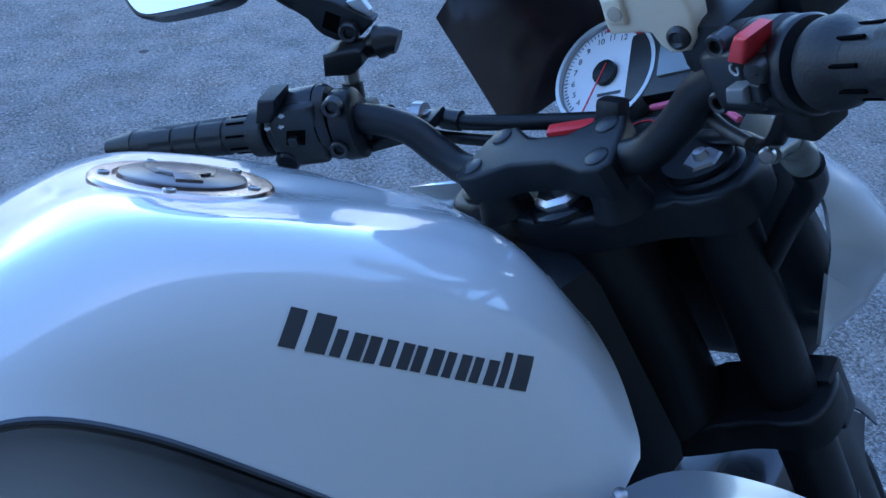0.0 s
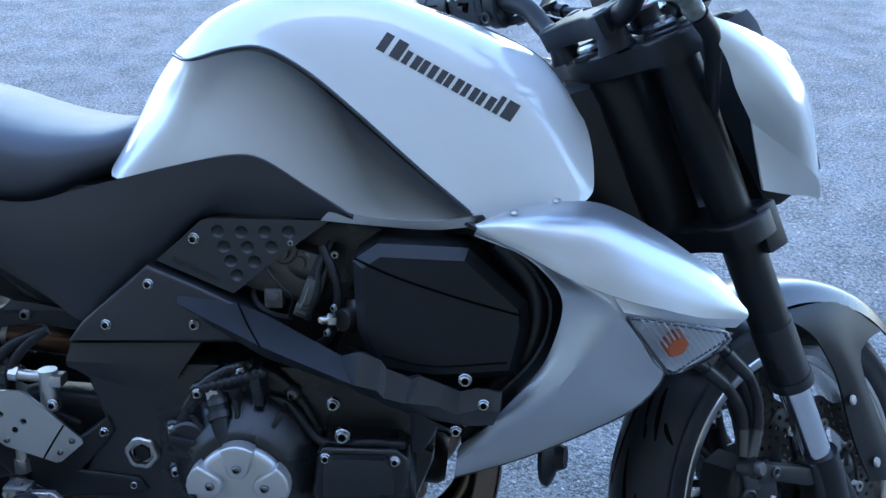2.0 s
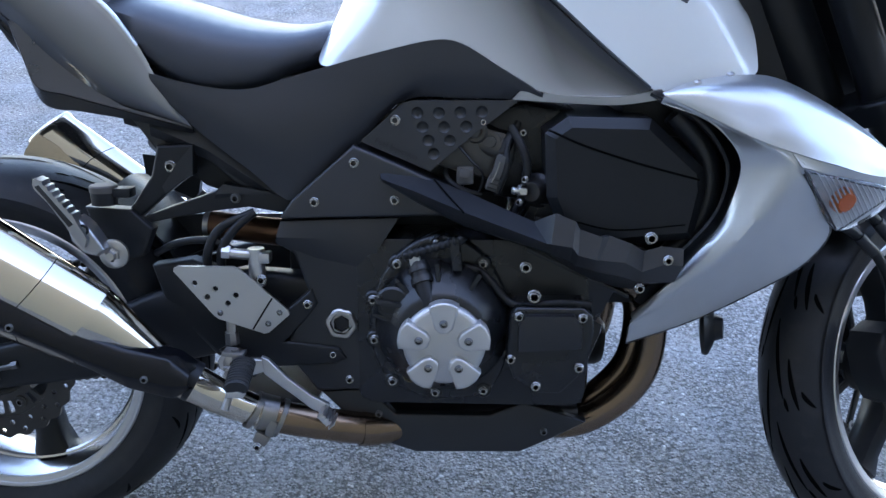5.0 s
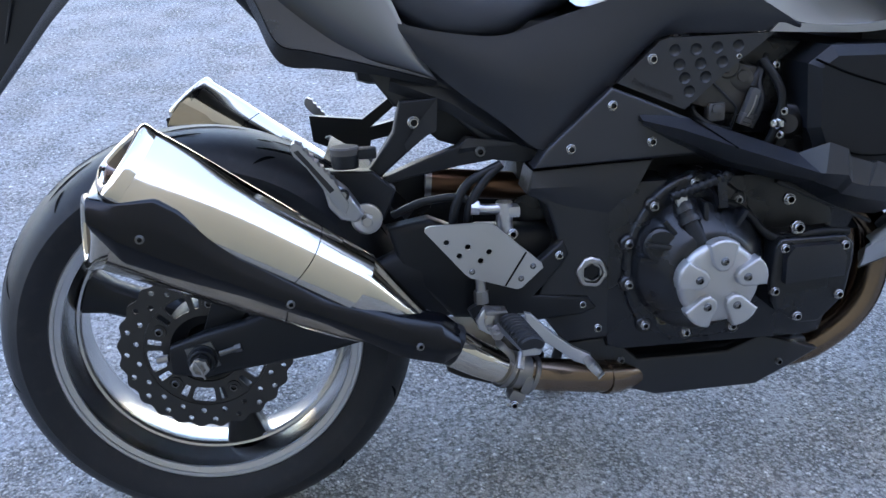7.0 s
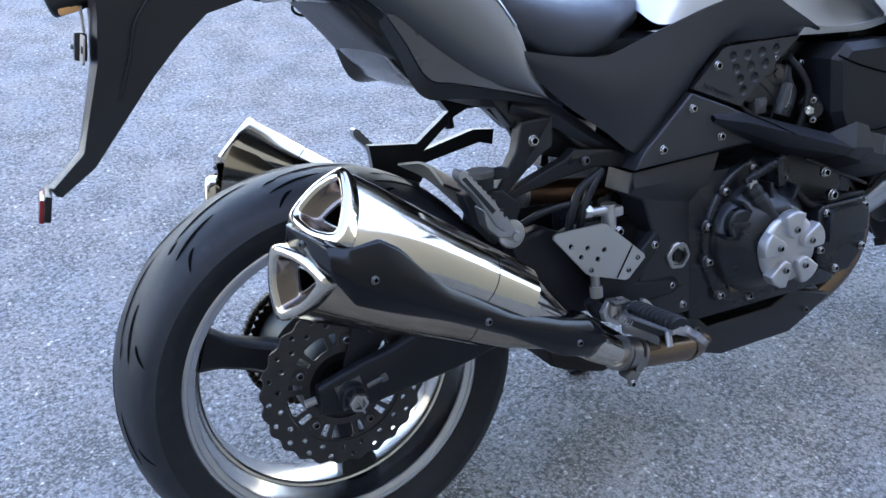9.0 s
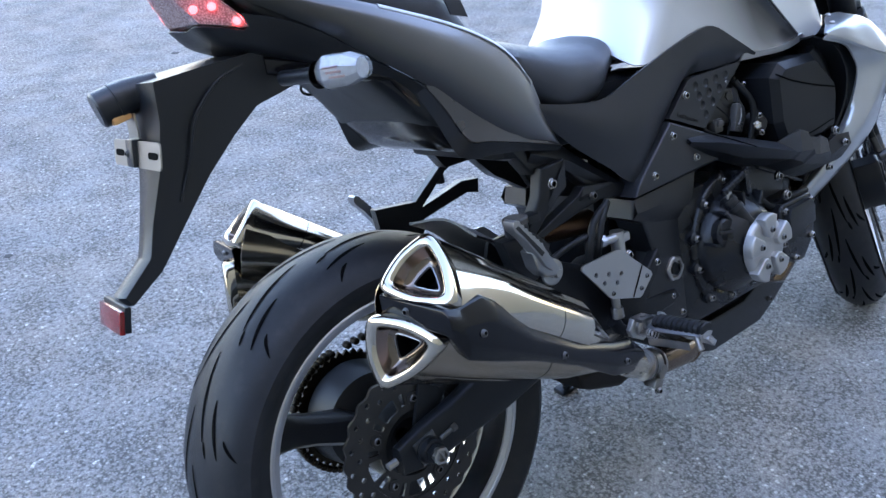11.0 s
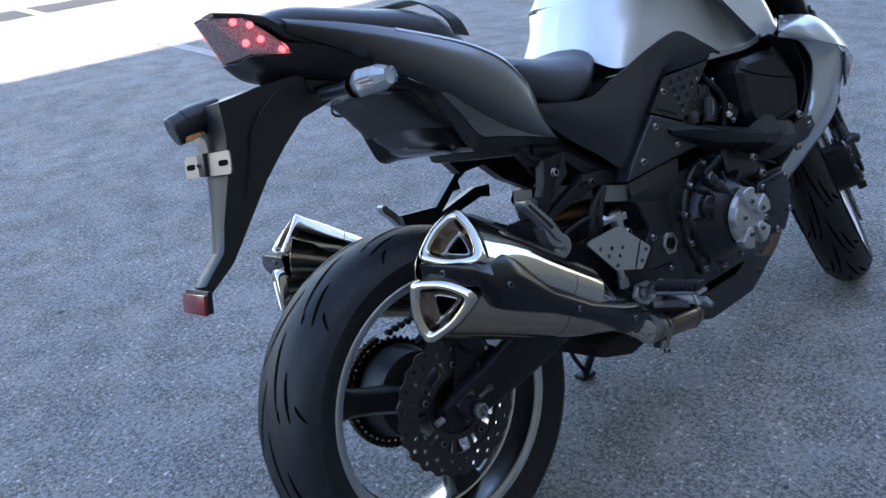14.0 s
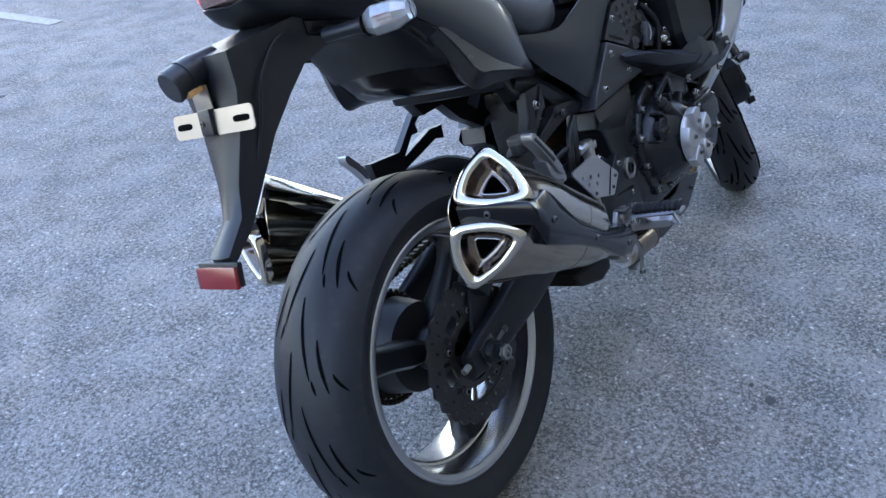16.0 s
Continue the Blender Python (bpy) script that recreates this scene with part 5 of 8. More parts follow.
# exhaust headers and collector
CLAMP = mat("dull_clamp_steel", (0.26, 0.25, 0.24), 0.38, 1.0, var=0.2, scale=40, rvar=0.06)
for k, (y, dx) in enumerate(((-0.118, 0.0), (-0.072, -0.014), (0.072, -0.045), (0.118, -0.050))):
    part("header_pipe", tube([(0.955 + dx, y, 0.17), (0.998 + dx, y, 0.12), (1.004 + dx, y, 0.060), (0.990 + dx, y, 0.004), (0.948 + dx, y * 0.97, -0.046), (0.89, y * 0.85, -0.082), (0.80, y * 0.6, -0.092)], 0.0215, 40, 18), BRONZE, bike, "heat tinted exhaust header pipe")
for s in (1, -1):
    c1 = tube([(0.66, -0.11 * s, -0.085), (0.585, -0.150 * s, -0.072), (0.52, -0.165 * s, -0.058), (0.455, -0.172 * s, -0.045)], 0.024, 24, 20)
    part("link_pipe", c1, BRONZE, bike, "heat tinted exhaust link pipe")
    part("pipe_joint", tube([(0.600, -0.142 * s, -0.075), (0.575, -0.153 * s, -0.071)], 0.0265, 4, 20), BRONZE, bike)
    c2 = tube([(0.455, -0.172 * s, -0.045), (0.42, -0.180 * s, -0.030), (0.38, -0.196 * s, -0.004), (0.335, -0.212 * s, 0.030)], 0.0215, 20, 20, 0.028)
    part("tail_pipe", c2, CHROME, bike, "polished pipe into the silencers")
    cl = part("pipe_clamp", merge(tube([(0.452, -0.1725 * s, -0.043), (0.432, -0.1775 * s, -0.035)], 0.0275, 6, 22), block((0.437, -0.190 * s, -0.068), (0.022, 0.026, 0.018), (0, 30, 0), 0.004), block((0.452, -0.195 * s, -0.052), (0.014, 0.012, 0.026), (0, 20, 0), 0.003)), CLAMP, bike, "ribbed steel exhaust clamp")
    part("clamp_ring", tube([(0.463, -0.171 * s, -0.049), (0.457, -0.172 * s, -0.046)], 0.0292, 3, 22), CLAMP, cl)
    part("clamp_ring", tube([(0.427, -0.1785 * s, -0.034), (0.421, -0.180 * s, -0.030)], 0.0285, 3, 22), CLAMP, cl)
    bolt(cl, 0.432, -0.205 * s, -0.078, k=1.0)

# ---- silencers: two stacked three-cornered cans a side under a black shield ----
def tri_ring(c, soft=0.1, n=72, p=4.0):
    """A rounded three-cornered ring through the corners c; soft runs from straight sides to an ellipse."""
    c = [Vector(q) for q in c]
    g = sum(c, Vector()) / 3
    u = c[0] - g
    v = (c[1] - c[2]) / math.sqrt(3)
    top = 2 * 2 ** (-1 / p)
    out = []
    for k in range(n):
        a = math.tau * k / n
        q = sum(max(math.cos(a - math.pi / 3 * w), 0.0) ** p for w in (1, 3, 5)) ** (-1 / p) / top
        q = q * (1 - soft) + soft * 0.86
        out.append(g + (u * math.cos(a) + v * math.sin(a)) * q * 1.02)
    return out


def can(tip, front, nose, s):
    """Rings from the mouth of the outlet forwards."""
    f = [[Vector((p[0], p[1] * s, p[2])) for p in q] for q in (tip, front, nose)]
    t0 = tri_ring(f[0], 0.32)
    g = sum(t0, Vector()) / len(t0)
    d = (f[0][1] - f[0][0]).cross(f[0][2] - f[0][0]).normalized()
    if d.x < 0:
        d = -d

    def ring(k, off, soft=0.32):
        return [g + (p - g) * k + d * off for p in tri_ring(f[0], soft)]
    fun = [ring(0.33, 0.024, 0.10), ring(0.40, 0.0235, 0.14), ring(0.47, 0.0215, 0.20), ring(0.54, 0.0170, 0.24), ring(0.60, 0.0100, 0.28), ring(0.655, 0.0032, 0.32)]
    lip = [ring(0.645, 0.0046), ring(0.68, 0.0010), ring(0.73, -0.0012), ring(0.80, -0.0018), ring(0.90, -0.0008), ring(0.965, 0.001), ring(0.99, 0.004), ring(1.0, 0.009), ring(0.995, 0.018)]
    edge = [ring(0.335, 0.0245, 0.08), ring(0.33, 0.0220, 0.08), ring(0.312, 0.0218, 0.08), ring(0.305, 0.0245, 0.08)]
    core = [ring(0.34, 0.0238, 0.08), ring(0.310, 0.027, 0.08), ring(0.30, 0.05, 0.08), ring(0.0, 0.05, 0.08)]
    fg = sum(f[1], Vector()) / 3
    body = []
    for k in range(0, 17):
        q = k / 16
        e = min(q * 2.2, 1.0)
        swell = 1.0 + 0.03 * math.sin(math.pi * min(q * 1.4, 1.0))
        cc = [(a + d * 0.018 * (1 - q)).lerp(b, q) for a, b in zip(f[0], f[1])]
        m = sum(cc, Vector()) / 3
        body.append(tri_ring([m + (x - m) * swell for x in cc], 0.32 + 0.44 * e * e * (3 - 2 * e)))
    nz = []
    for k in range(0, 9):
        q = k / 8
        cc = [a.lerp(b, q) for a, b in zip(f[1], f[2])]
        m = sum(cc, Vector()) / 3
        nz.append(tri_ring([m + (x - m) * (0.985 if k else 0.96) for x in cc], 0.78))
    return lip, fun, edge, core, body, nz


# the funnel's dark recess reflections are put into a darker steel colour
FUNNEL = mat("shaded_funnel_steel", (0.20, 0.165, 0.14), 0.16, 1.0, var=0.2, rvar=0.05, scale=40)
SHIELD = mat("gloss_black_shield", (0.0035, 0.0038, 0.0052), 0.17, 0.0, var=0.15, rvar=0.04, spec=0.30)
for s in (1, -1):
    sil = part("silencer", tube([(0.12, -0.235 * s, 0.17), (0.25, -0.222 * s, 0.085), (0.35, -0.208 * s, 0.022)], 0.03, 12, 12), MATT, bike, "twin polished silencer with three-cornered outlets")
    for nm, tip, front, nose, m in (
        ("upper_can", [(-0.007, -0.248, 0.357), (-0.077, -0.218, 0.300), (-0.046, -0.332, 0.288)], [(0.252, -0.229, 0.168), (0.195, -0.195, 0.128), (0.212, -0.282, 0.112)], [(0.335, -0.202, 0.054), (0.300, -0.190, 0.050), (0.315, -0.230, 0.046)], CHROME),
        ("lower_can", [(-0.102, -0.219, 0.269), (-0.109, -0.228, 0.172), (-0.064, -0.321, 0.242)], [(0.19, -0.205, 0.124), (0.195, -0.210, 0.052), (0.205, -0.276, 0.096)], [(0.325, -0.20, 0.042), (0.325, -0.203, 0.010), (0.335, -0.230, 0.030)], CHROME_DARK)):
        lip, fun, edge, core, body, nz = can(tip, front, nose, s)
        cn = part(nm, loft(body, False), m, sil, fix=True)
        at = 12 if s > 0 else 5
        mid_ = sum(body[at], Vector()) / len(body[at])
        run = (sum(body[at + 1], Vector()) / len(body[at]) - mid_).normalized()
        part("end_seam", loft([[mid_ + (p - mid_) * 0.99 for p in body[at]], [mid_ + (p - mid_) * 1.004 for p in body[at]], [mid_ + (p - mid_) * 1.004 + run * 0.0012 for p in body[at]], [mid_ + (p - mid_) * 0.99 + run * 0.0012 for p in body[at]]], False), GROOVE, cn, "thin dark joint round the shell")
        part("outlet_lip", loft(lip, False), CHROME, cn, "bright cast outlet rim", angle=60)
        part("outlet_funnel", loft(fun, False), FUNNEL, cn, "polished funnel, its recess shade in the colour")
        part("bore_edge", loft(edge, False), ALLOY, cn, "thin bright bore edge")
        part("outlet_core", loft(core, False), GROOVE, cn, "dark outlet bore")
        part("can_nose", loft(nz), m, cn)
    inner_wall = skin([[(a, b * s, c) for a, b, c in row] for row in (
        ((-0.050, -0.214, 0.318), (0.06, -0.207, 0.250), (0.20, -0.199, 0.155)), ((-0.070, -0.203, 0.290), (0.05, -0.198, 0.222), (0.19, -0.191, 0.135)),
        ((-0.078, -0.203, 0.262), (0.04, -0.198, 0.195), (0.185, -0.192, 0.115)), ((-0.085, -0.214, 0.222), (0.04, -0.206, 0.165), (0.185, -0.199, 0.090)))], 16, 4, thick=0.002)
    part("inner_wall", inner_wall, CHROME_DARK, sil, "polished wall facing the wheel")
    sy = lambda x: -0.330 + 0.22 * (x + 0.012)
    st = [(-0.064, 0.288, 0.276, 0.262, 0.252), (-0.036, 0.279, 0.259, 0.236, 0.208), (0.005, 0.278, 0.247, 0.210, 0.187), (0.028, 0.262, 0.232, 0.197, 0.176), (0.09, 0.199, 0.180, 0.162, 0.147), (0.185, 0.134, 0.121, 0.106, 0.094), (0.275, 0.092, 0.078, 0.055, 0.033), (0.33, 0.073, 0.055, 0.035, 0.013), (0.354, 0.050, 0.042, 0.034, 0.026)]
    rows = [[], [], [], [], [], []]
    ends = [(-0.080, -0.222, 0.291), (-0.079, -0.222, 0.284), (-0.079, -0.222, 0.272), (-0.081, -0.222, 0.262)]
    for r, e in zip((1, 2, 3, 4), ends):
        rows[r].append((e[0], e[1] * s, e[2]))
    rows[0].append((-0.05, -0.222 * s, 0.292))
    rows[5].append((-0.05, -0.222 * s, 0.258))
    for x, za, zb, zc, zd in st:
        y = sy(x)
        tuck = 0.030 if x > -0.05 else 0.012
        rows[0].append((x + 0.006, (y + 0.014 + tuck) * s, za - 0.001))
        rows[1].append((x, (y + 0.007) * s, za))
        rows[2].append((x, (y - 0.003) * s, zb))
        rows[3].append((x, (y - 0.005) * s, zc))
        rows[4].append((x, (y + 0.007) * s, zd))
        rows[5].append((x + 0.006, (y + 0.011 + tuck) * s, zd + 0.001))
    bm = skin(rows, sharp=True)
    bmesh.ops.bevel(bm, geom=[e for e in bm.edges if len(e.link_faces) == 2 and e.calc_face_angle(0) > radians(12)], offset=0.0035, segments=3, affect="EDGES", profile=0.5, clamp_overlap=True)
    bmesh.ops.solidify(bm, geom=bm.faces, thickness=0.003)
    shield = part("heat_shield", bm, SHIELD, sil, "gloss black folded heat shield", angle=30)
    for x, z in ((-0.012, 0.237), (0.144, 0.134), (0.300, 0.050)):
        bolt(shield, x, (sy(x) - 0.005) * s, z, BOLT_DARK, 0.95, (0.2, -s, 0.1))
    bolt(shield, -0.074, -0.269 * s, 0.276, BOLT_DARK, 0.95, (-0.95, -0.2 * s, 0))

# ---- wheels ----
def wheel(parent, name, m, lip_r, half, tyre_r, tyre_half, spokes, phase, label, spoke_w, disc_y):
    """m carries the wheel's own frame: axle along y, centre at the origin."""
    root = part(name, move(lathe([(-half * 0.55, 0.040), (-half * 0.9, 0.036), (-half * 0.9, 0.014), (half * 0.9, 0.014), (half * 0.9, 0.036), (half * 0.55, 0.040)], (0, 0, 0), (0, 1, 0), 32, closed=True), m), MATT, parent, label)
    b = half
    # brushed lips on both edges, polished barrel with a raised middle ring between them
    for sd in (1, -1):
        lip = [(-b, lip_r), (-b - 0.0018, lip_r - 0.0025), (-b - 0.0010, lip_r - 0.0075), (-b + 0.0006, lip_r - 0.0085), (-b + 0.0010, lip_r - 0.0095), (-b + 0.0035, lip_r - 0.0165), (-b + 0.0060, lip_r - 0.0178), (-b + 0.010, lip_r - 0.012), (-b * 0.8, lip_r - 0.006)]
        part("rim_lip", move(lathe([(y * sd, r) for y, r in lip], (0, 0, 0), (0, 1, 0), 96, closed=True), m), RIM, root, "brushed silver rim lip", angle=30)
    prof = [(-b + 0.0050, lip_r - 0.0172), (-b + 0.012, lip_r - 0.0195), (-b * 0.62, lip_r - 0.0235), (-b * 0.36, lip_r - 0.027), (-b * 0.34, lip_r - 0.0305), (-b * 0.30, lip_r - 0.0335), (0, lip_r - 0.036), (b * 0.30, lip_r - 0.0335), (b * 0.34, lip_r - 0.0305), (b * 0.36, lip_r - 0.027), (b * 0.62, lip_r - 0.0235), (b - 0.012, lip_r - 0.0195), (b - 0.0050, lip_r - 0.0172), (b * 0.6, lip_r - 0.012), (0, lip_r - 0.022), (-b * 0.6, lip_r - 0.012)]
    part("rim", move(lathe(prof, (0, 0, 0), (0, 1, 0), 96, closed=True), m), BARREL, root, "polished silver rim", angle=20)
    t, h = tyre_r, tyre_half
    tp = [(-b + 0.002, lip_r - 0.004), (-b - 0.004, lip_r + 0.006), (-h * 0.96, lip_r + 0.022), (-h, lip_r + 0.036), (-h * 0.985, t - 0.045), (-h * 0.90, t - 0.032), (-h * 0.72, t - 0.0175), (-h * 0.46, t - 0.0065), (-h * 0.22, t - 0.0015), (0, t)]
    full = tp + [(-y, r) for y, r in tp[-2::-1]]
    sm = [(q.x, q.y) for q in spline([(y, r, 0) for y, r in full], 40)]
    tyre = part("tyre", move(lathe(sm, (0, 0, 0), (0, 1, 0), 120), m), RUBBER, root, "black sport tyre with curved tread slots")

    def surf(y):
        y = max(-h * 0.97, min(h * 0.97, y))
        for (a, ra), (c, rc) in zip(sm, sm[1:]):
            if a <= y <= c and c > a:
                return ra + (rc - ra) * (y - a) / (c - a)
        return t
    # slots: long slanted cuts in rows, a short one beside each
    gv, gf = [], []
    count = 12
    for k in range(count):
        for sd in (1, -1):
            for ya, yb, a0, span, wd in ((0.08, 0.30, 0.0, 0.40, 0.0026), (0.44, 0.62, 0.22, 0.26, 0.0027), (0.70, 0.88, 0.40, 0.09, 0.0024), (0.34, 0.40, 0.44, 0.07, 0.0022)):
                base = math.tau * k / count + (math.pi / count if sd < 0 else 0) + a0 * 0.9
                pr = None
                for q in range(13):
                    u = q / 12
                    y = sd * h * (ya + (yb - ya) * u ** 1.4)
                    ang = base + span * u
                    ww = wd * 1.15 * math.sin(math.pi * min(max(u, 0.03), 0.97)) ** 0.5
                    cur = []
                    for e in (-1, 1):
                        yy = y + e * ww
                        r = surf(yy) + 0.0007
                        cur.append(len(gv))
                        gv.append((r * math.cos(ang), yy, r * math.sin(ang)))
                    if pr:
                        gf.append((pr[0], pr[1], cur[1], cur[0]))
                    pr = cur
    me = bpy.data.meshes.new("tread_slot")
    me.from_pydata([m @ Vector(p) for p in gv], [], gf)
    me.materials.append(GROOVE)
    ob = tagged(new("tread_slot", me), kind="stuff")
    ob.parent = holder(tyre)
    for k in range(spokes):
        a = phase + math.tau * k / spokes
        R = Matrix.Rotation(-a, 4, "Y")
        rows = []
        for r, w, d in ((0.030, spoke_w * 1.05, 0.034), (0.07, spoke_w * (1.5 if spokes == 3 else 0.85), 0.030), (0.12, spoke_w * (1.35 if spokes == 3 else 0.8), 0.024), (0.160, spoke_w * (1.45 if spokes == 3 else 1.0), 0.024), (lip_r - 0.034, spoke_w * (2.0 if spokes == 3 else 1.9), 0.030)):
            ring = []
            for j in range(12):
                q = math.tau * j / 12
                c, sn = math.cos(q), math.sin(q)
                ring.append((r, d * math.copysign(abs(c) ** 0.6, c), w * math.copysign(abs(sn) ** 0.6, sn)))
            rows.append(ring)
        part("spoke", move(loft(rows), m @ R), MATT, root, "black cast spoke")
    return root


rear = wheel(bike, "rear_wheel", Matrix(), 0.2277, 0.075, 0.310, 0.093, 3, radians(159), "rear wheel with black spokes and polished rim", 0.017, -0.09)


def petal_disc(m, r, inner, y, lobes, parent, holes_rings, label):
    out = [(r * (1 + 0.022 * math.cos(lobes * a)) * math.cos(a), r * (1 + 0.022 * math.cos(lobes * a)) * math.sin(a)) for a in [math.tau * k / 160 for k in range(160)]]
    hs = []
    for rr, cnt, ph, hr in holes_rings:
        for k in range(cnt):
            a = ph + math.tau * k / cnt
            hs.append((rr * math.cos(a), rr * math.sin(a), hr))
    bm = bmesh.new()
    loops = [[bm.verts.new((x, y, z)) for x, z in out], [bm.verts.new((inner * math.cos(math.tau * k / 48), y, inner * math.sin(math.tau * k / 48))) for k in range(48)]]
    for hx, hz, hr in hs:
        loops.append([bm.verts.new((hx + hr * math.cos(math.tau * k / 8), y, hz + hr * math.sin(math.tau * k / 8))) for k in range(8)])
    es = [bm.edges.new((l[i], l[(i + 1) % len(l)])) for l in loops for i in range(len(l))]
    bmesh.ops.triangle_fill(bm, edges=es, use_beauty=True)
    fr = list(bm.faces)
    res = bmesh.ops.extrude_face_region(bm, geom=fr)
    for v in res["geom"]:
        if isinstance(v, bmesh.types.BMVert):
            v.co.y = y + 0.005
    return part("brake_disc", move(bm, m), DISC, parent, label, angle=25)


holes_r = [(0.113, 20, 0.0, 0.0042), (0.099, 20, 0.157, 0.0042)]
dr = petal_disc(Matrix(), 0.123, 0.089, -0.101, 25, rear, holes_r, "petal-edged rear brake disc with drilled holes")


def pierced(r_out, r_in, y, th, cuts):
    """A flat ring with shaped openings; each cut is a closed list of (x, z)."""
    bm = bmesh.new()
    rings = [[(r * math.cos(math.tau * k / 60), r * math.sin(math.tau * k / 60)) for k in range(60)] for r in (r_out, r_in)] + cuts
    loops = [[bm.verts.new((x, y, z)) for x, z in ring] for ring in rings]
    es = [bm.edges.new((l[i], l[(i + 1) % len(l)])) for l in loops for i in range(len(l))]
    bmesh.ops.triangle_fill(bm, edges=es, use_beauty=True)
    res = bmesh.ops.extrude_face_region(bm, geom=list(bm.faces))
    for v in res["geom"]:
        if isinstance(v, bmesh.types.BMVert):
            v.co.y = y + th
    return bm


def polar_box(r0, r1, a0, a1, n=5):
    """An opening between two radii and two angles, with cut corners."""
    e, f = 0.12 * (r1 - r0), 0.10 * (a1 - a0)
    pts = [(r1, a0 + f + (a1 - a0 - 2 * f) * k / n) for k in range(n + 1)] + [(r1 - e, a1), (r0 + e, a1)]
    pts += [(r0, a1 - f - (a1 - a0 - 2 * f) * k / n) for k in range(n + 1)] + [(r0 + e, a0), (r1 - e, a0)]
    return [(r * math.cos(a), r * math.sin(a)) for r, a in pts]


cuts = []
for k in range(5):
    a = radians(153) + math.tau * k / 5
    cuts += [polar_box(0.064, 0.084, a - 0.32, a - 0.20, 2), polar_box(0.064, 0.084, a + 0.20, a + 0.32, 2), polar_box(0.062, 0.0855, a + 0.42, a + 0.84)]
carrier = part("disc_carrier", pierced(0.0886, 0.052, -0.0995, 0.004, cuts), DISC, dr, "dark pierced disc carrier", angle=25)
part("carrier_hub", lathe([(-0.050, 0.030), (-0.085, 0.034), (-0.093, 0.048), (-0.0955, 0.053), (-0.0955, 0.060), (-0.080, 0.066), (-0.050, 0.066)], (0, 0, 0), (0, 1, 0), 40, closed=True), MATT, carrier)
for k in range(5):
    a = radians(153) + math.tau * k / 5
    bolt(dr, 0.071 * math.cos(a), -0.1005, 0.071 * math.sin(a), BOLT_DARK, 1.25)
    part("bolt_washer", lathe([(0.0, 0.006), (0.0, 0.0105), (0.0022, 0.010), (0.0022, 0.006)], (0.071 * math.cos(a), -0.0995, 0.071 * math.sin(a)), (0, -1, 0), 18, closed=True), DISC, dr)

# sprocket and chain on the far side
def toothed(r, n, y, th):
    return prism([((r + (0.004 if k % 2 else -0.004)) * math.cos(math.tau * k / (2 * n)), (r + (0.004 if k % 2 else -0.004)) * math.sin(math.tau * k / (2 * n))) for k in range(2 * n)], y, y + th, 0, holes=[(0.06 * math.cos(math.tau * k / 6), 0.06 * math.sin(math.tau * k / 6), 0.018) for k in range(6)])


part("cush_hub", lathe([(0.0, 0.030), (0.0, 0.050), (0.018, 0.080), (0.076, 0.088), (0.082, 0.078), (0.082, 0.030)], (0, 0, 0), (0, 1, 0), 36, closed=True), MATT, rear, "black drum of the rear hub")
part("sprocket", toothed(0.098, 43, 0.088, 0.006), CHAIN, rear, "oily rear sprocket")
path = [(0.105 * math.cos(a), 0.105 * math.sin(a)) for a in [math.pi / 2 + 0.05 + math.pi * k / 30 for k in range(31)]]
lower_run = [(k * 0.0153, -0.105 + 0.055 * k / 36) for k in range(1, 37)]
upper_run = [(k * 0.0153, 0.105 + 0.04 * k / 36) for k in range(1, 37)]
bms = []
for (x0, z0), (x1, z1) in list(zip(path, path[1:])) + list(zip(lower_run, lower_run[1:])) + list(zip(upper_run, upper_run[1:])):
    ang = math.atan2(z1 - z0, x1 - x0)
    bms.append(block(((x0 + x1) / 2, 0.091, (z0 + z1) / 2), (0.012, 0.018, 0.011), (0, -math.degrees(ang), 0), 0.003, 1))
tagged(part("drive_chain", merge(*bms), CHAIN, bike, "brown oily drive chain"), kind="stuff")

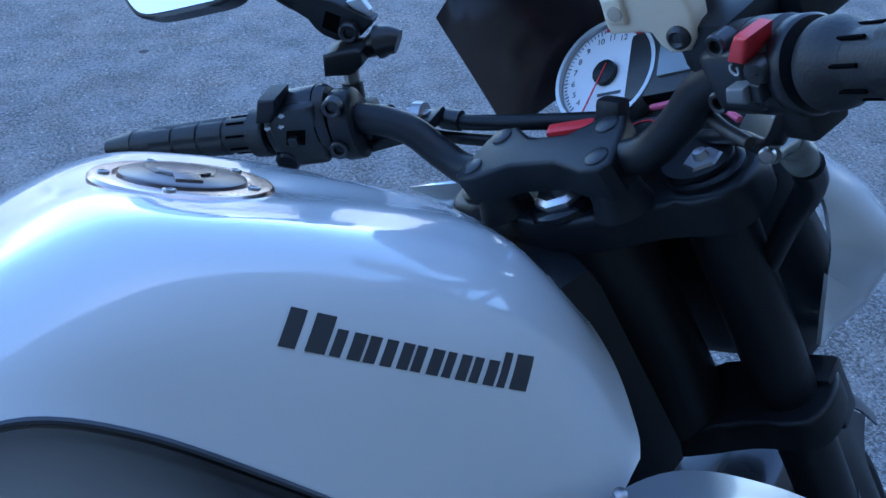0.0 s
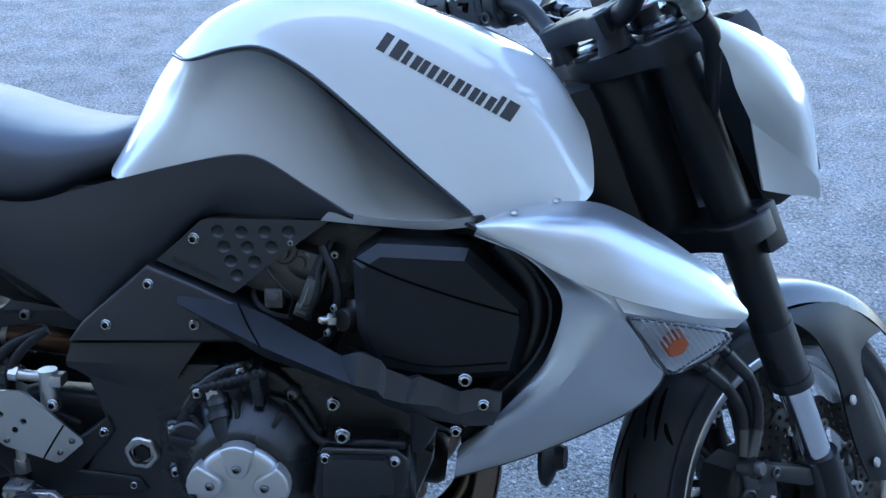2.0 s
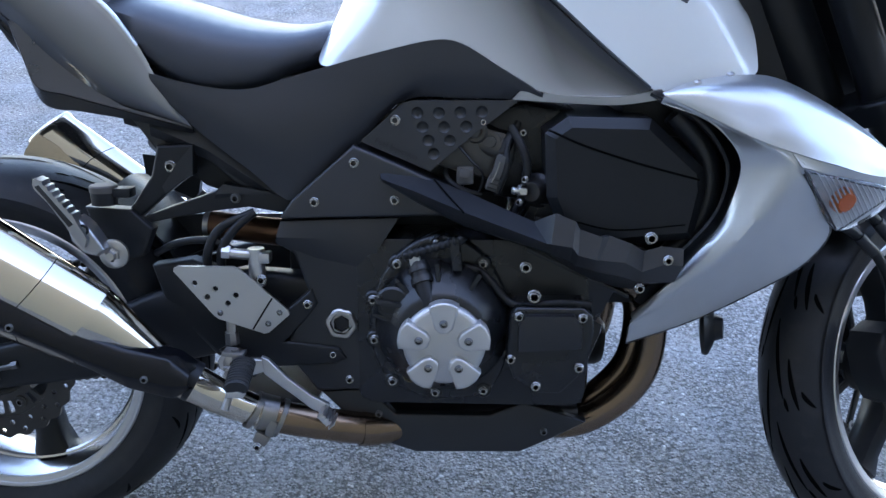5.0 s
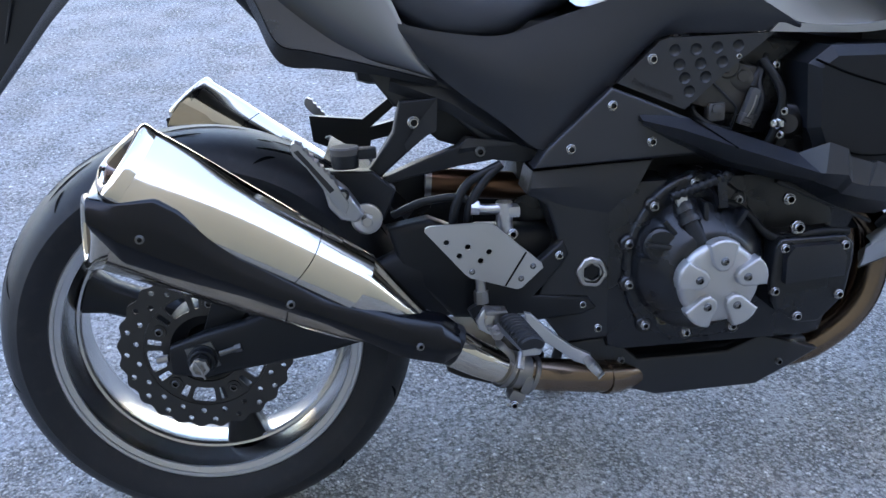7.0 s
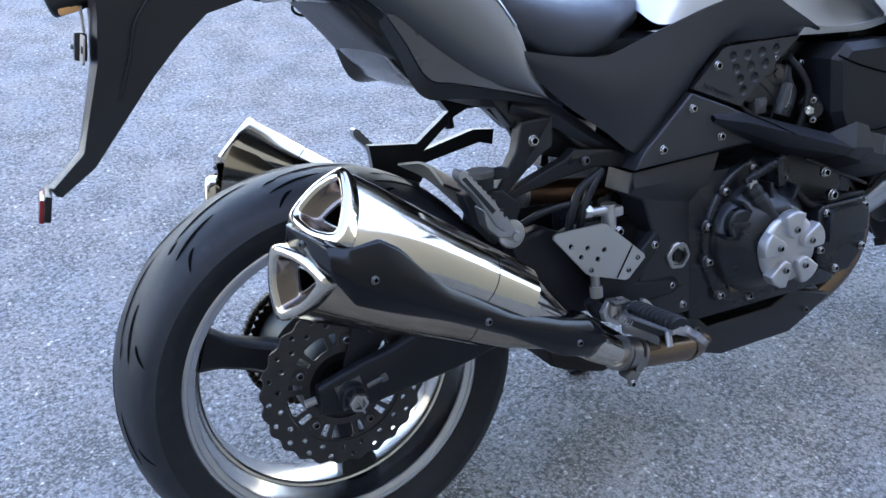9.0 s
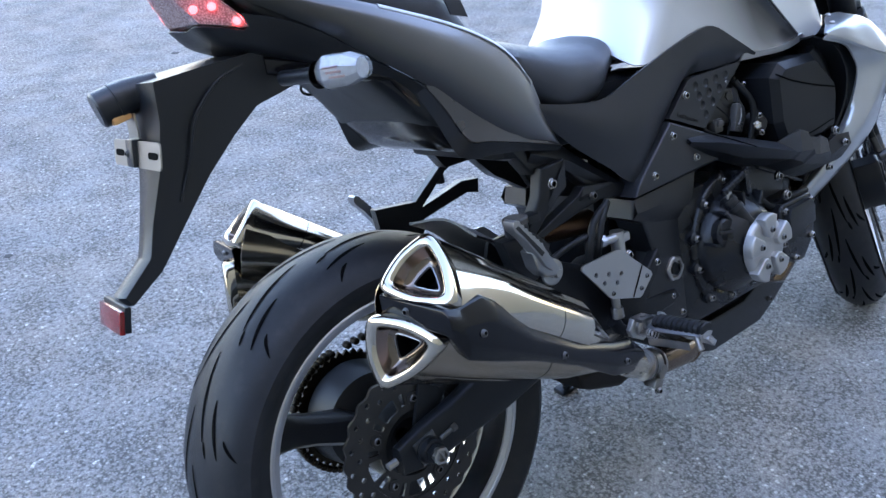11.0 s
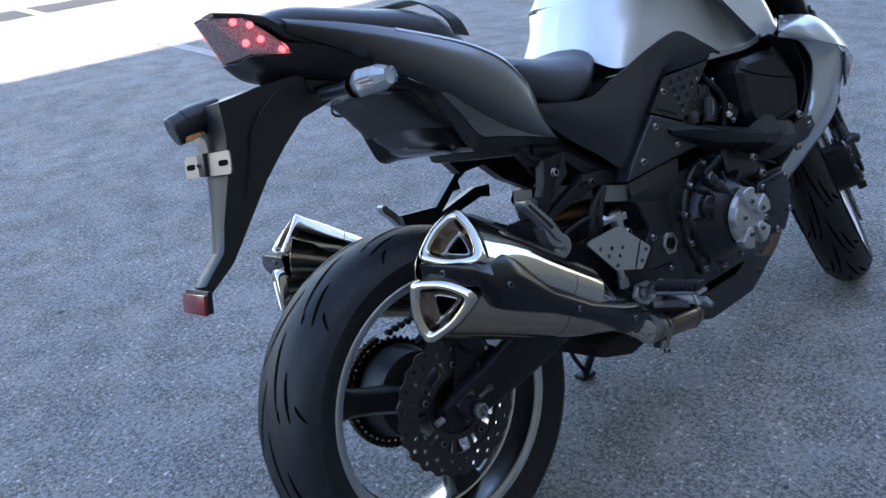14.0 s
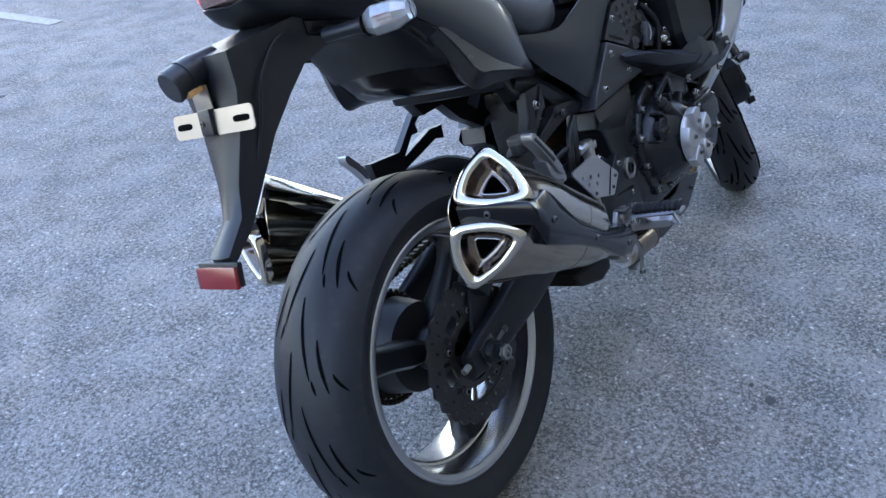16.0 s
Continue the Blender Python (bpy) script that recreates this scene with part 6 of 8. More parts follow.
# swingarm with axle, adjuster, torque bracket and caliper
for s in (1, -1):
    arm = part("swingarm", loft([[(x, -s * (y + w * math.copysign(abs(math.cos(q)) ** 0.5, math.cos(q))), z + h * math.copysign(abs(math.sin(q)) ** 0.5, math.sin(q))) for q in [math.tau * (k + 0.5) / 20 for k in range(20)]] for x, y, z, w, h in ((-0.045, 0.118, -0.004, 0.012, 0.022), (0.0, 0.118, 0.0, 0.014, 0.034), (0.06, 0.118, 0.012, 0.016, 0.036), (0.16, 0.116, 0.034, 0.018, 0.046), (0.28, 0.110, 0.072, 0.022, 0.060), (0.40, 0.10, 0.10, 0.026, 0.062), (0.55, 0.09, 0.10, 0.03, 0.05))]), MATT, bike, "black swingarm")
    plate_ = part("adjuster_plate", prism([(-0.024, 0.016), (0.014, 0.026), (0.024, -0.012), (-0.014, -0.023)], -0.135, -0.131, 0.0012) if s > 0 else flip(prism([(-0.024, 0.016), (0.014, 0.026), (0.024, -0.012), (-0.014, -0.023)], -0.135, -0.131, 0.0012)), mat("dull_steel", (0.15, 0.15, 0.148), 0.36, 0.9, var=0.25) if s > 0 else bpy.data.materials["dull_steel"], arm, "dull steel axle plate")
    nut = part("axle_nut", merge(lathe([(0.0, 0.0215), (0.004, 0.0215), (0.005, 0.020), (0.014, 0.0185), (0.016, 0.016), (0.016, 0.0)], (0, -0.134 * s, 0), (0, -s, 0), 26), lathe([(0.014, 0.0150), (0.026, 0.0150), (0.027, 0.0135), (0.027, 0.0)], (0, -0.134 * s, 0), (0, -s, 0), 6)), MATT, arm, "black axle washer and nut")
    part("castle_ring", lathe([(0.026, 0.0128), (0.034, 0.0128), (0.035, 0.0115), (0.035, 0.0085), (0.029, 0.008), (0.029, 0.0)], (0, -0.134 * s, 0), (0, -s, 0), 36, wave=lambda a: 1 + 0.05 * math.copysign(1, math.sin(6 * a))), STEEL, nut, "castellated steel nut end")
    part("split_pin", tube([(-0.006, -0.168 * s, 0.013), (0.001, -0.169 * s, 0.0), (0.006, -0.168 * s, -0.016)], 0.0016, 8, 8), STEEL, nut)
    part("adjuster_bolt", tube([(-0.05, -0.122 * s, 0.0), (-0.066, -0.122 * s, -0.002)], 0.006, 4, 8), STEEL, arm)
    part("adjuster_stud", merge(tube([(0.024, -0.134 * s, 0.006), (0.052, -0.134 * s, 0.013)], 0.004, 4, 10), tube([(0.046, -0.134 * s, 0.0115), (0.055, -0.134 * s, 0.0138)], 0.0065, 3, 6)), bpy.data.materials["dull_steel"], arm)
part("rear_caliper", merge(block((0.060, -0.110, 0.120), (0.080, 0.040, 0.052), (0, -40, 0), 0.01), prism([(0.0, 0.03), (0.03, 0.11), (0.06, 0.125), (0.09, 0.105), (0.06, 0.05), (0.03, 0.02)], -0.108, -0.102, 0.002)), MATT, bike, "black rear brake caliper")
part("hugger", skin([[(0.19, -0.09, 0.268), (0.24, -0.09, 0.235), (0.30, -0.09, 0.17)], [(0.20, 0, 0.282), (0.25, 0, 0.245), (0.32, 0, 0.17)], [(0.19, 0.09, 0.268), (0.24, 0.09, 0.235), (0.30, 0.09, 0.17)]], 16, 6, thick=0.004), MATT, bike)

# rear damper
sh = part("rear_damper", tube([(0.335, -0.055, 0.218), (0.41, -0.06, 0.210), (0.49, -0.06, 0.202)], 0.021, 10, 20), SPRING, bike, "copper brown damper body")
part("damper_end", tube([(0.333, -0.055, 0.2183), (0.341, -0.0553, 0.2175)], 0.0222, 2, 20), STEEL, sh)

# ---- front end ----
STF = STM @ Matrix.Translation((0.010, 0.038, 0)) @ Matrix.Rotation(radians(8.7), 4, "Z")


def sf(f, l, s):
    """A point of the fork and wheel; it blends into the bars' own axes towards the top."""
    k = min(max((1.03 - s) / 0.67, 0), 1)
    return sp(f, l, s).lerp(STF @ Vector((f, l, s)), k)


front = wheel(bike, "front_wheel", STF @ Matrix.Translation((0.020, 0, 0.293)), 0.2277, 0.052, 0.298, 0.060, 3, radians(206), "front wheel with black spokes and polished rim", 0.015, -0.07)
FM = STF @ Matrix.Translation((0.020, 0, 0.293))
holes_f = [(0.142, 40, 0.0, 0.0040), (0.131, 40, 0.08, 0.0040), (0.120, 40, 0.0, 0.0040)]
for y in (-0.074, 0.069):
    df = petal_disc(FM, 0.150, 0.112, y, 20, front, holes_f, "petal-edged front brake disc with drilled holes")
    for k in range(10):
        a = math.tau * k / 10 + 0.2
        mm = FM @ Matrix.Rotation(-a, 4, "Y")
        part("disc_arm", move(block((0.080, y + 0.003, 0), (0.068, 0.006, 0.012), (0, 8, 0), 0.002), mm), MATT, df)
        part("disc_button", move(lathe([(-0.002, 0.004), (-0.002, 0.0085), (0.008, 0.0085), (0.008, 0.004)], (0.113, y, 0), (0, 1, 0), 14, closed=True), mm), STEEL, df)
    part("disc_hub", move(lathe([(y, 0.035), (y, 0.052), (y + 0.006, 0.052), (y + 0.006, 0.035)], (0, 0, 0), (0, 1, 0), 30, closed=True), FM), MATT, df)

SOCKET_DARK = mat("dark_bolt_steel", (0.09, 0.09, 0.092), 0.38, 0.9, var=0.2)
for l in (-0.108, 0.108):
    sgn = -1 if l < 0 else 1
    leg = part("fork_leg", tube([sf(0.028, l, 0.500), sf(0.026, l, 0.75), sf(0.024, l, 1.030)], 0.0275, 16, 24), MATT, bike, "black upside-down fork leg")
    part("fork_guard", tube([sf(0.030, l, 0.505), sf(0.028, l, 0.60)], 0.0288, 6, 24), BLACK, leg)
    part("guard_lip", tube([sf(0.0305, l, 0.500), sf(0.030, l, 0.515)], 0.0308, 3, 24), BLACK, leg)
    part("stanchion", tube([sf(0.031, l, 0.36), sf(0.029, l, 0.51)], 0.0215, 6, 24), mat("bright_stanchion", (0.72, 0.73, 0.75), 0.16, 1.0, var=0.03) if sgn < 0 else bpy.data.materials["bright_stanchion"], leg, "bright steel slider tube")
    foot = part("fork_foot", merge(tube([sf(0.033, l, 0.378), sf(0.032, l, 0.345), sf(0.026, l, 0.30)], 0.0275, 12, 20), move(prism([(0.000, 0.378), (0.050, 0.372), (0.060, 0.333), (0.068, 0.275), (0.060, 0.250), (0.038, 0.242), (0.000, 0.262), (-0.006, 0.290), (-0.004, 0.340)], l - 0.016, l + 0.016, 0.008, 3), STF), move(prism([(-0.085, 0.438), (-0.058, 0.419), (0.004, 0.372), (0.004, 0.345), (-0.012, 0.352), (-0.062, 0.393), (-0.095, 0.410)], l - 0.012, l + 0.010, 0.004, 2), STF), move(prism([(-0.132, 0.335), (-0.076, 0.302), (-0.002, 0.272), (0.006, 0.252), (-0.070, 0.283), (-0.138, 0.318)], l - 0.014, l + 0.008, 0.004, 2), STF), move(lathe([(-0.02, 0.030), (0.018, 0.030), (0.022, 0.026), (0.022, 0.018), (-0.02, 0.018)], (0.020, l, 0.293), (0, sgn, 0), 26, closed=True), STF)), MATT, leg, "black cast fork foot")
    part("axle_end", move(lathe([(0.0, 0.017), (0.012, 0.017), (0.014, 0.014), (0.010, 0.011), (0.010, 0)], (0.020, l + sgn * 0.010, 0.293), (0, sgn, 0), 22), STF), STEEL, foot)
    nut = part("fork_cap", move(merge(lathe([(0.004, 0.0), (0.004, 0.0155), (0.015, 0.0155), (0.017, 0.0135), (0.017, 0.0)], (0.020, l * 1.06, 1.014), (0, 0, 1), 6), lathe([(0.015, 0.006), (0.023, 0.005), (0.024, 0)], (0.020, l * 1.06, 1.014), (0, 0, 1), 12)), STM), ALLOY, leg, "hexagonal alloy fork cap")
    part("cap_ring", move(lathe([(0, 0.030), (0.006, 0.030), (0.008, 0.027), (0.008, 0.022), (0.005, 0.018), (0.005, 0.0)], (0.022, l * 1.05, 1.0155), (0, 0, 1), 28), STM), MATT, leg)
    # caliper
    FP = STF @ Matrix.Diagonal((1, -sgn, 1, 1)) @ Matrix.Translation((0.032, 0.034, -0.024))
    c = part("front_caliper", move(prism([(-0.150, 0.470), (-0.118, 0.470), (-0.080, 0.432), (-0.093, 0.395), (-0.128, 0.350), (-0.150, 0.343), (-0.172, 0.365), (-0.178, 0.410), (-0.170, 0.450)], -0.148, -0.088, 0.010, 3), FP), MATT, bike, "black four-piston front brake caliper")
    part("bridge", move(prism([(-0.146, 0.462), (-0.120, 0.462), (-0.112, 0.440), (-0.128, 0.425), (-0.150, 0.440)], -0.153, -0.140, 0.004, 3), FP), BLACK, c)
    for fx, fz in ((-0.150, 0.425), (-0.155, 0.385)):
        part("piston_cap", move(lathe([(0.0, 0.016), (0.005, 0.0155), (0.007, 0.012), (0.004, 0.009), (0.004, 0)], (fx, -0.147, fz), (0, -1, 0), 22), FP), MATT, c)
    for k in range(3):
        part("fin", move(block((-0.119 + 0.010 * k, -0.149, 0.449 - 0.009 * k), (0.004, 0.006, 0.026), (0, -38, 0), 0.001), FP), BLACK, c)
    if sgn < 0:
        part("maker_mark", move(block((-0.1195, -0.1492, 0.3875), (0.0085, 0.002, 0.038), (0, 44, 0), 0.0), FP), PALE_INK, c)
    for fx, fz in ((-0.093, 0.432), (-0.130, 0.356)):
        part("caliper_bolt", move(lathe([(0, 0), (0, 0.008), (0.010, 0.008), (0.011, 0.006), (0.008, 0.004), (0.008, 0)], (fx, -0.146, fz), (0, -1, 0), 16), FP), SOCKET_DARK, c)
for pts in (((-0.175, -0.105, 0.672), (-0.131, -0.115, 0.628), (-0.1076, -0.115, 0.600), (-0.0879, -0.115, 0.564), (-0.0774, -0.115, 0.523), (-0.0847, -0.116, 0.491), (-0.104, -0.120, 0.462)),
            ((-0.120, -0.112, 0.690), (-0.0948, -0.122, 0.642), (-0.075, -0.125, 0.6065), (-0.0538, -0.125, 0.560), (-0.0537, -0.125, 0.519), (-0.0707, -0.125, 0.4836), (-0.098, -0.126, 0.458))):
    hose = part("brake_hose", tube([STF @ Vector(p) for p in pts], 0.0076, 40, 12), MATT, bike, "black front brake hose")
    part("hose_clip", tube([STF @ Vector(p) for p in pts[2:4]], 0.0092, 4, 12), BLACK, hose)
    part("hose_end", tube([STF @ Vector(p) for p in pts[5:7]], 0.0086, 4, 12), SOCKET_DARK, hose)
part("hose_banjo", move(merge(lathe([(0.0, 0.011), (0.030, 0.011), (0.034, 0.008), (0.034, 0)], (-0.112, -0.118, 0.452), (0.2, -1, 0), 16), lathe([(0.020, 0.015), (0.027, 0.015)], (-0.112, -0.118, 0.452), (0.2, -1, 0), 16)), STF), SOCKET_DARK, bike, "dark banjo bolt")

# triple clamps
def slab(outline, s0, s1, bev):
    bm = prism(outline, -s1, -s0, bev, 3, smooth_n=64)
    return move(bm, STM @ Matrix.Rotation(radians(-90), 4, "X"))


top_o = [(-0.035, -0.04), (-0.02, -0.085), (-0.010, -0.142), (0.03, -0.152), (0.062, -0.135), (0.058, -0.08), (0.045, 0.0), (0.058, 0.08), (0.062, 0.135), (0.03, 0.152), (-0.010, 0.142), (-0.02, 0.085), (-0.035, 0.04), (-0.042, 0.0)]
YM = STM @ Matrix.Translation((0.004, 0.016, 0)) @ Matrix.Rotation(radians(3.7), 4, "Z") @ STM.inverted()
triple = part("top_yoke", slab([(a, b) for a, b in top_o], 0.985, 1.018, 0.006), MATT, bike, "black top fork yoke")
part("bottom_yoke", move(slab([(a * 1.05, b) for a, b in top_o], 0.732, 0.765, 0.006), YM), MATT, bike, "black lower fork yoke")
for l in (-0.125, 0.125):
    part("yoke_clamp", move(merge(block((0.050, l, 0.738), (0.034, 0.042, 0.064), (0, 0, 0), 0.005), block((0.060, l * 1.01, 0.740), (0.018, 0.020, 0.048), (0, 0, 0), 0.003)), YM @ STM), BLACK, bike)
stem = part("steering_head", move(lathe([(0.728, 0.034), (0.75, 0.036), (0.77, 0.045), (0.97, 0.045), (0.985, 0.04)], (0, 0, 0), (0, 0, 1), 28, closed=False), STM), MATT, bike, "black steering head")
part("stem_ring", move(lathe([(1.018, 0.033), (1.023, 0.032), (1.026, 0.028), (1.026, 0.020)], (-0.012, 0, 0), (0, 0, 1), 28), STM), GLOSS, triple)
part("stem_nut", move(merge(lathe([(1.020, 0.024), (1.030, 0.024), (1.034, 0.020), (1.030, 0.012), (1.022, 0.010), (1.022, 0)], (-0.012, 0, 0), (0, 0, 1), 8)), STM), ALLOY, triple, "eight-sided alloy stem nut")
part("frame_head", merge(block((1.13, 0, 0.46), (0.09, 0.15, 0.24), (0, -24, 0), 0.03), block((1.02, 0, 0.40), (0.16, 0.26, 0.08), (0, 10, 0), 0.02)), MATT, bike, "black frame head")

# bar clamp block with four capped bolts
ch = [(-0.036, -0.082), (0.006, -0.073), (0.020, -0.068), (0.022, -0.046), (0.004, -0.020), (0.004, 0.020), (0.022, 0.046), (0.020, 0.068), (0.006, 0.073), (-0.036, 0.082), (-0.043, 0.074), (-0.043, 0.056), (-0.030, 0.024), (-0.030, -0.024), (-0.043, -0.056), (-0.043, -0.074)]
TC = STM @ Matrix.Translation((-0.010, 0, 1.072)) @ Matrix.Rotation(radians(-7), 4, "Y") @ Matrix.Translation((0.010, 0, -1.094))
clampb = part("bar_clamp", move(prism(ch, -1.094, -1.064, 0.004, 3), TC @ Matrix.Rotation(radians(-90), 4, "X")), MATT, bike, "black handlebar clamp with four capped bolts")
for y in (-0.062, 0.062):
    for x, k in ((-0.028, 1.06), (0.009, 0.9)):
        part("bolt_cap", move(lathe([(0, 0.0098), (0.0012, 0.0092), (0.0022, 0.007), (0.0025, 0)], (x, y * k, 1.094), (0, 0, 1), 20), TC), BLACK, clampb)
    part("riser", move(lathe([(1.018, 0.025), (1.03, 0.021), (1.056, 0.018), (1.056, 0)], (-0.020, y, 0), (0, 0, 1), 22), STM), MATT, clampb)

# handlebar, grips, switches
SFACE = STM @ Matrix(((0, 1, 0, 0), (1, 0, 0, 0), (0, 0, 1, 0), (0, 0, 0, 1)))


def splate(outline, f0, f1, bevel=0.003, seg=3, smooth_n=0):
    """A piece of the steered front end with its outline in (left, up), from f0 towards the rider to f1."""
    return move(prism(outline, f0, f1, bevel, seg, smooth_n), SFACE)


def bar_frame(p0, p1):
    """Along the bar outwards, away from the rider, and up."""
    a = (sp(*p1) - sp(*p0)).normalized()
    z = (AXIS - a * AXIS.dot(a)).normalized()
    y = z.cross(a)
    y = -y if y.dot(FWD) < 0 else y
    o = sp(*p0)
    return Matrix(((a.x, y.x, z.x, o.x), (a.y, y.y, z.y, o.y), (a.z, y.z, z.z, o.z), (0, 0, 0, 1)))


FL = bar_frame((-0.020, 0.20, 1.130), (-0.055, 0.275, 1.150))
FR = bar_frame((-0.032, -0.205, 1.125), (-0.068, -0.285, 1.138))


def barrel(prof, m, sy, sz, dv=0.0):
    """An oval housing about the bar."""
    return move(lathe(prof, (0, 0, 0), (1, 0, 0), 40), m @ Matrix.Translation((0, 0, dv)) @ Matrix.Diagonal((1, sy, sz, 1)))


GRIP = mat("black_grip_rubber", (0.0115, 0.012, 0.014), 0.5, 0.0, var=0.2, bump=0.4, bscale=500)
bar = part("handlebar", tube([sp(-0.068, -0.285, 1.138), sp(-0.050, -0.245, 1.1315), sp(-0.032, -0.205, 1.125), sp(-0.018, -0.165, 1.108), sp(-0.012, -0.125, 1.076), sp(-0.012, -0.085, 1.057), sp(-0.012, 0, 1.054), sp(-0.012, 0.085, 1.055), sp(-0.008, 0.115, 1.070), sp(-0.006, 0.15, 1.105), sp(-0.020, 0.20, 1.130), sp(-0.055, 0.275, 1.150), sp(-0.10, 0.37, 1.180)], 0.0142, 90, 20), MATT, bike, "black tubular handlebar")
for sgn in (1, -1):
    a, b = (sp(-0.060, 0.283, 1.150), sp(-0.120, 0.405, 1.188)) if sgn > 0 else (sp(-0.0635, -0.275, 1.1365), sp(-0.122, -0.405, 1.1575))
    d = (b - a).normalized()
    grip = part("grip", tube([a, b], 0.0172 if sgn > 0 else 0.0178, 10, 28, 0.0158), GRIP, bar, "ribbed black rubber grip")
    # raised pads with a wavy edge, a plain neck with short slots
    for k in range(3):
        r0, r1 = (0.0182, 0.0172) if sgn > 0 else (0.0188, 0.0176)
        rr = r0 + (r1 - r0) * k / 2
        part("grip_pad", lathe([(0.0, rr - 0.002), (0.0010, rr), (0.0262, rr - 0.0004), (0.0275, rr - 0.0024)], a + d * (0.034 + 0.0290 * k), d, 60, wave=lambda q: 1.0 + (0.018 if math.sin(5 * q) > -0.6 else -0.045)), GRIP, grip)
    for k in range(8):
        q = math.tau * k / 8
        o = d.orthogonal().normalized()
        w = d.cross(o)
        rr = (0.0174 if sgn > 0 else 0.0180)
        side = (o * math.cos(q) + w * math.sin(q)) * rr
        part("grip_slot", tube([a + d * 0.010 + side, a + d * 0.029 + side], 0.0013, 2, 6), GROOVE, grip)
    part("bar_end", tube([b, b + d * 0.012, b + d * 0.034], 0.0165, 8, 20, 0.0105), MATT, grip)
    if sgn > 0:
        part("grip_collar", lathe([(-0.012, 0.016), (-0.012, 0.0225), (-0.010, 0.0240), (0.004, 0.0235), (0.007, 0.0185)], a, d, 32), GRIP, grip)
    else:
        part("grip_flange", lathe([(-0.010, 0.014), (-0.010, 0.0228), (-0.008, 0.0244), (-0.004, 0.0247), (0.004, 0.0232), (0.010, 0.0200), (0.014, 0.0182), (0.016, 0.0177)], a, d, 40), GRIP, grip, "wide rubber flange of the twist grip")

# left switch block: rounded body with a seam, dip switch, indicator slide, horn button
swl = part("left_switch", merge(
    barrel([(0.012, 0.3), (0.012, 0.90), (0.016, 0.99), (0.030, 1.0), (0.060, 0.97), (0.072, 0.88), (0.076, 0.80), (0.077, 0.4)], FL, 0.027, 0.0365),
    move(block((0.044, -0.006, -0.001), (0.052, 0.042, 0.062), (0, 0, 0), 0.008, 3), FL)), BLACK, bar, "black left switch block")
part("switch_seam", barrel([(0.0215, 0.5), (0.0215, 1.008), (0.0228, 1.008), (0.0228, 0.5)], FL, 0.027, 0.0365), GROOVE, swl)
part("dip_switch", move(prism([(0.0643, 0.0437), (0.0471, 0.0423), (0.0501, 0.0318), (0.0602, 0.0204), (0.0751, 0.0224)], -0.0345, 0.0, 0.003, 3), FL), MATT, swl, "black dip switch rocker")
part("slide_recess", move(prism([(0.0508, 0.0078), (0.0317, 0.0064), (0.0374, -0.0084), (0.0563, -0.006)], -0.0283, -0.02, 0.0006), FL), GROOVE, swl)
part("slide_knob", move(block((0.0445, -0.029, -0.001), (0.010, 0.012, 0.008), (0, 0, 0), 0.002), FL), BLACK, swl)
part("horn_button", move(lathe([(0.0, 0.0125), (0.010, 0.0120), (0.012, 0.0095), (0.012, 0)], (0.0633, -0.016, -0.0225), (0, -1, -0.3), 24), FL), GLOSS, swl, "round black horn button")
for u, v in ((0.0690, 0.0130), (0.0545, 0.0130), (0.0500, 0.0235)):
    part("icon_arrow", move(prism([(u + 0.0032, v), (u, v + 0.0026), (u, v + 0.0011), (u - 0.0030, v + 0.0011), (u - 0.0030, v - 0.0011), (u, v - 0.0011), (u, v - 0.0026)], -0.0284, -0.026, 0), FL), PALE_INK, swl)
perch = part("lever_perch", merge(
    barrel([(-0.013, 0.4), (-0.013, 0.86), (-0.010, 0.98), (0.006, 1.0), (0.010, 0.94), (0.010, 0.4)], FL, 0.026, 0.0355, -0.006),
    move(block((-0.004, 0.020, -0.012), (0.030, 0.040, 0.030), (0, 0, 0), 0.006), FL),
    move(block((-0.030, 0.012, -0.032), (0.080, 0.020, 0.012), (0, 8, 0), 0.004), FL)), MATT, bar, "black clutch lever perch")
SOCKET = mat("dark_socket_steel", (0.055, 0.056, 0.06), 0.35, 0.7)
for u, v in ((-0.0005, 0.0235), (0.0060, -0.0185)):
    part("clamp_bolt", move(lathe([(0.0, 0.0092), (0.010, 0.0090), (0.011, 0.0075), (0.010, 0.0050), (0.006, 0.0046), (0.006, 0)], (u, -0.018, v), (0, -1, 0), 20), FL), SOCKET, perch, "dark socket head bolt")
lever = part("clutch_lever", tube([sp(0.030, 0.205, 1.104), sp(0.030, 0.25, 1.106), sp(0.005, 0.32, 1.120), sp(-0.04, 0.41, 1.150)], 0.0075, 24, 12), MATT, bar, "black clutch lever")
part("lever_blade", merge(block((0, 0, 0), (0.030, 0.075, 0.010), (0, 0, 0), 0.004, m=STM @ pose(0.020, 0.175, 1.090, -4, 0, 10))), MATT, lever)
adj = part("cable_adjuster", merge(tube([sp(0.028, 0.182, 1.098), sp(0.036, 0.150, 1.086)], 0.008, 4, 14), tube([sp(0.0295, 0.174, 1.0965), sp(0.032, 0.164, 1.093)], 0.0135, 3, 18)), STEEL, bar, "knurled steel cable adjuster")
part("cable_boot", tube([sp(0.036, 0.150, 1.086), sp(0.042, 0.12, 1.074), sp(0.056, 0.06, 1.058), sp(0.075, -0.01, 1.04)], 0.0075, 24, 12), MATT, adj)
part("boot_collar", tube([sp(0.037, 0.147, 1.085), sp(0.040, 0.130, 1.078)], 0.0100, 4, 14), BLACK, adj)
part("cable", tube([sp(0.024, 0.18, 1.085), sp(0.032, 0.15, 1.068), sp(0.045, 0.08, 1.045), sp(0.06, 0.0, 1.02)], 0.006, 24, 10), MATT, bar)

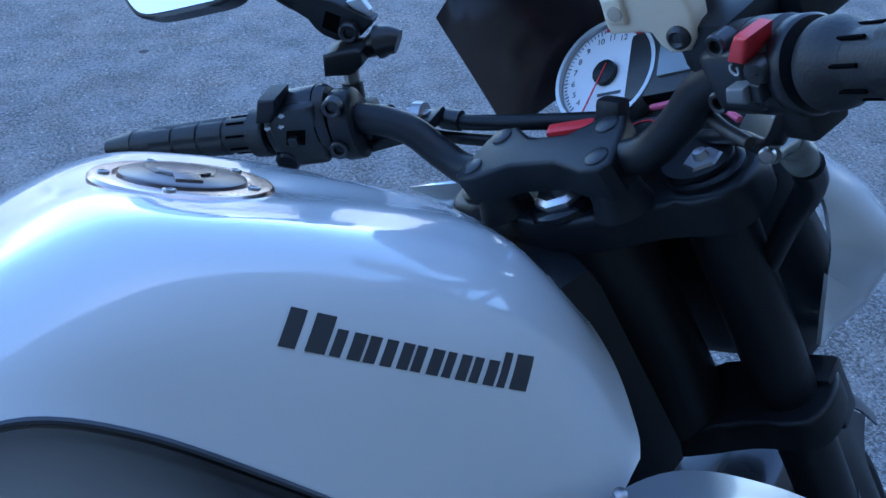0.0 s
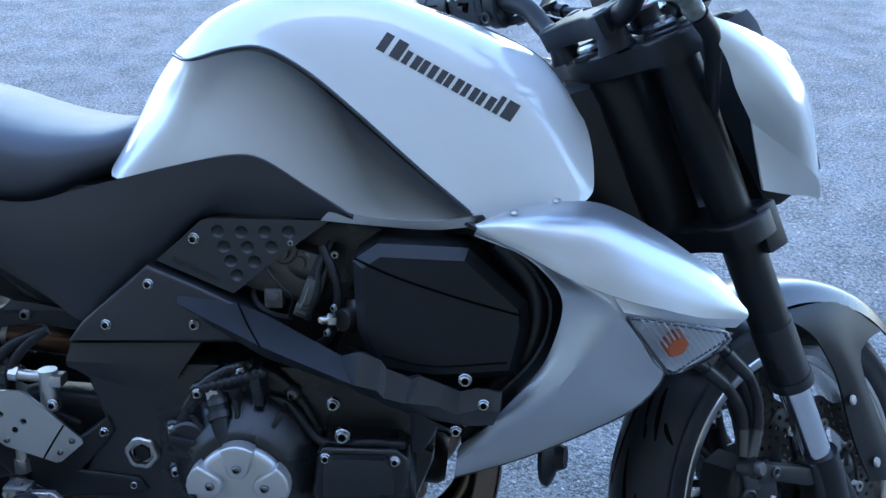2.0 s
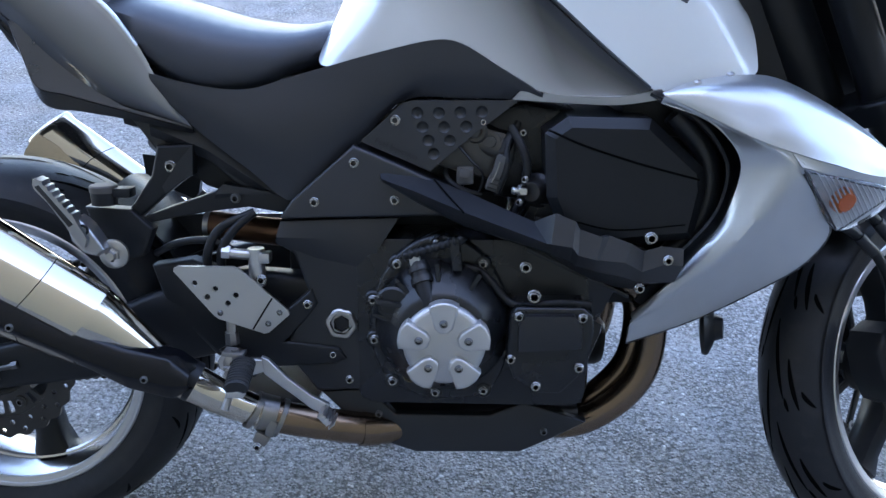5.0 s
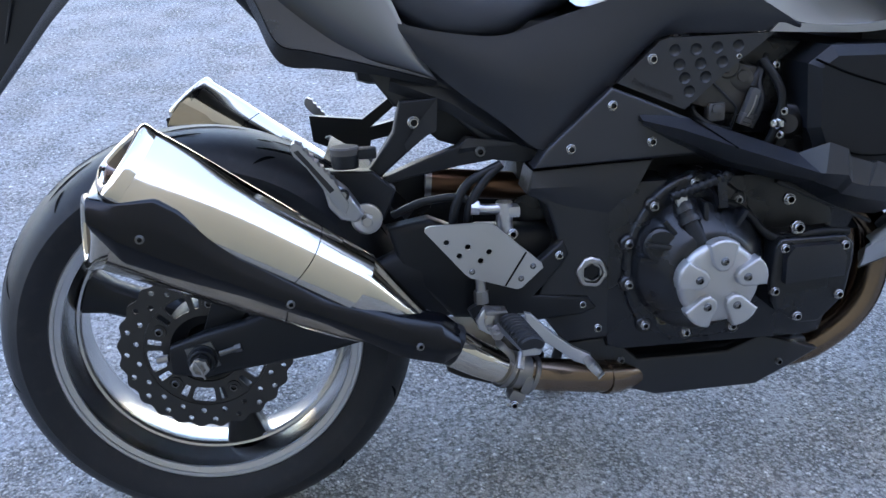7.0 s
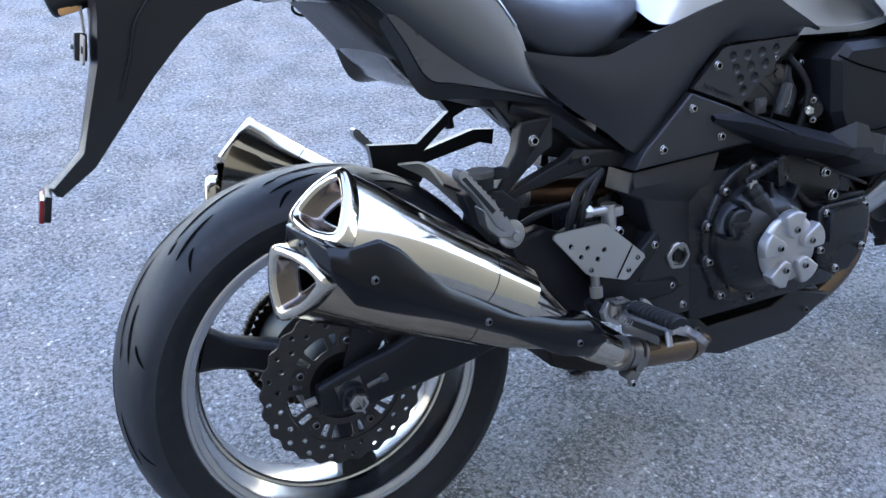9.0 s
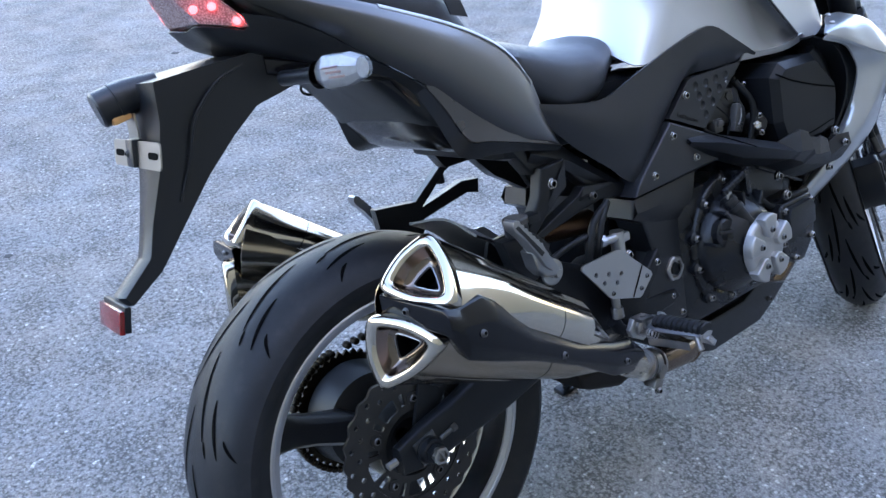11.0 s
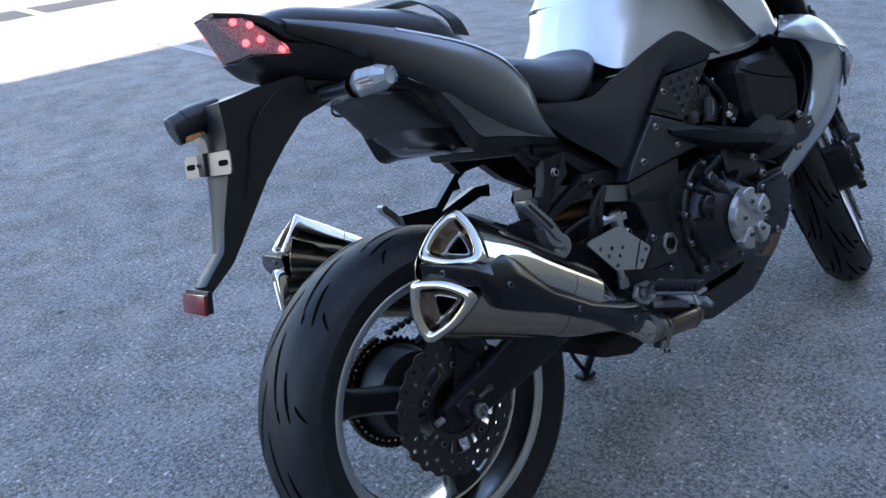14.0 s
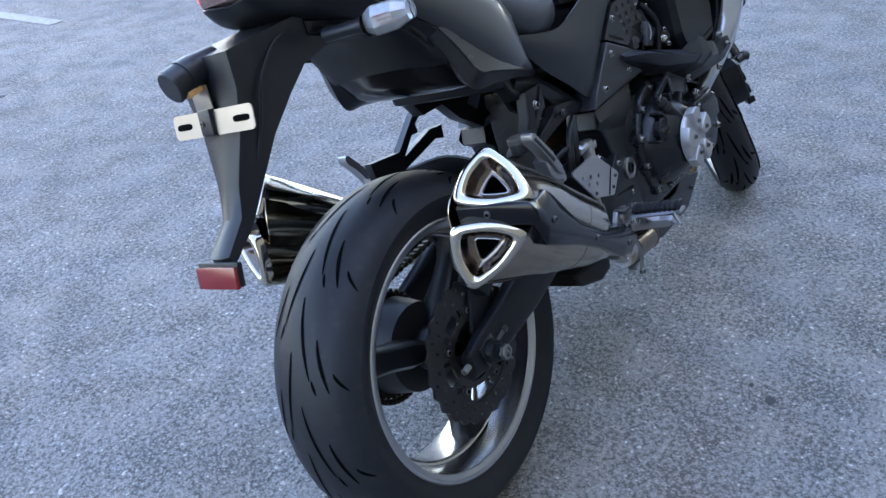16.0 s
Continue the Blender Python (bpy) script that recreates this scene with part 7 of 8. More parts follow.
# right switch block: round housing about the bar, stop switch, starter, clamp bolts
swr = part("right_switch", merge(
    barrel([(-0.006, 0.5), (-0.006, 0.88), (-0.002, 0.98), (0.020, 1.0), (0.0205, 0.97), (0.022, 0.97), (0.0225, 1.0), (0.044, 0.98), (0.047, 0.88), (0.0475, 0.5)], FR, 0.0240, 0.0290, 0.001),
    barrel([(0.048, 0.6), (0.048, 1.02), (0.050, 1.08), (0.058, 1.08), (0.060, 1.02), (0.060, 0.6)], FR, 0.0235, 0.0255),
    move(block((0.016, -0.012, 0.004), (0.040, 0.026, 0.040), (0, 0, 0), 0.007, 3), FR)), BLACK, bar, "black right switch block")
part("kill_switch", move(prism([(0.0300, 0.0205), (0.0425, 0.0180), (0.0505, 0.0260), (0.0555, 0.0330), (0.0460, 0.0350), (0.0390, 0.0295)], -0.0290, -0.010, 0.0030, 3), FR), RED, swr, "red engine stop switch")
part("starter_button", move(prism([(0.0255, 0.0067), (0.0420, 0.0068), (0.0368, -0.0037), (0.0200, -0.0027)], -0.0340, -0.020, 0.0025, 3), FR), mat("grey_button", (0.16, 0.165, 0.17), 0.4), swr, "grey starter button")
part("button_guard", move(prism([(0.0420, 0.0075), (0.0500, 0.0060), (0.0460, -0.0050), (0.0368, -0.0045)], -0.0300, -0.015, 0.0020, 3), FR), BLACK, swr)
part("icon_ring", move(lathe([(0, 0.0037), (0.001, 0.0037), (0.001, 0.0027), (0, 0.0027)], (0.0305, -0.0258, 0.0145), (0, -1, 0), 18, closed=True, arc=math.tau * 0.82), FR), PALE_INK, swr)
for u, y_, v in ((0.0165, -0.020, 0.0270), (-0.0070, -0.020, -0.0100)):
    part("clamp_bolt", move(lathe([(-0.010, 0.0072), (0.002, 0.0072), (0.0035, 0.0060), (0.0028, 0.0040), (-0.002, 0.0038), (-0.002, 0)], (u, y_, v), (0.25, -1, 0.1), 20), FR), SOCKET, swr, "dark socket head bolt")
part("housing_screw", move(merge(lathe([(-0.014, 0.0075), (0.001, 0.0075), (0.0035, 0.0058), (0.004, 0)], (0.0470, -0.0250, 0.0120), (0.3, -1, 0.1), 20), block((0.0483, -0.0292, 0.0124), (0.0056, 0.0012, 0.0014), (0, 0, 16), 0.0003)), FR), SOCKET, swr, "cross-slot housing screw")
mc = part("brake_master", move(merge(block((-0.008, -0.190, 1.140), (0.05, 0.044, 0.035), (0, 0, -14), 0.008), block((0.03, -0.225, 1.135), (0.05, 0.03, 0.025), (0, 0, -20), 0.006), block((-0.022, -0.229, 1.084), (0.030, 0.026, 0.020), (0, 0, -20), 0.004), block((-0.020, -0.222, 1.106), (0.022, 0.030, 0.040), (0, 0, -20), 0.006)), STM), MATT, bar, "black brake master cylinder")
part("brake_lever", tube([sp(0.030, -0.225, 1.108), sp(0.030, -0.27, 1.098), sp(0.0, -0.34, 1.094), sp(-0.055, -0.42, 1.100)], 0.0085, 24, 12), ALLOY, mc, "alloy brake lever")
res = part("fluid_reservoir", merge(
    splate([(-0.1285, 1.190), (-0.1255, 1.170), (-0.1262, 1.1630), (-0.1480, 1.1605), (-0.1545, 1.1585), (-0.1570, 1.150), (-0.1625, 1.1430), (-0.1755, 1.1425), (-0.1830, 1.150), (-0.1860, 1.166), (-0.1840, 1.190)], -0.034, -0.016, 0.004, 3),
    move(lathe([(0, 0.0), (0, 0.022), (0.003, 0.025), (0.040, 0.028), (0.050, 0.028), (0.05, 0.0)], (0.004, -0.157, 1.164), (-0.05, 0, 1), 28), STM)), TANKY, bike, "milky plastic brake fluid reservoir")
part("reservoir_lid", move(lathe([(0, 0.030), (0.012, 0.030), (0.014, 0.027), (0.014, 0)], (0.0015, -0.157, 1.212), (-0.05, 0, 1), 28), STM), MATT, res, "black lid")
part("window_frame", splate([(-0.133, 1.188), (-0.130, 1.172), (-0.143, 1.169), (-0.146, 1.187)], -0.0375, -0.030, 0.002), TANKY, res, "raised level window")
part("window_glass", move(lathe([(0, 0.0052), (0.0015, 0.0048), (0.002, 0)], (-0.0370, -0.1385, 1.178), (-1, 0, 0), 18), STM), mat("cloudy_window", (0.42, 0.37, 0.29), 0.3), res)
part("lug_screw", move(lathe([(0.0, 0.0078), (0.003, 0.0074), (0.005, 0.005), (0.003, 0.003), (0.003, 0)], (-0.0335, -0.1725, 1.1535), (-1, 0, 0.1), 18), STM), SOCKET, res, "dark dome screw")
boot = part("brake_boot", move(merge(lathe([(0, 0.0), (0, 0.0085), (0.004, 0.0112), (0.016, 0.0122), (0.021, 0.0098), (0.025, 0.0108), (0.029, 0.0090), (0.029, 0.0)], (0.004, -0.199, 1.028), (-0.35, -0.05, 0.93), 22), lathe([(0, 0.0075), (0.014, 0.0062), (0.030, 0.0060), (0.030, 0)], (-0.008, -0.201, 1.056), (-1, -0.10, 0.35), 16)), STM), mat("cloudy_cover", (0.14, 0.155, 0.15), 0.22, 0.0, var=0.6, scale=90), bar, "cloudy plastic brake hose cover")
part("hose_bolt", move(lathe([(0, 0.0052), (0.004, 0.0052), (0.005, 0.004), (0.005, 0)], (-0.0400, -0.2040, 1.0690), (-1, -0.1, 0.3), 18), STM), STEEL, boot, "pale bolt end")
part("hose_stub", tube([sp(-0.040, -0.195, 1.078), sp(-0.026, -0.172, 1.083), sp(-0.012, -0.155, 1.088)], 0.0045, 10, 12), mat("dull_brown_pipe", (0.03, 0.026, 0.024), 0.45), boot)
part("hose", tube([sp(0.004, -0.200, 1.030), sp(0.020, -0.188, 1.000), sp(0.032, -0.152, 0.955), sp(0.042, -0.10, 0.880)], 0.0118, 30, 12, 0.0075), MATT, bar)
part("wire_loom", tube([sp(-0.03, -0.225, 1.100), sp(-0.020, -0.195, 1.062), sp(0.02, -0.15, 1.045), sp(0.05, -0.10, 1.03)], 0.006, 24, 10), MATT, bar)

# left mirror on its stalk
post = part("mirror", move(tube([(0.0150, 0.057, -0.010), (0.0105, 0.064, 0.030)], 0.0080, 6, 16), FL), STEEL, bike, "mirror on a black stalk at the left bar")
part("stalk_boot", move(tube([(0.0175, 0.053, -0.030), (0.0120, 0.058, 0.012)], 0.0118, 4, 18, 0.0104), FL), BLACK, post)
WORN = mat("worn_black_metal", (0.024, 0.024, 0.024), 0.36, 0.5, var=0.5, scale=60)
joint = part("mirror_joint", merge(
    move(prism([(0.0312, 0.0445), (0.0154, 0.0455), (-0.0040, 0.0450), (-0.0090, 0.0420), (-0.0060, 0.0280), (0.0046, 0.0210), (0.0103, 0.0199), (0.0373, 0.0222)], 0.052, 0.084, 0.004, 3), FL),
    move(tube([(0.000, 0.078, 0.034), (-0.010, 0.078, 0.0365), (-0.020, 0.078, 0.0400)], 0.0085, 10, 18, 0.0130), FL),
    move(tube([(-0.0190, 0.078, 0.0395), (-0.0285, 0.078, 0.0400), (-0.0360, 0.078, 0.0380), (-0.0390, 0.078, 0.0365)], 0.0165, 8, 20, 0.0120), FL)), WORN, post, "worn black mirror joint")
arm = part("mirror_arm", merge(
    move(prism([(0.0717, 0.0956), (0.0472, 0.0727), (0.0434, 0.0627), (0.037, 0.0545), (0.0243, 0.0464), (-0.0007, 0.047), (-0.0159, 0.0562), (-0.0185, 0.0604), (-0.0128, 0.0648), (0.0138, 0.0843), (0.0500, 0.1030)], 0.080, 0.098, 0.003, 3), FL),
    tube([FL @ Vector((0.058, 0.089, 0.092)), FL @ Vector((0.085, 0.080, 0.122)), sp(0.030, 0.335, 1.285), sp(0.0, 0.352, 1.300)], 0.0105, 16, 14, 0.009)), MATT, post)
part("arm_slot", move(prism([(0.0252, 0.0783), (0.0121, 0.0702), (0.0215, 0.0543), (0.0349, 0.0636)], 0.0794, 0.085, 0), FL), GROOVE, arm)
part("joint_bolt", move(lathe([(-0.004, 0.0102), (0.006, 0.0102), (0.008, 0.0085), (0.0075, 0.0055), (0.002, 0.0052), (0.002, 0)], (0.0068, 0.079, 0.0550), (0, -1, 0), 22), FL), SOCKET, joint, "dark socket head bolt")
part("bright_clip", move(prism([(0.0043, 0.082), (-0.0121, 0.0820), (-0.0174, 0.0697), (-0.0145, 0.061), (-0.0067, 0.0647)], 0.084, 0.092, 0.002), FL), STEEL, arm, "bright steel clip")
mn = Vector((-0.755, -0.352, 0.553)).normalized()
mu_ = (Vector((0, 1, 0)) - mn * mn.y).normalized()
mv_ = mn.cross(mu_)
mm = STM @ Matrix(((mu_.x, -mn.x, mv_.x, -0.03), (mu_.y, -mn.y, mv_.y, 0.35), (mu_.z, -mn.z, mv_.z, 1.30), (0, 0, 0, 1)))
mo = [(0.054, -0.014), (0.050, -0.001), (0.037, 0.015), (0.025, 0.021), (0.008, 0.023), (-0.039, 0.022), (-0.081, 0.019), (-0.095, 0.005), (-0.090, -0.030), (-0.050, -0.055), (0.0, -0.058), (0.045, -0.040)]
part("mirror_housing", move(prism(mo, 0.0, 0.022, 0.004, 3, smooth_n=60), mm), BLACK, post, "black mirror housing")
part("mirror_glass", move(prism([(-0.02 + (a + 0.02) * 0.93, -0.017 + (b + 0.017) * 0.88) for a, b in mo], -0.0012, 0.001, 0.0, 1, smooth_n=60), mm), MIRROR, post, "mirror glass")

# instrument: round rev counter beside a grey display
G = STM @ Matrix.Translation((0.134, 0.028, 1.053)) @ Matrix.Rotation(radians(5), 4, "Z") @ Matrix.Rotation(radians(-33), 4, "Y") @ Matrix.Scale(0.95, 4)
inst = part("rev_counter", move(lathe([(-0.04, 0.045), (-0.012, 0.055), (0.004, 0.0575), (0.008, 0.0560), (0.008, 0.052), (0.003, 0.0505)], (0, 0, 0), (0, 0, 1), 48), G), mat("satin_bezel", (0.50, 0.49, 0.47), 0.3, 0.9, var=0.05), bike, "round white rev counter with a silver bezel")
part("dial", move(lathe([(0.002, 0.0515), (0.0022, 0.0)], (0, 0, 0), (0, 0, 1), 48), G), DIAL, inst, "white dial")
part("dial_hub", move(lathe([(0.003, 0.013), (0.008, 0.0125), (0.009, 0.010), (0.009, 0)], (0, 0, 0), (0, 0, 1), 24), G), MATT, inst)
DR = {"4": 222, "5": 205, "6": 186, "7": 168, "8": 150, "9": 131, "10": 108, "11": 88, "12": 68, "13": 46}
def dial_pos(deg, r):
    # the driver's right is -y, up on the dial is ahead
    a = radians(deg)
    return (r * math.sin(a), -r * math.cos(a))


def dial_text(body, size, px, py, m):
    cu = bpy.data.curves.new("numeral", "FONT")
    cu.body, cu.size, cu.align_x, cu.align_y, cu.extrude = body, size, "CENTER", "CENTER", 0.0001
    o = new("numeral", cu)
    bpy.context.view_layer.update()
    me = bpy.data.meshes.new_from_object(o.evaluated_get(bpy.context.evaluated_depsgraph_get()))
    bpy.data.objects.remove(o)
    me.materials.clear()
    me.materials.append(m)
    o = new("numeral", me)
    o.parent = inst
    o.matrix_basis = G @ Matrix.Translation((px, py, 0.0026)) @ Matrix.Rotation(radians(-90), 4, "Z")


for b, deg in DR.items():
    dial_text(b, 0.0088, *dial_pos(deg, 0.0385), INK)
bms = []
for k in range(37):
    deg = 46 + 176 * k / 36
    a = radians(deg)
    bms.append(move(block((0.047, 0, 0), (0.005 if k % 4 == 0 else 0.003, 0.0007, 0.0006), (0, 0, 0), 0), G @ Matrix.Translation((0, 0, 0.0028)) @ Matrix.Rotation(a - math.pi / 2, 4, "Z")))
part("dial_ticks", merge(*bms), INK, inst)
bms = []
for k in range(7):
    a = radians(46 + 8 * k)
    bms.append(move(block((0.048, 0, 0), (0.004, 0.006, 0.0006), (0, 0, 0), 0), G @ Matrix.Translation((0, 0, 0.0027)) @ Matrix.Rotation(a - math.pi / 2, 4, "Z")))
part("red_zone", merge(*bms), RED, inst, "red zone")
nd = dial_pos(248, 0.022)
part("needle", move(block((0.018, 0, 0), (0.052, 0.0016, 0.001), (0, 0, 0), 0.0003), G @ Matrix.Translation((0, 0, 0.0095)) @ Matrix.Rotation(radians(248 - 90), 4, "Z")), RED, inst, "red needle")
part("fuel_scale", move(block((0.006, -0.034, 0.0028), (0.046, 0.008, 0.0008), (0, 0, 14), 0.001), G), INK, inst)
part("word_bar", move(block((-0.022, -0.006, 0.0028), (0.003, 0.026, 0.0006), (0, 0, 0), 0.0), G), INK, inst)
disp = part("display_housing", move(merge(block((0.0, -0.075, -0.004), (0.070, 0.10, 0.022), (0, 0, 0), 0.006), block((0, 0, -0.035), (0.10, 0.11, 0.03), (0, 0, 0), 0.01)), G), BLACK, bike, "black instrument housing")
part("display", move(block((0.002, -0.090, 0.0085), (0.040, 0.058, 0.004), (0, 0, 0), 0.001), G), GREYCLEAR, disp, "grey liquid crystal display")
red_tab = part("key_tag", move(block((0.028, -0.002, 1.062), (0.016, 0.040, 0.010), (10, 0, 22), 0.003), STM), RED, bike, "red key tag")
ig = part("ignition_lock", move(lathe([(0, 0.020), (0.02, 0.020), (0.022, 0.017), (0.020, 0.013), (0.020, 0)], (0.034, -0.060, 1.030), (0, 0, 1), 24), STM), MATT, bike, "black ignition lock with red marking")
part("lock_mark", move(lathe([(0.0205, 0.0155), (0.0212, 0.0155), (0.0212, 0.0135), (0.0205, 0.0135)], (0.034, -0.060, 1.030), (0, 0, 1), 20, closed=True), STM), RED, ig)
part("key", move(block((0.038, -0.040, 1.066), (0.018, 0.024, 0.028), (14, 18, 0), 0.006), STM), MATT, ig)
part("pink_wire", tube([sp(0.06, -0.06, 1.055), sp(0.055, -0.11, 1.06), sp(0.036, -0.145, 1.050)], 0.0028, 20, 8), mat("pink_wire_sheath", (0.60, 0.09, 0.20), 0.4), bike)

# flyscreen and head lamp cowl
part("flyscreen", skin([
    [sp(0.122, 0.182, 1.152), sp(0.140, 0.10, 1.20), sp(0.145, 0, 1.215), sp(0.140, -0.10, 1.20), sp(0.122, -0.182, 1.152)],
    [sp(0.105, 0.160, 1.110), sp(0.17, 0.09, 1.13), sp(0.175, 0, 1.145), sp(0.17, -0.09, 1.13), sp(0.105, -0.160, 1.110)],
    [sp(0.080, 0.125, 1.035), sp(0.185, 0.085, 1.03), sp(0.20, 0, 1.03), sp(0.185, -0.085, 1.03), sp(0.080, -0.125, 1.035)]], 24, 5, thick=0.003), SCREEN, bike, "dark smoked flyscreen")
cowl = part("headlamp", merge(move(block((0.13, 0, 0.87), (0.12, 0.19, 0.26), (0, -8, 0), 0.03), STM)), MATT, bike, "headlamp in a white angular cowl")
part("headlamp_glass", move(block((0.188, 0, 0.86), (0.012, 0.15, 0.17), (0, -10, 0), 0.005), STM), LENS, cowl)
for sgn in (1, -1):
    # a crease runs from the rear edge down to the chin
    crease = [(0.062, 0.152, 0.880), (0.120, 0.143, 0.803), (0.155, 0.122, 0.760), (0.173, 0.094, 0.726)]
    rear_edge = [(0.000, 0.205, 1.035), (0.028, 0.189, 0.973), (0.036, 0.178, 0.932)]
    w = [rear_edge, [(0.060, 0.183, 1.000), (0.078, 0.197, 0.950), (0.090, 0.196, 0.885)], [(0.120, 0.146, 0.968), (0.138, 0.163, 0.915), (0.145, 0.160, 0.860)], [(0.188, 0.100, 0.928), (0.190, 0.108, 0.880), (0.188, 0.107, 0.830)]]
    part("cowl_wing", skin([[sp(a, b * sgn, c) for a, b, c in col + [tip]] for col, tip in zip(w, crease)], 24, 5, thick=0.005), WHITE, cowl, "white angular head lamp cowl")
    chin = [(0.078, 0.112, 0.781), (0.125, 0.100, 0.752), (0.160, 0.094, 0.733), (0.172, 0.090, 0.722)]
    part("cowl_chin", skin([[sp(a, b * sgn, c) for a, b, c in row] for row in (crease, chin)], 24, 5, thick=0.004), WHITE, cowl)

# front mudguard
def fend(l, r, a):
    q = radians(a)
    return FM @ Vector((r * math.cos(q), l, r * math.sin(q)))


fc = [(-0.078, 0.292), (-0.068, 0.314), (-0.045, 0.325), (0, 0.329), (0.045, 0.325), (0.068, 0.314), (0.078, 0.292)]
mud = part("front_mudguard", skin([[fend(l, r, a) for a in (20, 38, 55, 70, 85, 98, 108)] for l, r in fc], 30, 4, thick=0.003), mat("deep_graphite_paint", (0.036, 0.038, 0.044), 0.28, 0.5, var=0.06, coat=0.5, rvar=0.03), bike, "dark graphite front mudguard")
for sgn in (1, -1):
    left = ((0.290, 79), (0.275, 75.6), (0.249, 67.8), (0.219, 61.7), (0.182, 53.4), (0.123, 37.1), (0.098, 13.3), (0.104, -15.6))
    right = ((0.290, 30), (0.262, 36), (0.234, 40.2), (0.214, 38.8), (0.186, 30.1), (0.164, 8.4), (0.163, -7.7), (0.159, -22.0))
    sidep = [[fend(w * sgn, r, a) for w, (r, a) in zip((0.077, 0.084, 0.090, 0.094, 0.097, 0.100, 0.102, 0.102), side)] for side in (left, [((p[0] + q[0]) / 2 + 0.004, (p[1] + q[1]) / 2) for p, q in zip(left, right)], right)]
    sidep[1] = [p + (FM.to_3x3() @ Vector((0, 0.004 * sgn, 0))) for p in sidep[1]]
    part("mudguard_side", skin(sidep, 20, 4, thick=0.004), MATT, mud, "black mudguard side stay")
    if sgn < 0:
        for f, l, s_ in ((0.135, -0.104, 0.400), (0.137, -0.108, 0.290)):
            part("screw", move(lathe([(0, 0), (0, 0.008), (0.003, 0.007), (0.004, 0)], (f, l, s_), (0.2, -1, 0), 14), STF), STEEL, mud)

PEGALLOY = mat("dull_forged_alloy", (0.27, 0.27, 0.28), 0.36, 1.0, var=0.12, bump=0.15, bscale=900)
# ---- rear sets: brackets, pegs, heel plate, brake pedal ----
for s in (1, -1):
    def add(name, bm, m, parent, label="", **k):
        if s < 0:
            flip(bm)
        return part(name, bm, m, parent, label, **k)
    sub = add("sub_frame", prism([(0.254, 0.388), (0.355, 0.374), (0.487, 0.268), (0.466, 0.250), (0.396, 0.294), (0.354, 0.338), (0.290, 0.338)], -0.125, -0.095, 0.006, 3), BLACK, bike, "black rear sub-frame cover")
    if s > 0:
        br = add("peg_hanger", merge(
            prism([(0.296, 0.3480), (0.3474, 0.3500), (0.3440, 0.3060), (0.3347, 0.3012), (0.3207, 0.2915), (0.3024, 0.2770), (0.2450, 0.2280), (0.2330, 0.2370), (0.2600, 0.2700), (0.2852, 0.3056)], -0.140, -0.118, 0.005, 3),
            prism([(0.3849, 0.2930), (0.4539, 0.2824), (0.4830, 0.2710), (0.4830, 0.2579), (0.4635, 0.2539), (0.4210, 0.2609), (0.3718, 0.2547), (0.3062, 0.2428), (0.2362, 0.2268), (0.2406, 0.2334), (0.3069, 0.2595), (0.3725, 0.2820)], -0.136, -0.116, 0.004, 3),
            prism([(0.190, 0.262), (0.255, 0.258), (0.285, 0.230), (0.268, 0.190), (0.235, 0.180), (0.205, 0.215)], -0.150, -0.126, 0.004, 3)), MATT, bike, "black cast pillion peg hanger")
        part("hanger_facet", skin([[(0.3474, -0.1405, 0.3500), (0.3250, -0.1440, 0.3250), (0.3000, -0.1405, 0.2900)], [(0.3440, -0.1405, 0.3060), (0.3300, -0.1400, 0.3000), (0.3040, -0.1402, 0.2790)]], sharp=True), BLACK, br)
        part("hanger_facet", skin([[(0.3849, -0.1362, 0.2930), (0.4200, -0.1362, 0.2880), (0.4539, -0.1362, 0.2824)], [(0.3760, -0.1400, 0.2800), (0.4200, -0.1370, 0.2815), (0.4539, -0.1362, 0.2810)], [(0.3725, -0.1362, 0.2720), (0.4150, -0.1362, 0.2790), (0.4539, -0.1362, 0.2800)]], sharp=True), BLACK, br)
        inner = part("inner_plate", prism([(0.2836, 0.3616), (0.3506, 0.3718), (0.4919, 0.2731), (0.4834, 0.2477), (0.3760, 0.2770), (0.3500, 0.2850), (0.3383, 0.2960), (0.3062, 0.3164)], -0.100, -0.088, 0.003), MATT, br, "black inner frame plate")
        part("ridge", skin([[(0.2900, -0.1260, 0.3900), (0.3700, -0.1270, 0.3560), (0.4880, -0.1262, 0.2700)], [(0.2860, -0.1330, 0.3740), (0.3640, -0.1340, 0.3420), (0.4800, -0.1290, 0.2640)], [(0.2840, -0.1255, 0.3600), (0.3600, -0.1255, 0.3280), (0.4720, -0.1255, 0.2570)]], sharp=True), BLACK, inner)
        part("linkage_plate", prism([(0.262, 0.2230), (0.2947, 0.2243), (0.3435, 0.2256), (0.3418, 0.1687), (0.2918, 0.1507), (0.2375, 0.1420), (0.2500, 0.1900)], -0.024, -0.016, 0.002), MATT, br)
    else:
        br = part("peg_hanger", merge(prism([(0.163, 0.292), (0.250, 0.282), (0.322, 0.334), (0.350, 0.345), (0.352, 0.330), (0.325, 0.318), (0.262, 0.268), (0.359, 0.290), (0.40, 0.285), (0.395, 0.258), (0.369, 0.266), (0.262, 0.246), (0.258, 0.225), (0.250, 0.213), (0.167, 0.249)], 0.150, 0.166, 0.0), tube([(0.316, 0.158, 0.318), (0.318, 0.158, 0.298)], 0.009, 5, 12)), BLACK, bike, "black cast pillion peg hanger")
    if s > 0:
        bolt(br, 0.314, -0.141, 0.319, k=1.35, aim=(0, -1, 0))
        bolt(br, 0.403, -0.139, 0.274, BOLT_DARK, 1.3, aim=(0, -1, 0))
    teeth = []
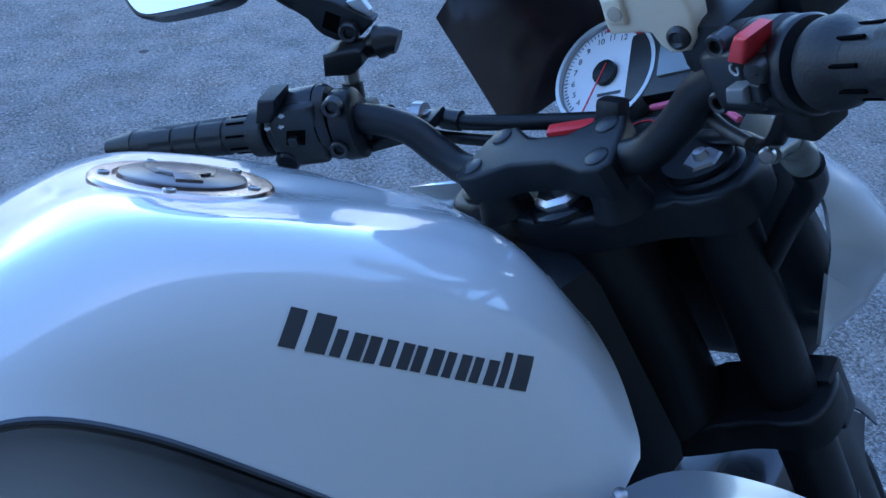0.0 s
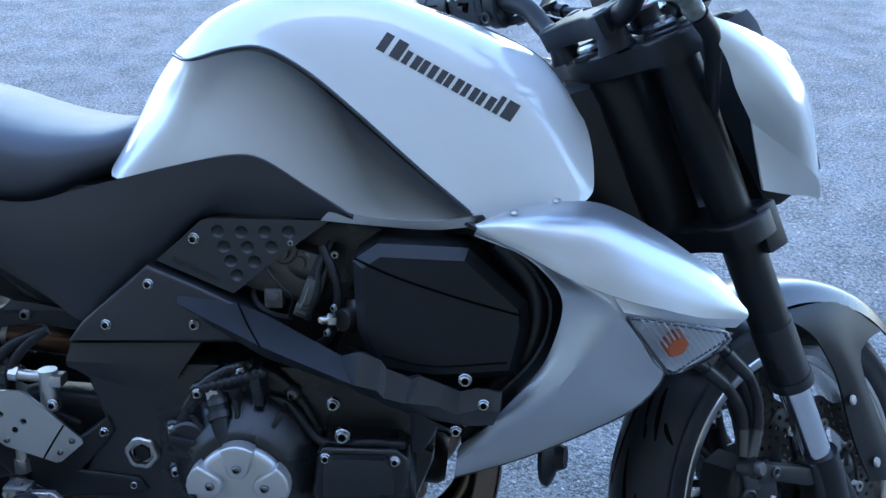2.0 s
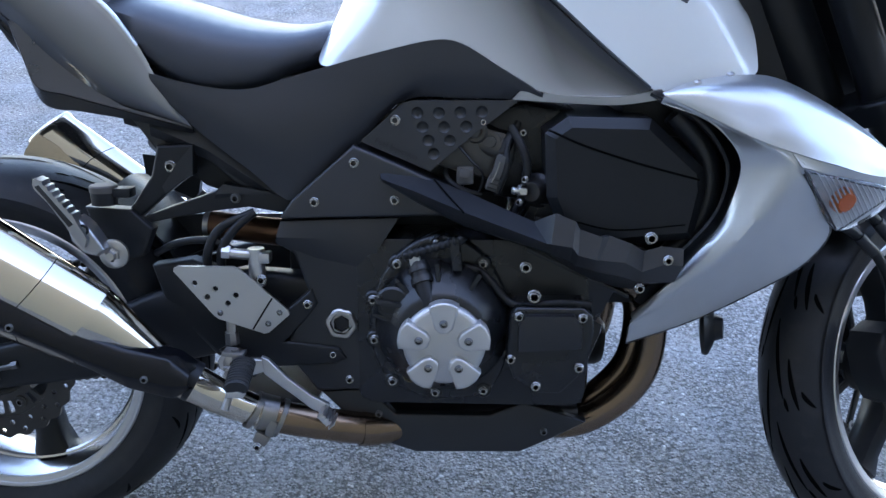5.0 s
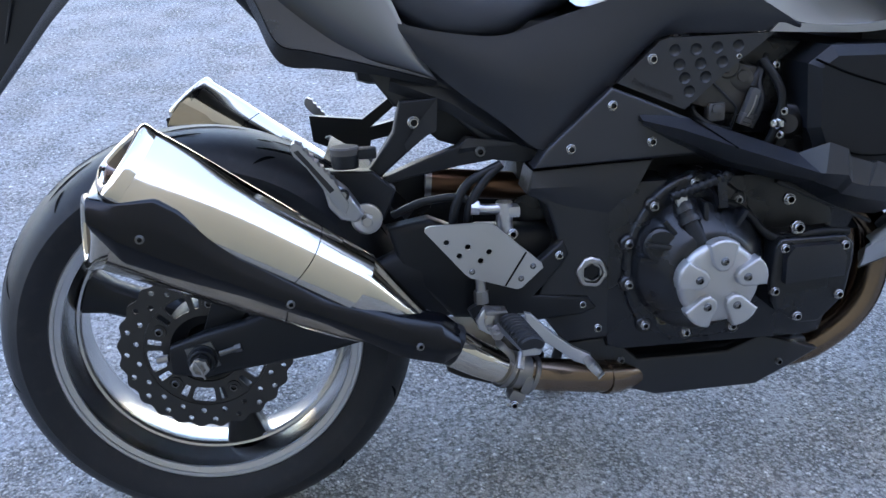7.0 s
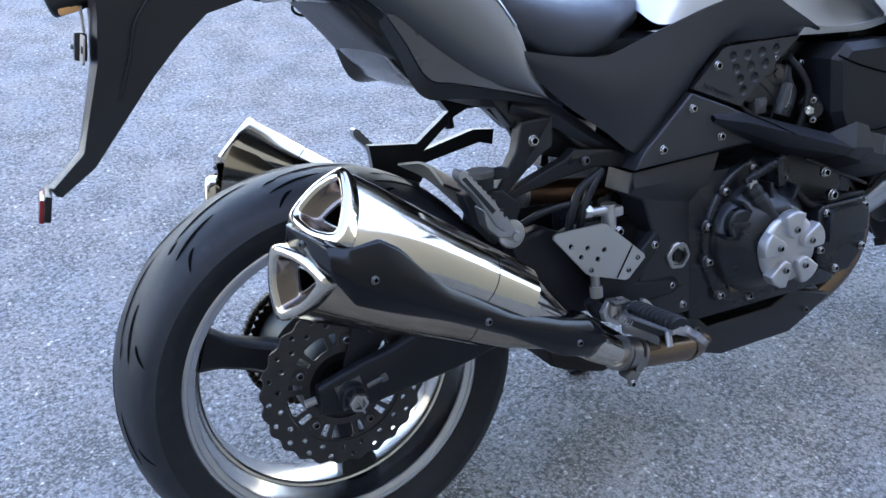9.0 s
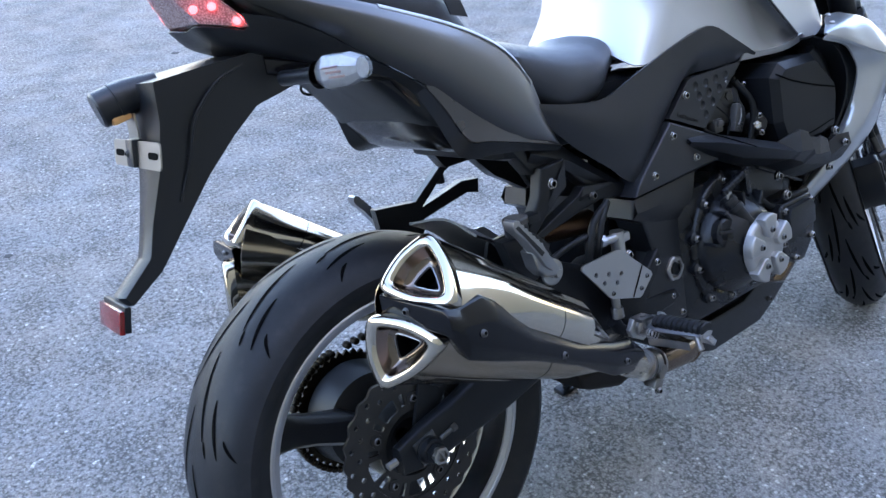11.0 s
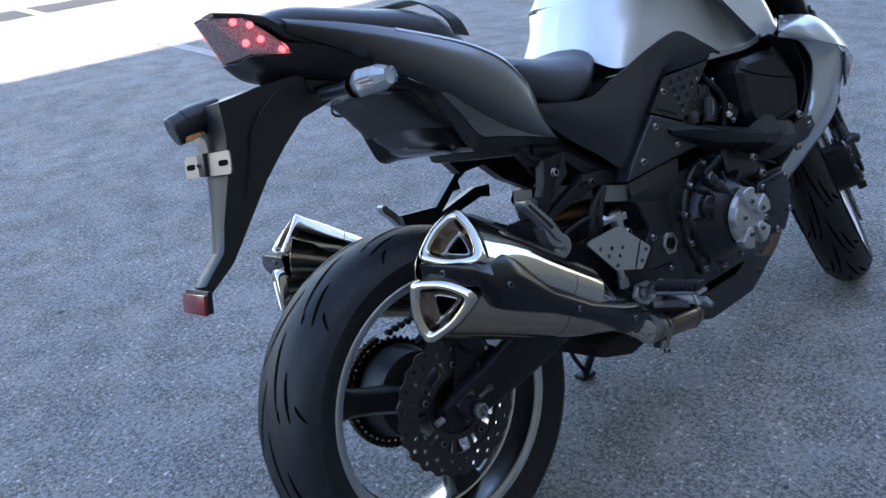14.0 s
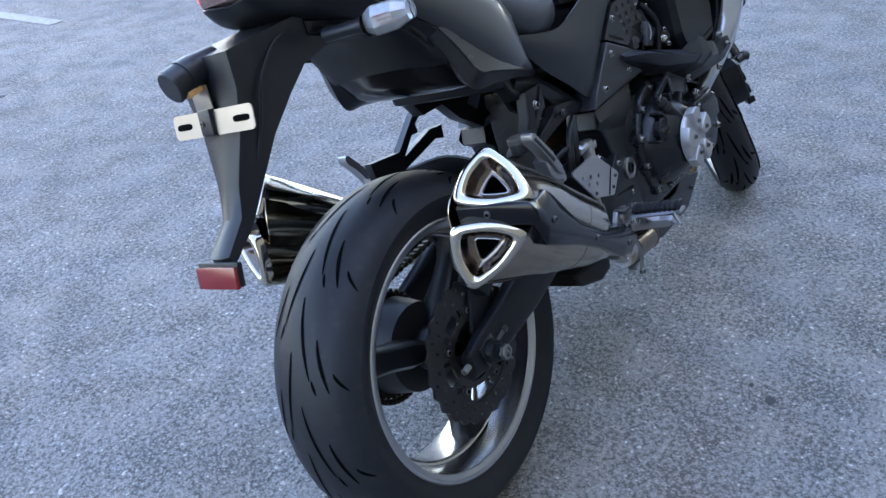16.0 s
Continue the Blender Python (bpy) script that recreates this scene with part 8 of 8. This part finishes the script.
    for k in range(7):
        q = k / 7
        x0, z0 = 0.1640 + 0.0430 * q, 0.3130 - 0.0520 * q
        teeth += [(x0, z0), (x0 + 0.0045, z0 - 0.0015), (x0 + 0.0050, z0 - 0.0050)]
    peg = add("pillion_peg", prism([(0.1545, 0.3060), (0.1560, 0.3130), (0.1600, 0.3152)] + teeth + [(0.2119, 0.2509), (0.2221, 0.2330), (0.2170, 0.2200), (0.2060, 0.2290), (0.1930, 0.2511), (0.1725, 0.2823), (0.1573, 0.2985)], -0.222, -0.200, 0.0022, 2), mat("grey_cast_peg", (0.36, 0.365, 0.38), 0.33, 0.95, var=0.1, bump=0.15, bscale=900) if s > 0 else bpy.data.materials["grey_cast_peg"], bike, "folded cast alloy pillion peg with a toothed edge")
    add("peg_pad", prism([(0.1580, 0.3040), (0.1640, 0.3060), (0.2050, 0.2530), (0.1990, 0.2490), (0.1745, 0.2830)], -0.2232, -0.215, 0.0010), GRIP, peg, "dark rubber face")
    add("peg_knuckle", merge(prism([(0.1900, 0.2540), (0.2060, 0.2600), (0.2200, 0.2480), (0.2400, 0.2160), (0.2300, 0.2060), (0.2093, 0.2108), (0.1960, 0.2270)], -0.214, -0.186, 0.005, 3), tube([(0.2105, -0.216, 0.2440), (0.2105, -0.184, 0.2440)], 0.0085, 3, 16)), bpy.data.materials["grey_cast_peg"], peg)
    add("knuckle_pin", lathe([(0.0, 0.0080), (0.002, 0.0078), (0.002, 0.0045), (0.0, 0.004), (0.0, 0)], (0.2150, -0.215, 0.2440), (0, -1, 0), 16), MATT, peg)
    wsh = add("peg_nut", merge(lathe([(0, 0.0), (0, 0.021), (0.004, 0.0205), (0.006, 0.017), (0.006, 0.008)], (0.243, -0.188, 0.204), (0, -1, 0), 26), lathe([(0.004, 0.010), (0.011, 0.010), (0.012, 0.008), (0.018, 0.0065), (0.018, 0.0)], (0.243, -0.188, 0.204), (0, -1, 0), 6)), STEEL, bike, "large steel washer and nut")
    # rider peg hanger
    fb = add("rider_hanger", merge(
        prism([(0.400, 0.100), (0.440, 0.090), (0.495, 0.135), (0.512, 0.150), (0.520, 0.128), (0.508, 0.110), (0.470, 0.070), (0.548, 0.062), (0.560, 0.045), (0.540, 0.036), (0.440, 0.030), (0.400, 0.050)], -0.168, -0.150, 0.005, 3),
        tube([(0.385, -0.165, 0.062), (0.40, -0.17, 0.038), (0.43, -0.18, 0.032)], 0.012, 10, 12)), MATT, bike, "black rider footrest hanger")
    heel = add("heel_plate", prism([(0.320, 0.181), (0.326, 0.1835), (0.403, 0.184), (0.412, 0.181), (0.479, 0.121), (0.481, 0.114), (0.451, 0.087), (0.444, 0.085), (0.380, 0.106), (0.373, 0.111), (0.319, 0.176)], -0.176, -0.172, 0, holes=[(0.348, 0.159, 0.0042), (0.377, 0.151, 0.0042), (0.406, 0.142, 0.0042), (0.365, 0.139, 0.0042), (0.394, 0.130, 0.0042)]), ALLOY, bike, "drilled alloy heel plate")
    add("push_rod", merge(tube([(0.394, -0.165, 0.112), (0.395, -0.168, 0.068)], 0.0075, 6, 12), tube([(0.3945, -0.167, 0.084), (0.395, -0.168, 0.066)], 0.0105, 4, 8)), STEEL, bike, "steel brake push rod")
    add("plate_fold", tube([(0.4575, -0.1762, 0.1385), (0.445, -0.1766, 0.119), (0.428, -0.1762, 0.0915)], 0.0013, 6, 6), GROOVE, heel)
    for x, z in ((0.382, 0.115), (0.450, 0.100), (0.467, 0.117)):
        bolt(heel, x, -0.176 * s, z, BOLT_DARK, 0.8, aim=(0, -s, 0))
    fp = add("footrest", loft([[(x0 + dx, y, z0 + dz) for dx, dz in ((-0.012, 0.0), (-0.008, 0.004), (0.010, 0.004), (0.013, 0.0), (0.010, -0.004), (-0.008, -0.004))] for x0, y, z0 in ((0.418, -0.212, 0.050), (0.422, -0.245, 0.050), (0.430, -0.285, 0.050), (0.436, -0.308, 0.050))]), PEGALLOY, bike, "alloy footrest with black ribbed rubber")
    ribs = [(0.0, 0.0), (0.0, 0.0100)]
    for k in range(9):
        ribs += [(0.003 + 0.0092 * k, 0.0098), (0.0042 + 0.0092 * k, 0.0120), (0.0080 + 0.0092 * k, 0.0120), (0.0092 + 0.0092 * k, 0.0098)]
    ribs += [(0.088, 0.0118), (0.090, 0.0100), (0.090, 0.0)]
    add("rest_rubber", move(lathe(ribs, (0, 0, 0), (0.10, -1, 0.0), 22), Matrix.Translation((0.425, -0.222, 0.0600)) @ Matrix.Diagonal((1.4, 1, 0.85, 1))), RUBBER, fp, "ribbed black rubber")
    add("rest_end", prism([(0.424, 0.047), (0.446, 0.047), (0.449, 0.052), (0.440, 0.056), (0.424, 0.054)], -0.314, -0.308, 0.0015), ALLOY, fp)
    add("clevis", merge(block((0.408, -0.207, 0.068), (0.030, 0.026, 0.006), (0, 6, 0), 0.002), block((0.410, -0.207, 0.046), (0.032, 0.026, 0.006), (0, 6, 0), 0.002), tube([(0.409, -0.209, 0.074), (0.411, -0.209, 0.040)], 0.0055, 4, 14)), PEGALLOY, fp, "forked alloy hinge with its pin")
    add("rest_feeler", tube([(0.426, -0.300, 0.047), (0.421, -0.311, 0.029)], 0.0050, 5, 10), PEGALLOY, fp)
    add("return_spring", tube([(0.406 + 0.007 * math.cos(0.9 * k), -0.218 - 0.0008 * k, 0.044 + 0.007 * math.sin(0.9 * k)) for k in range(22)], 0.0012, 60, 6), STEEL, fp)
    ped = add("foot_lever", merge(
        prism([(0.447, 0.0640), (0.4560, 0.0610), (0.4810, 0.0345), (0.5154, 0.0070), (0.5400, -0.0060), (0.5330, -0.0210), (0.5150, -0.0130), (0.4950, 0.0035), (0.4745, 0.0190), (0.4500, 0.0390)], -0.214, -0.206, 0.002, 3),
        prism([(0.3816, 0.0531), (0.3926, 0.0700), (0.4050, 0.0680), (0.4180, 0.0560), (0.4490, 0.0560), (0.4490, 0.0380), (0.4250, 0.0300), (0.4097, 0.0260), (0.3854, 0.0400)], -0.204, -0.194, 0.003, 3)), ALLOY, bike, "forged alloy foot lever")
    add("lever_bar", loft([[(x0, y + dy, z0 + dz) for dy, dz in ((0.0, 0.007), (-0.003, 0.004), (-0.003, -0.006), (0.0, -0.007), (0.004, -0.005), (0.004, 0.005))] for x0, y, z0 in ((0.405, -0.222, 0.030), (0.413, -0.250, 0.030), (0.418, -0.288, 0.031))]), PEGALLOY, ped)
    add("lever_pivot", lathe([(0.0, 0.016), (0.006, 0.016), (0.008, 0.013), (0.008, 0.006), (0.004, 0.005), (0.004, 0)], (0.408, -0.205, 0.052), (0, -1, 0), 22), STEEL, ped, "dull pivot boss")
    add("lever_toe", merge(block((0.5370, -0.224, -0.0165), (0.020, 0.034, 0.009), (0, 48, 0), 0.002), *[block((0.5325 + 0.0036 * k, -0.224, -0.0090 - 0.0042 * k), (0.002, 0.036, 0.011), (0, 48, 0), 0.0005) for k in range(5)]), ALLOY, ped, "ribbed toe pad")

# brake fluid reservoir, rear master cylinder, hoses
rr_ = part("rear_reservoir", merge(lathe([(0, 0.018), (0.014, 0.019), (0.018, 0.018), (0.018, 0)], (0.220, -0.150, 0.266), (0, 0, 1), 24), block((0.249, -0.15, 0.284), (0.026, 0.026, 0.014), (0, 0, 0), 0.004)), MATT, bike, "black rear brake fluid reservoir")
part("reservoir_lid", lathe([(0, 0.020), (0.008, 0.020), (0.010, 0.018), (0.010, 0)], (0.220, -0.150, 0.284), (0, 0, 1), 24, wave=lambda a: 1 + 0.02 * math.sin(20 * a)), mat("dusty_lid", (0.06, 0.055, 0.05), 0.6), rr_, "dusty ribbed lid")
ms = part("rear_master_cylinder", merge(tube([(0.432, -0.152, 0.205), (0.432, -0.152, 0.150)], 0.012, 6, 16), tube([(0.386, -0.155, 0.200), (0.405, -0.155, 0.197), (0.425, -0.155, 0.196)], 0.0075, 6, 12), tube([(0.385, -0.155, 0.2002), (0.396, -0.155, 0.199)], 0.0105, 3, 6), block((0.440, -0.152, 0.192), (0.026, 0.022, 0.016), (0, 0, 0), 0.004)), ALLOY, bike, "alloy rear brake master cylinder")
bolt(ms, 0.441, -0.166, 0.162, k=1.2)
for k in range(2):
    part("brake_hose", tube([(0.36 + 0.02 * k, -0.15, 0.17), (0.365 + 0.02 * k, -0.155, 0.205), (0.385 + 0.02 * k, -0.15, 0.235), (0.43, -0.14, 0.255)], 0.0065, 20, 10), MATT, bike)
part("brake_hose", tube([(0.28, -0.13, 0.19), (0.32, -0.145, 0.21), (0.37, -0.15, 0.215), (0.40, -0.15, 0.20)], 0.0055, 20, 10), MATT, bike)
part("rear_cover", prism([(0.27, 0.17), (0.33, 0.18), (0.46, 0.12), (0.46, 0.02), (0.36, 0.03), (0.29, 0.10)], -0.13, -0.10, 0.01, 3), MATT, bike)
# side stand
stand = part("side_stand", tube([(0.600, 0.095, -0.040), (0.575, 0.130, -0.155), (0.578, 0.165, -0.210), (0.581, 0.194, -0.250)], 0.0095, 16, 12), MATT, bike, "black side stand")
part("stand_foot", block((0.581, 0.197, -0.2530), (0.046, 0.030, 0.010), (15, 0, 0), 0.003), MATT, stand)
part("stand_tang", tube([(0.578, 0.190, -0.243), (0.545, 0.172, -0.205), (0.520, 0.156, -0.172), (0.506, 0.145, -0.140)], 0.0055, 14, 8), MATT, stand)
part("exhaust_chamber", prism([(0.345, -0.040), (0.350, -0.068), (0.372, -0.080), (0.445, -0.104), (0.485, -0.098), (0.500, -0.055)], -0.105, 0.060, 0.010, 3), mat("dark_chamber_steel", (0.020, 0.017, 0.015), 0.5, 0.6, var=0.4, scale=30), bike, "dark exhaust chamber under the engine")

# tank mark: plain dark shapes in place of the maker's lettering, laid on the paint
from mathutils.bvhtree import BVHTree
bvh = BVHTree.FromPolygons([v.co for v in tank.data.vertices], [p.vertices for p in tank.data.polygons])
B0, B1 = Vector((0.8555, 0, 0.621)), Vector((1.0130, 0, 0.5405))
ex = (B1 - B0).normalized()
ez = Vector((-ex.z, 0, ex.x))
total, MH = (B1 - B0).length, 0.0225
# cells along the mark: start, width, height, with the uprights of each cell
cells = [(0.0, 0.165, 1.0), (0.180, 0.115, 0.72), (0.305, 0.175, 0.72), (0.490, 0.115, 0.72), (0.618, 0.105, 0.72), (0.735, 0.112, 0.72), (0.860, 0.105, 1.0), (0.962, 0.040, 1.0)]
for s in (1, -1):
    for u0, uw, hh in cells:
        bars = ((0.0, 0.36), (0.56, 1.0)) if uw > 0.06 else ((0.0, 1.0),)
        bars = bars if uw < 0.17 else ((0.0, 0.26), (0.37, 0.63), (0.74, 1.0))
        bm = bmesh.new()
        for b0, b1 in bars:
            g = []
            for i in range(4):
                row = []
                for j in range(6):
                    a, b = u0 + uw * (b0 + (b1 - b0) * i / 3), hh * MH * j / 5
                    p = B0 + ex * (a * total + 0.12 * b) + ez * b
                    hit = bvh.ray_cast(Vector((p.x, -1.0, p.z)), Vector((0, 1, 0)))
                    y = hit[0].y if hit[0] else -0.16
                    row.append(bm.verts.new((p.x, (y - 0.0006) * s, p.z)))
                g.append(row)
            for i in range(3):
                for j in range(5):
                    bm.faces.new((g[i][j], g[i + 1][j], g[i + 1][j + 1], g[i][j + 1]))
        part("maker_mark", bm, INK, tank, "dark plain bars on the tank")
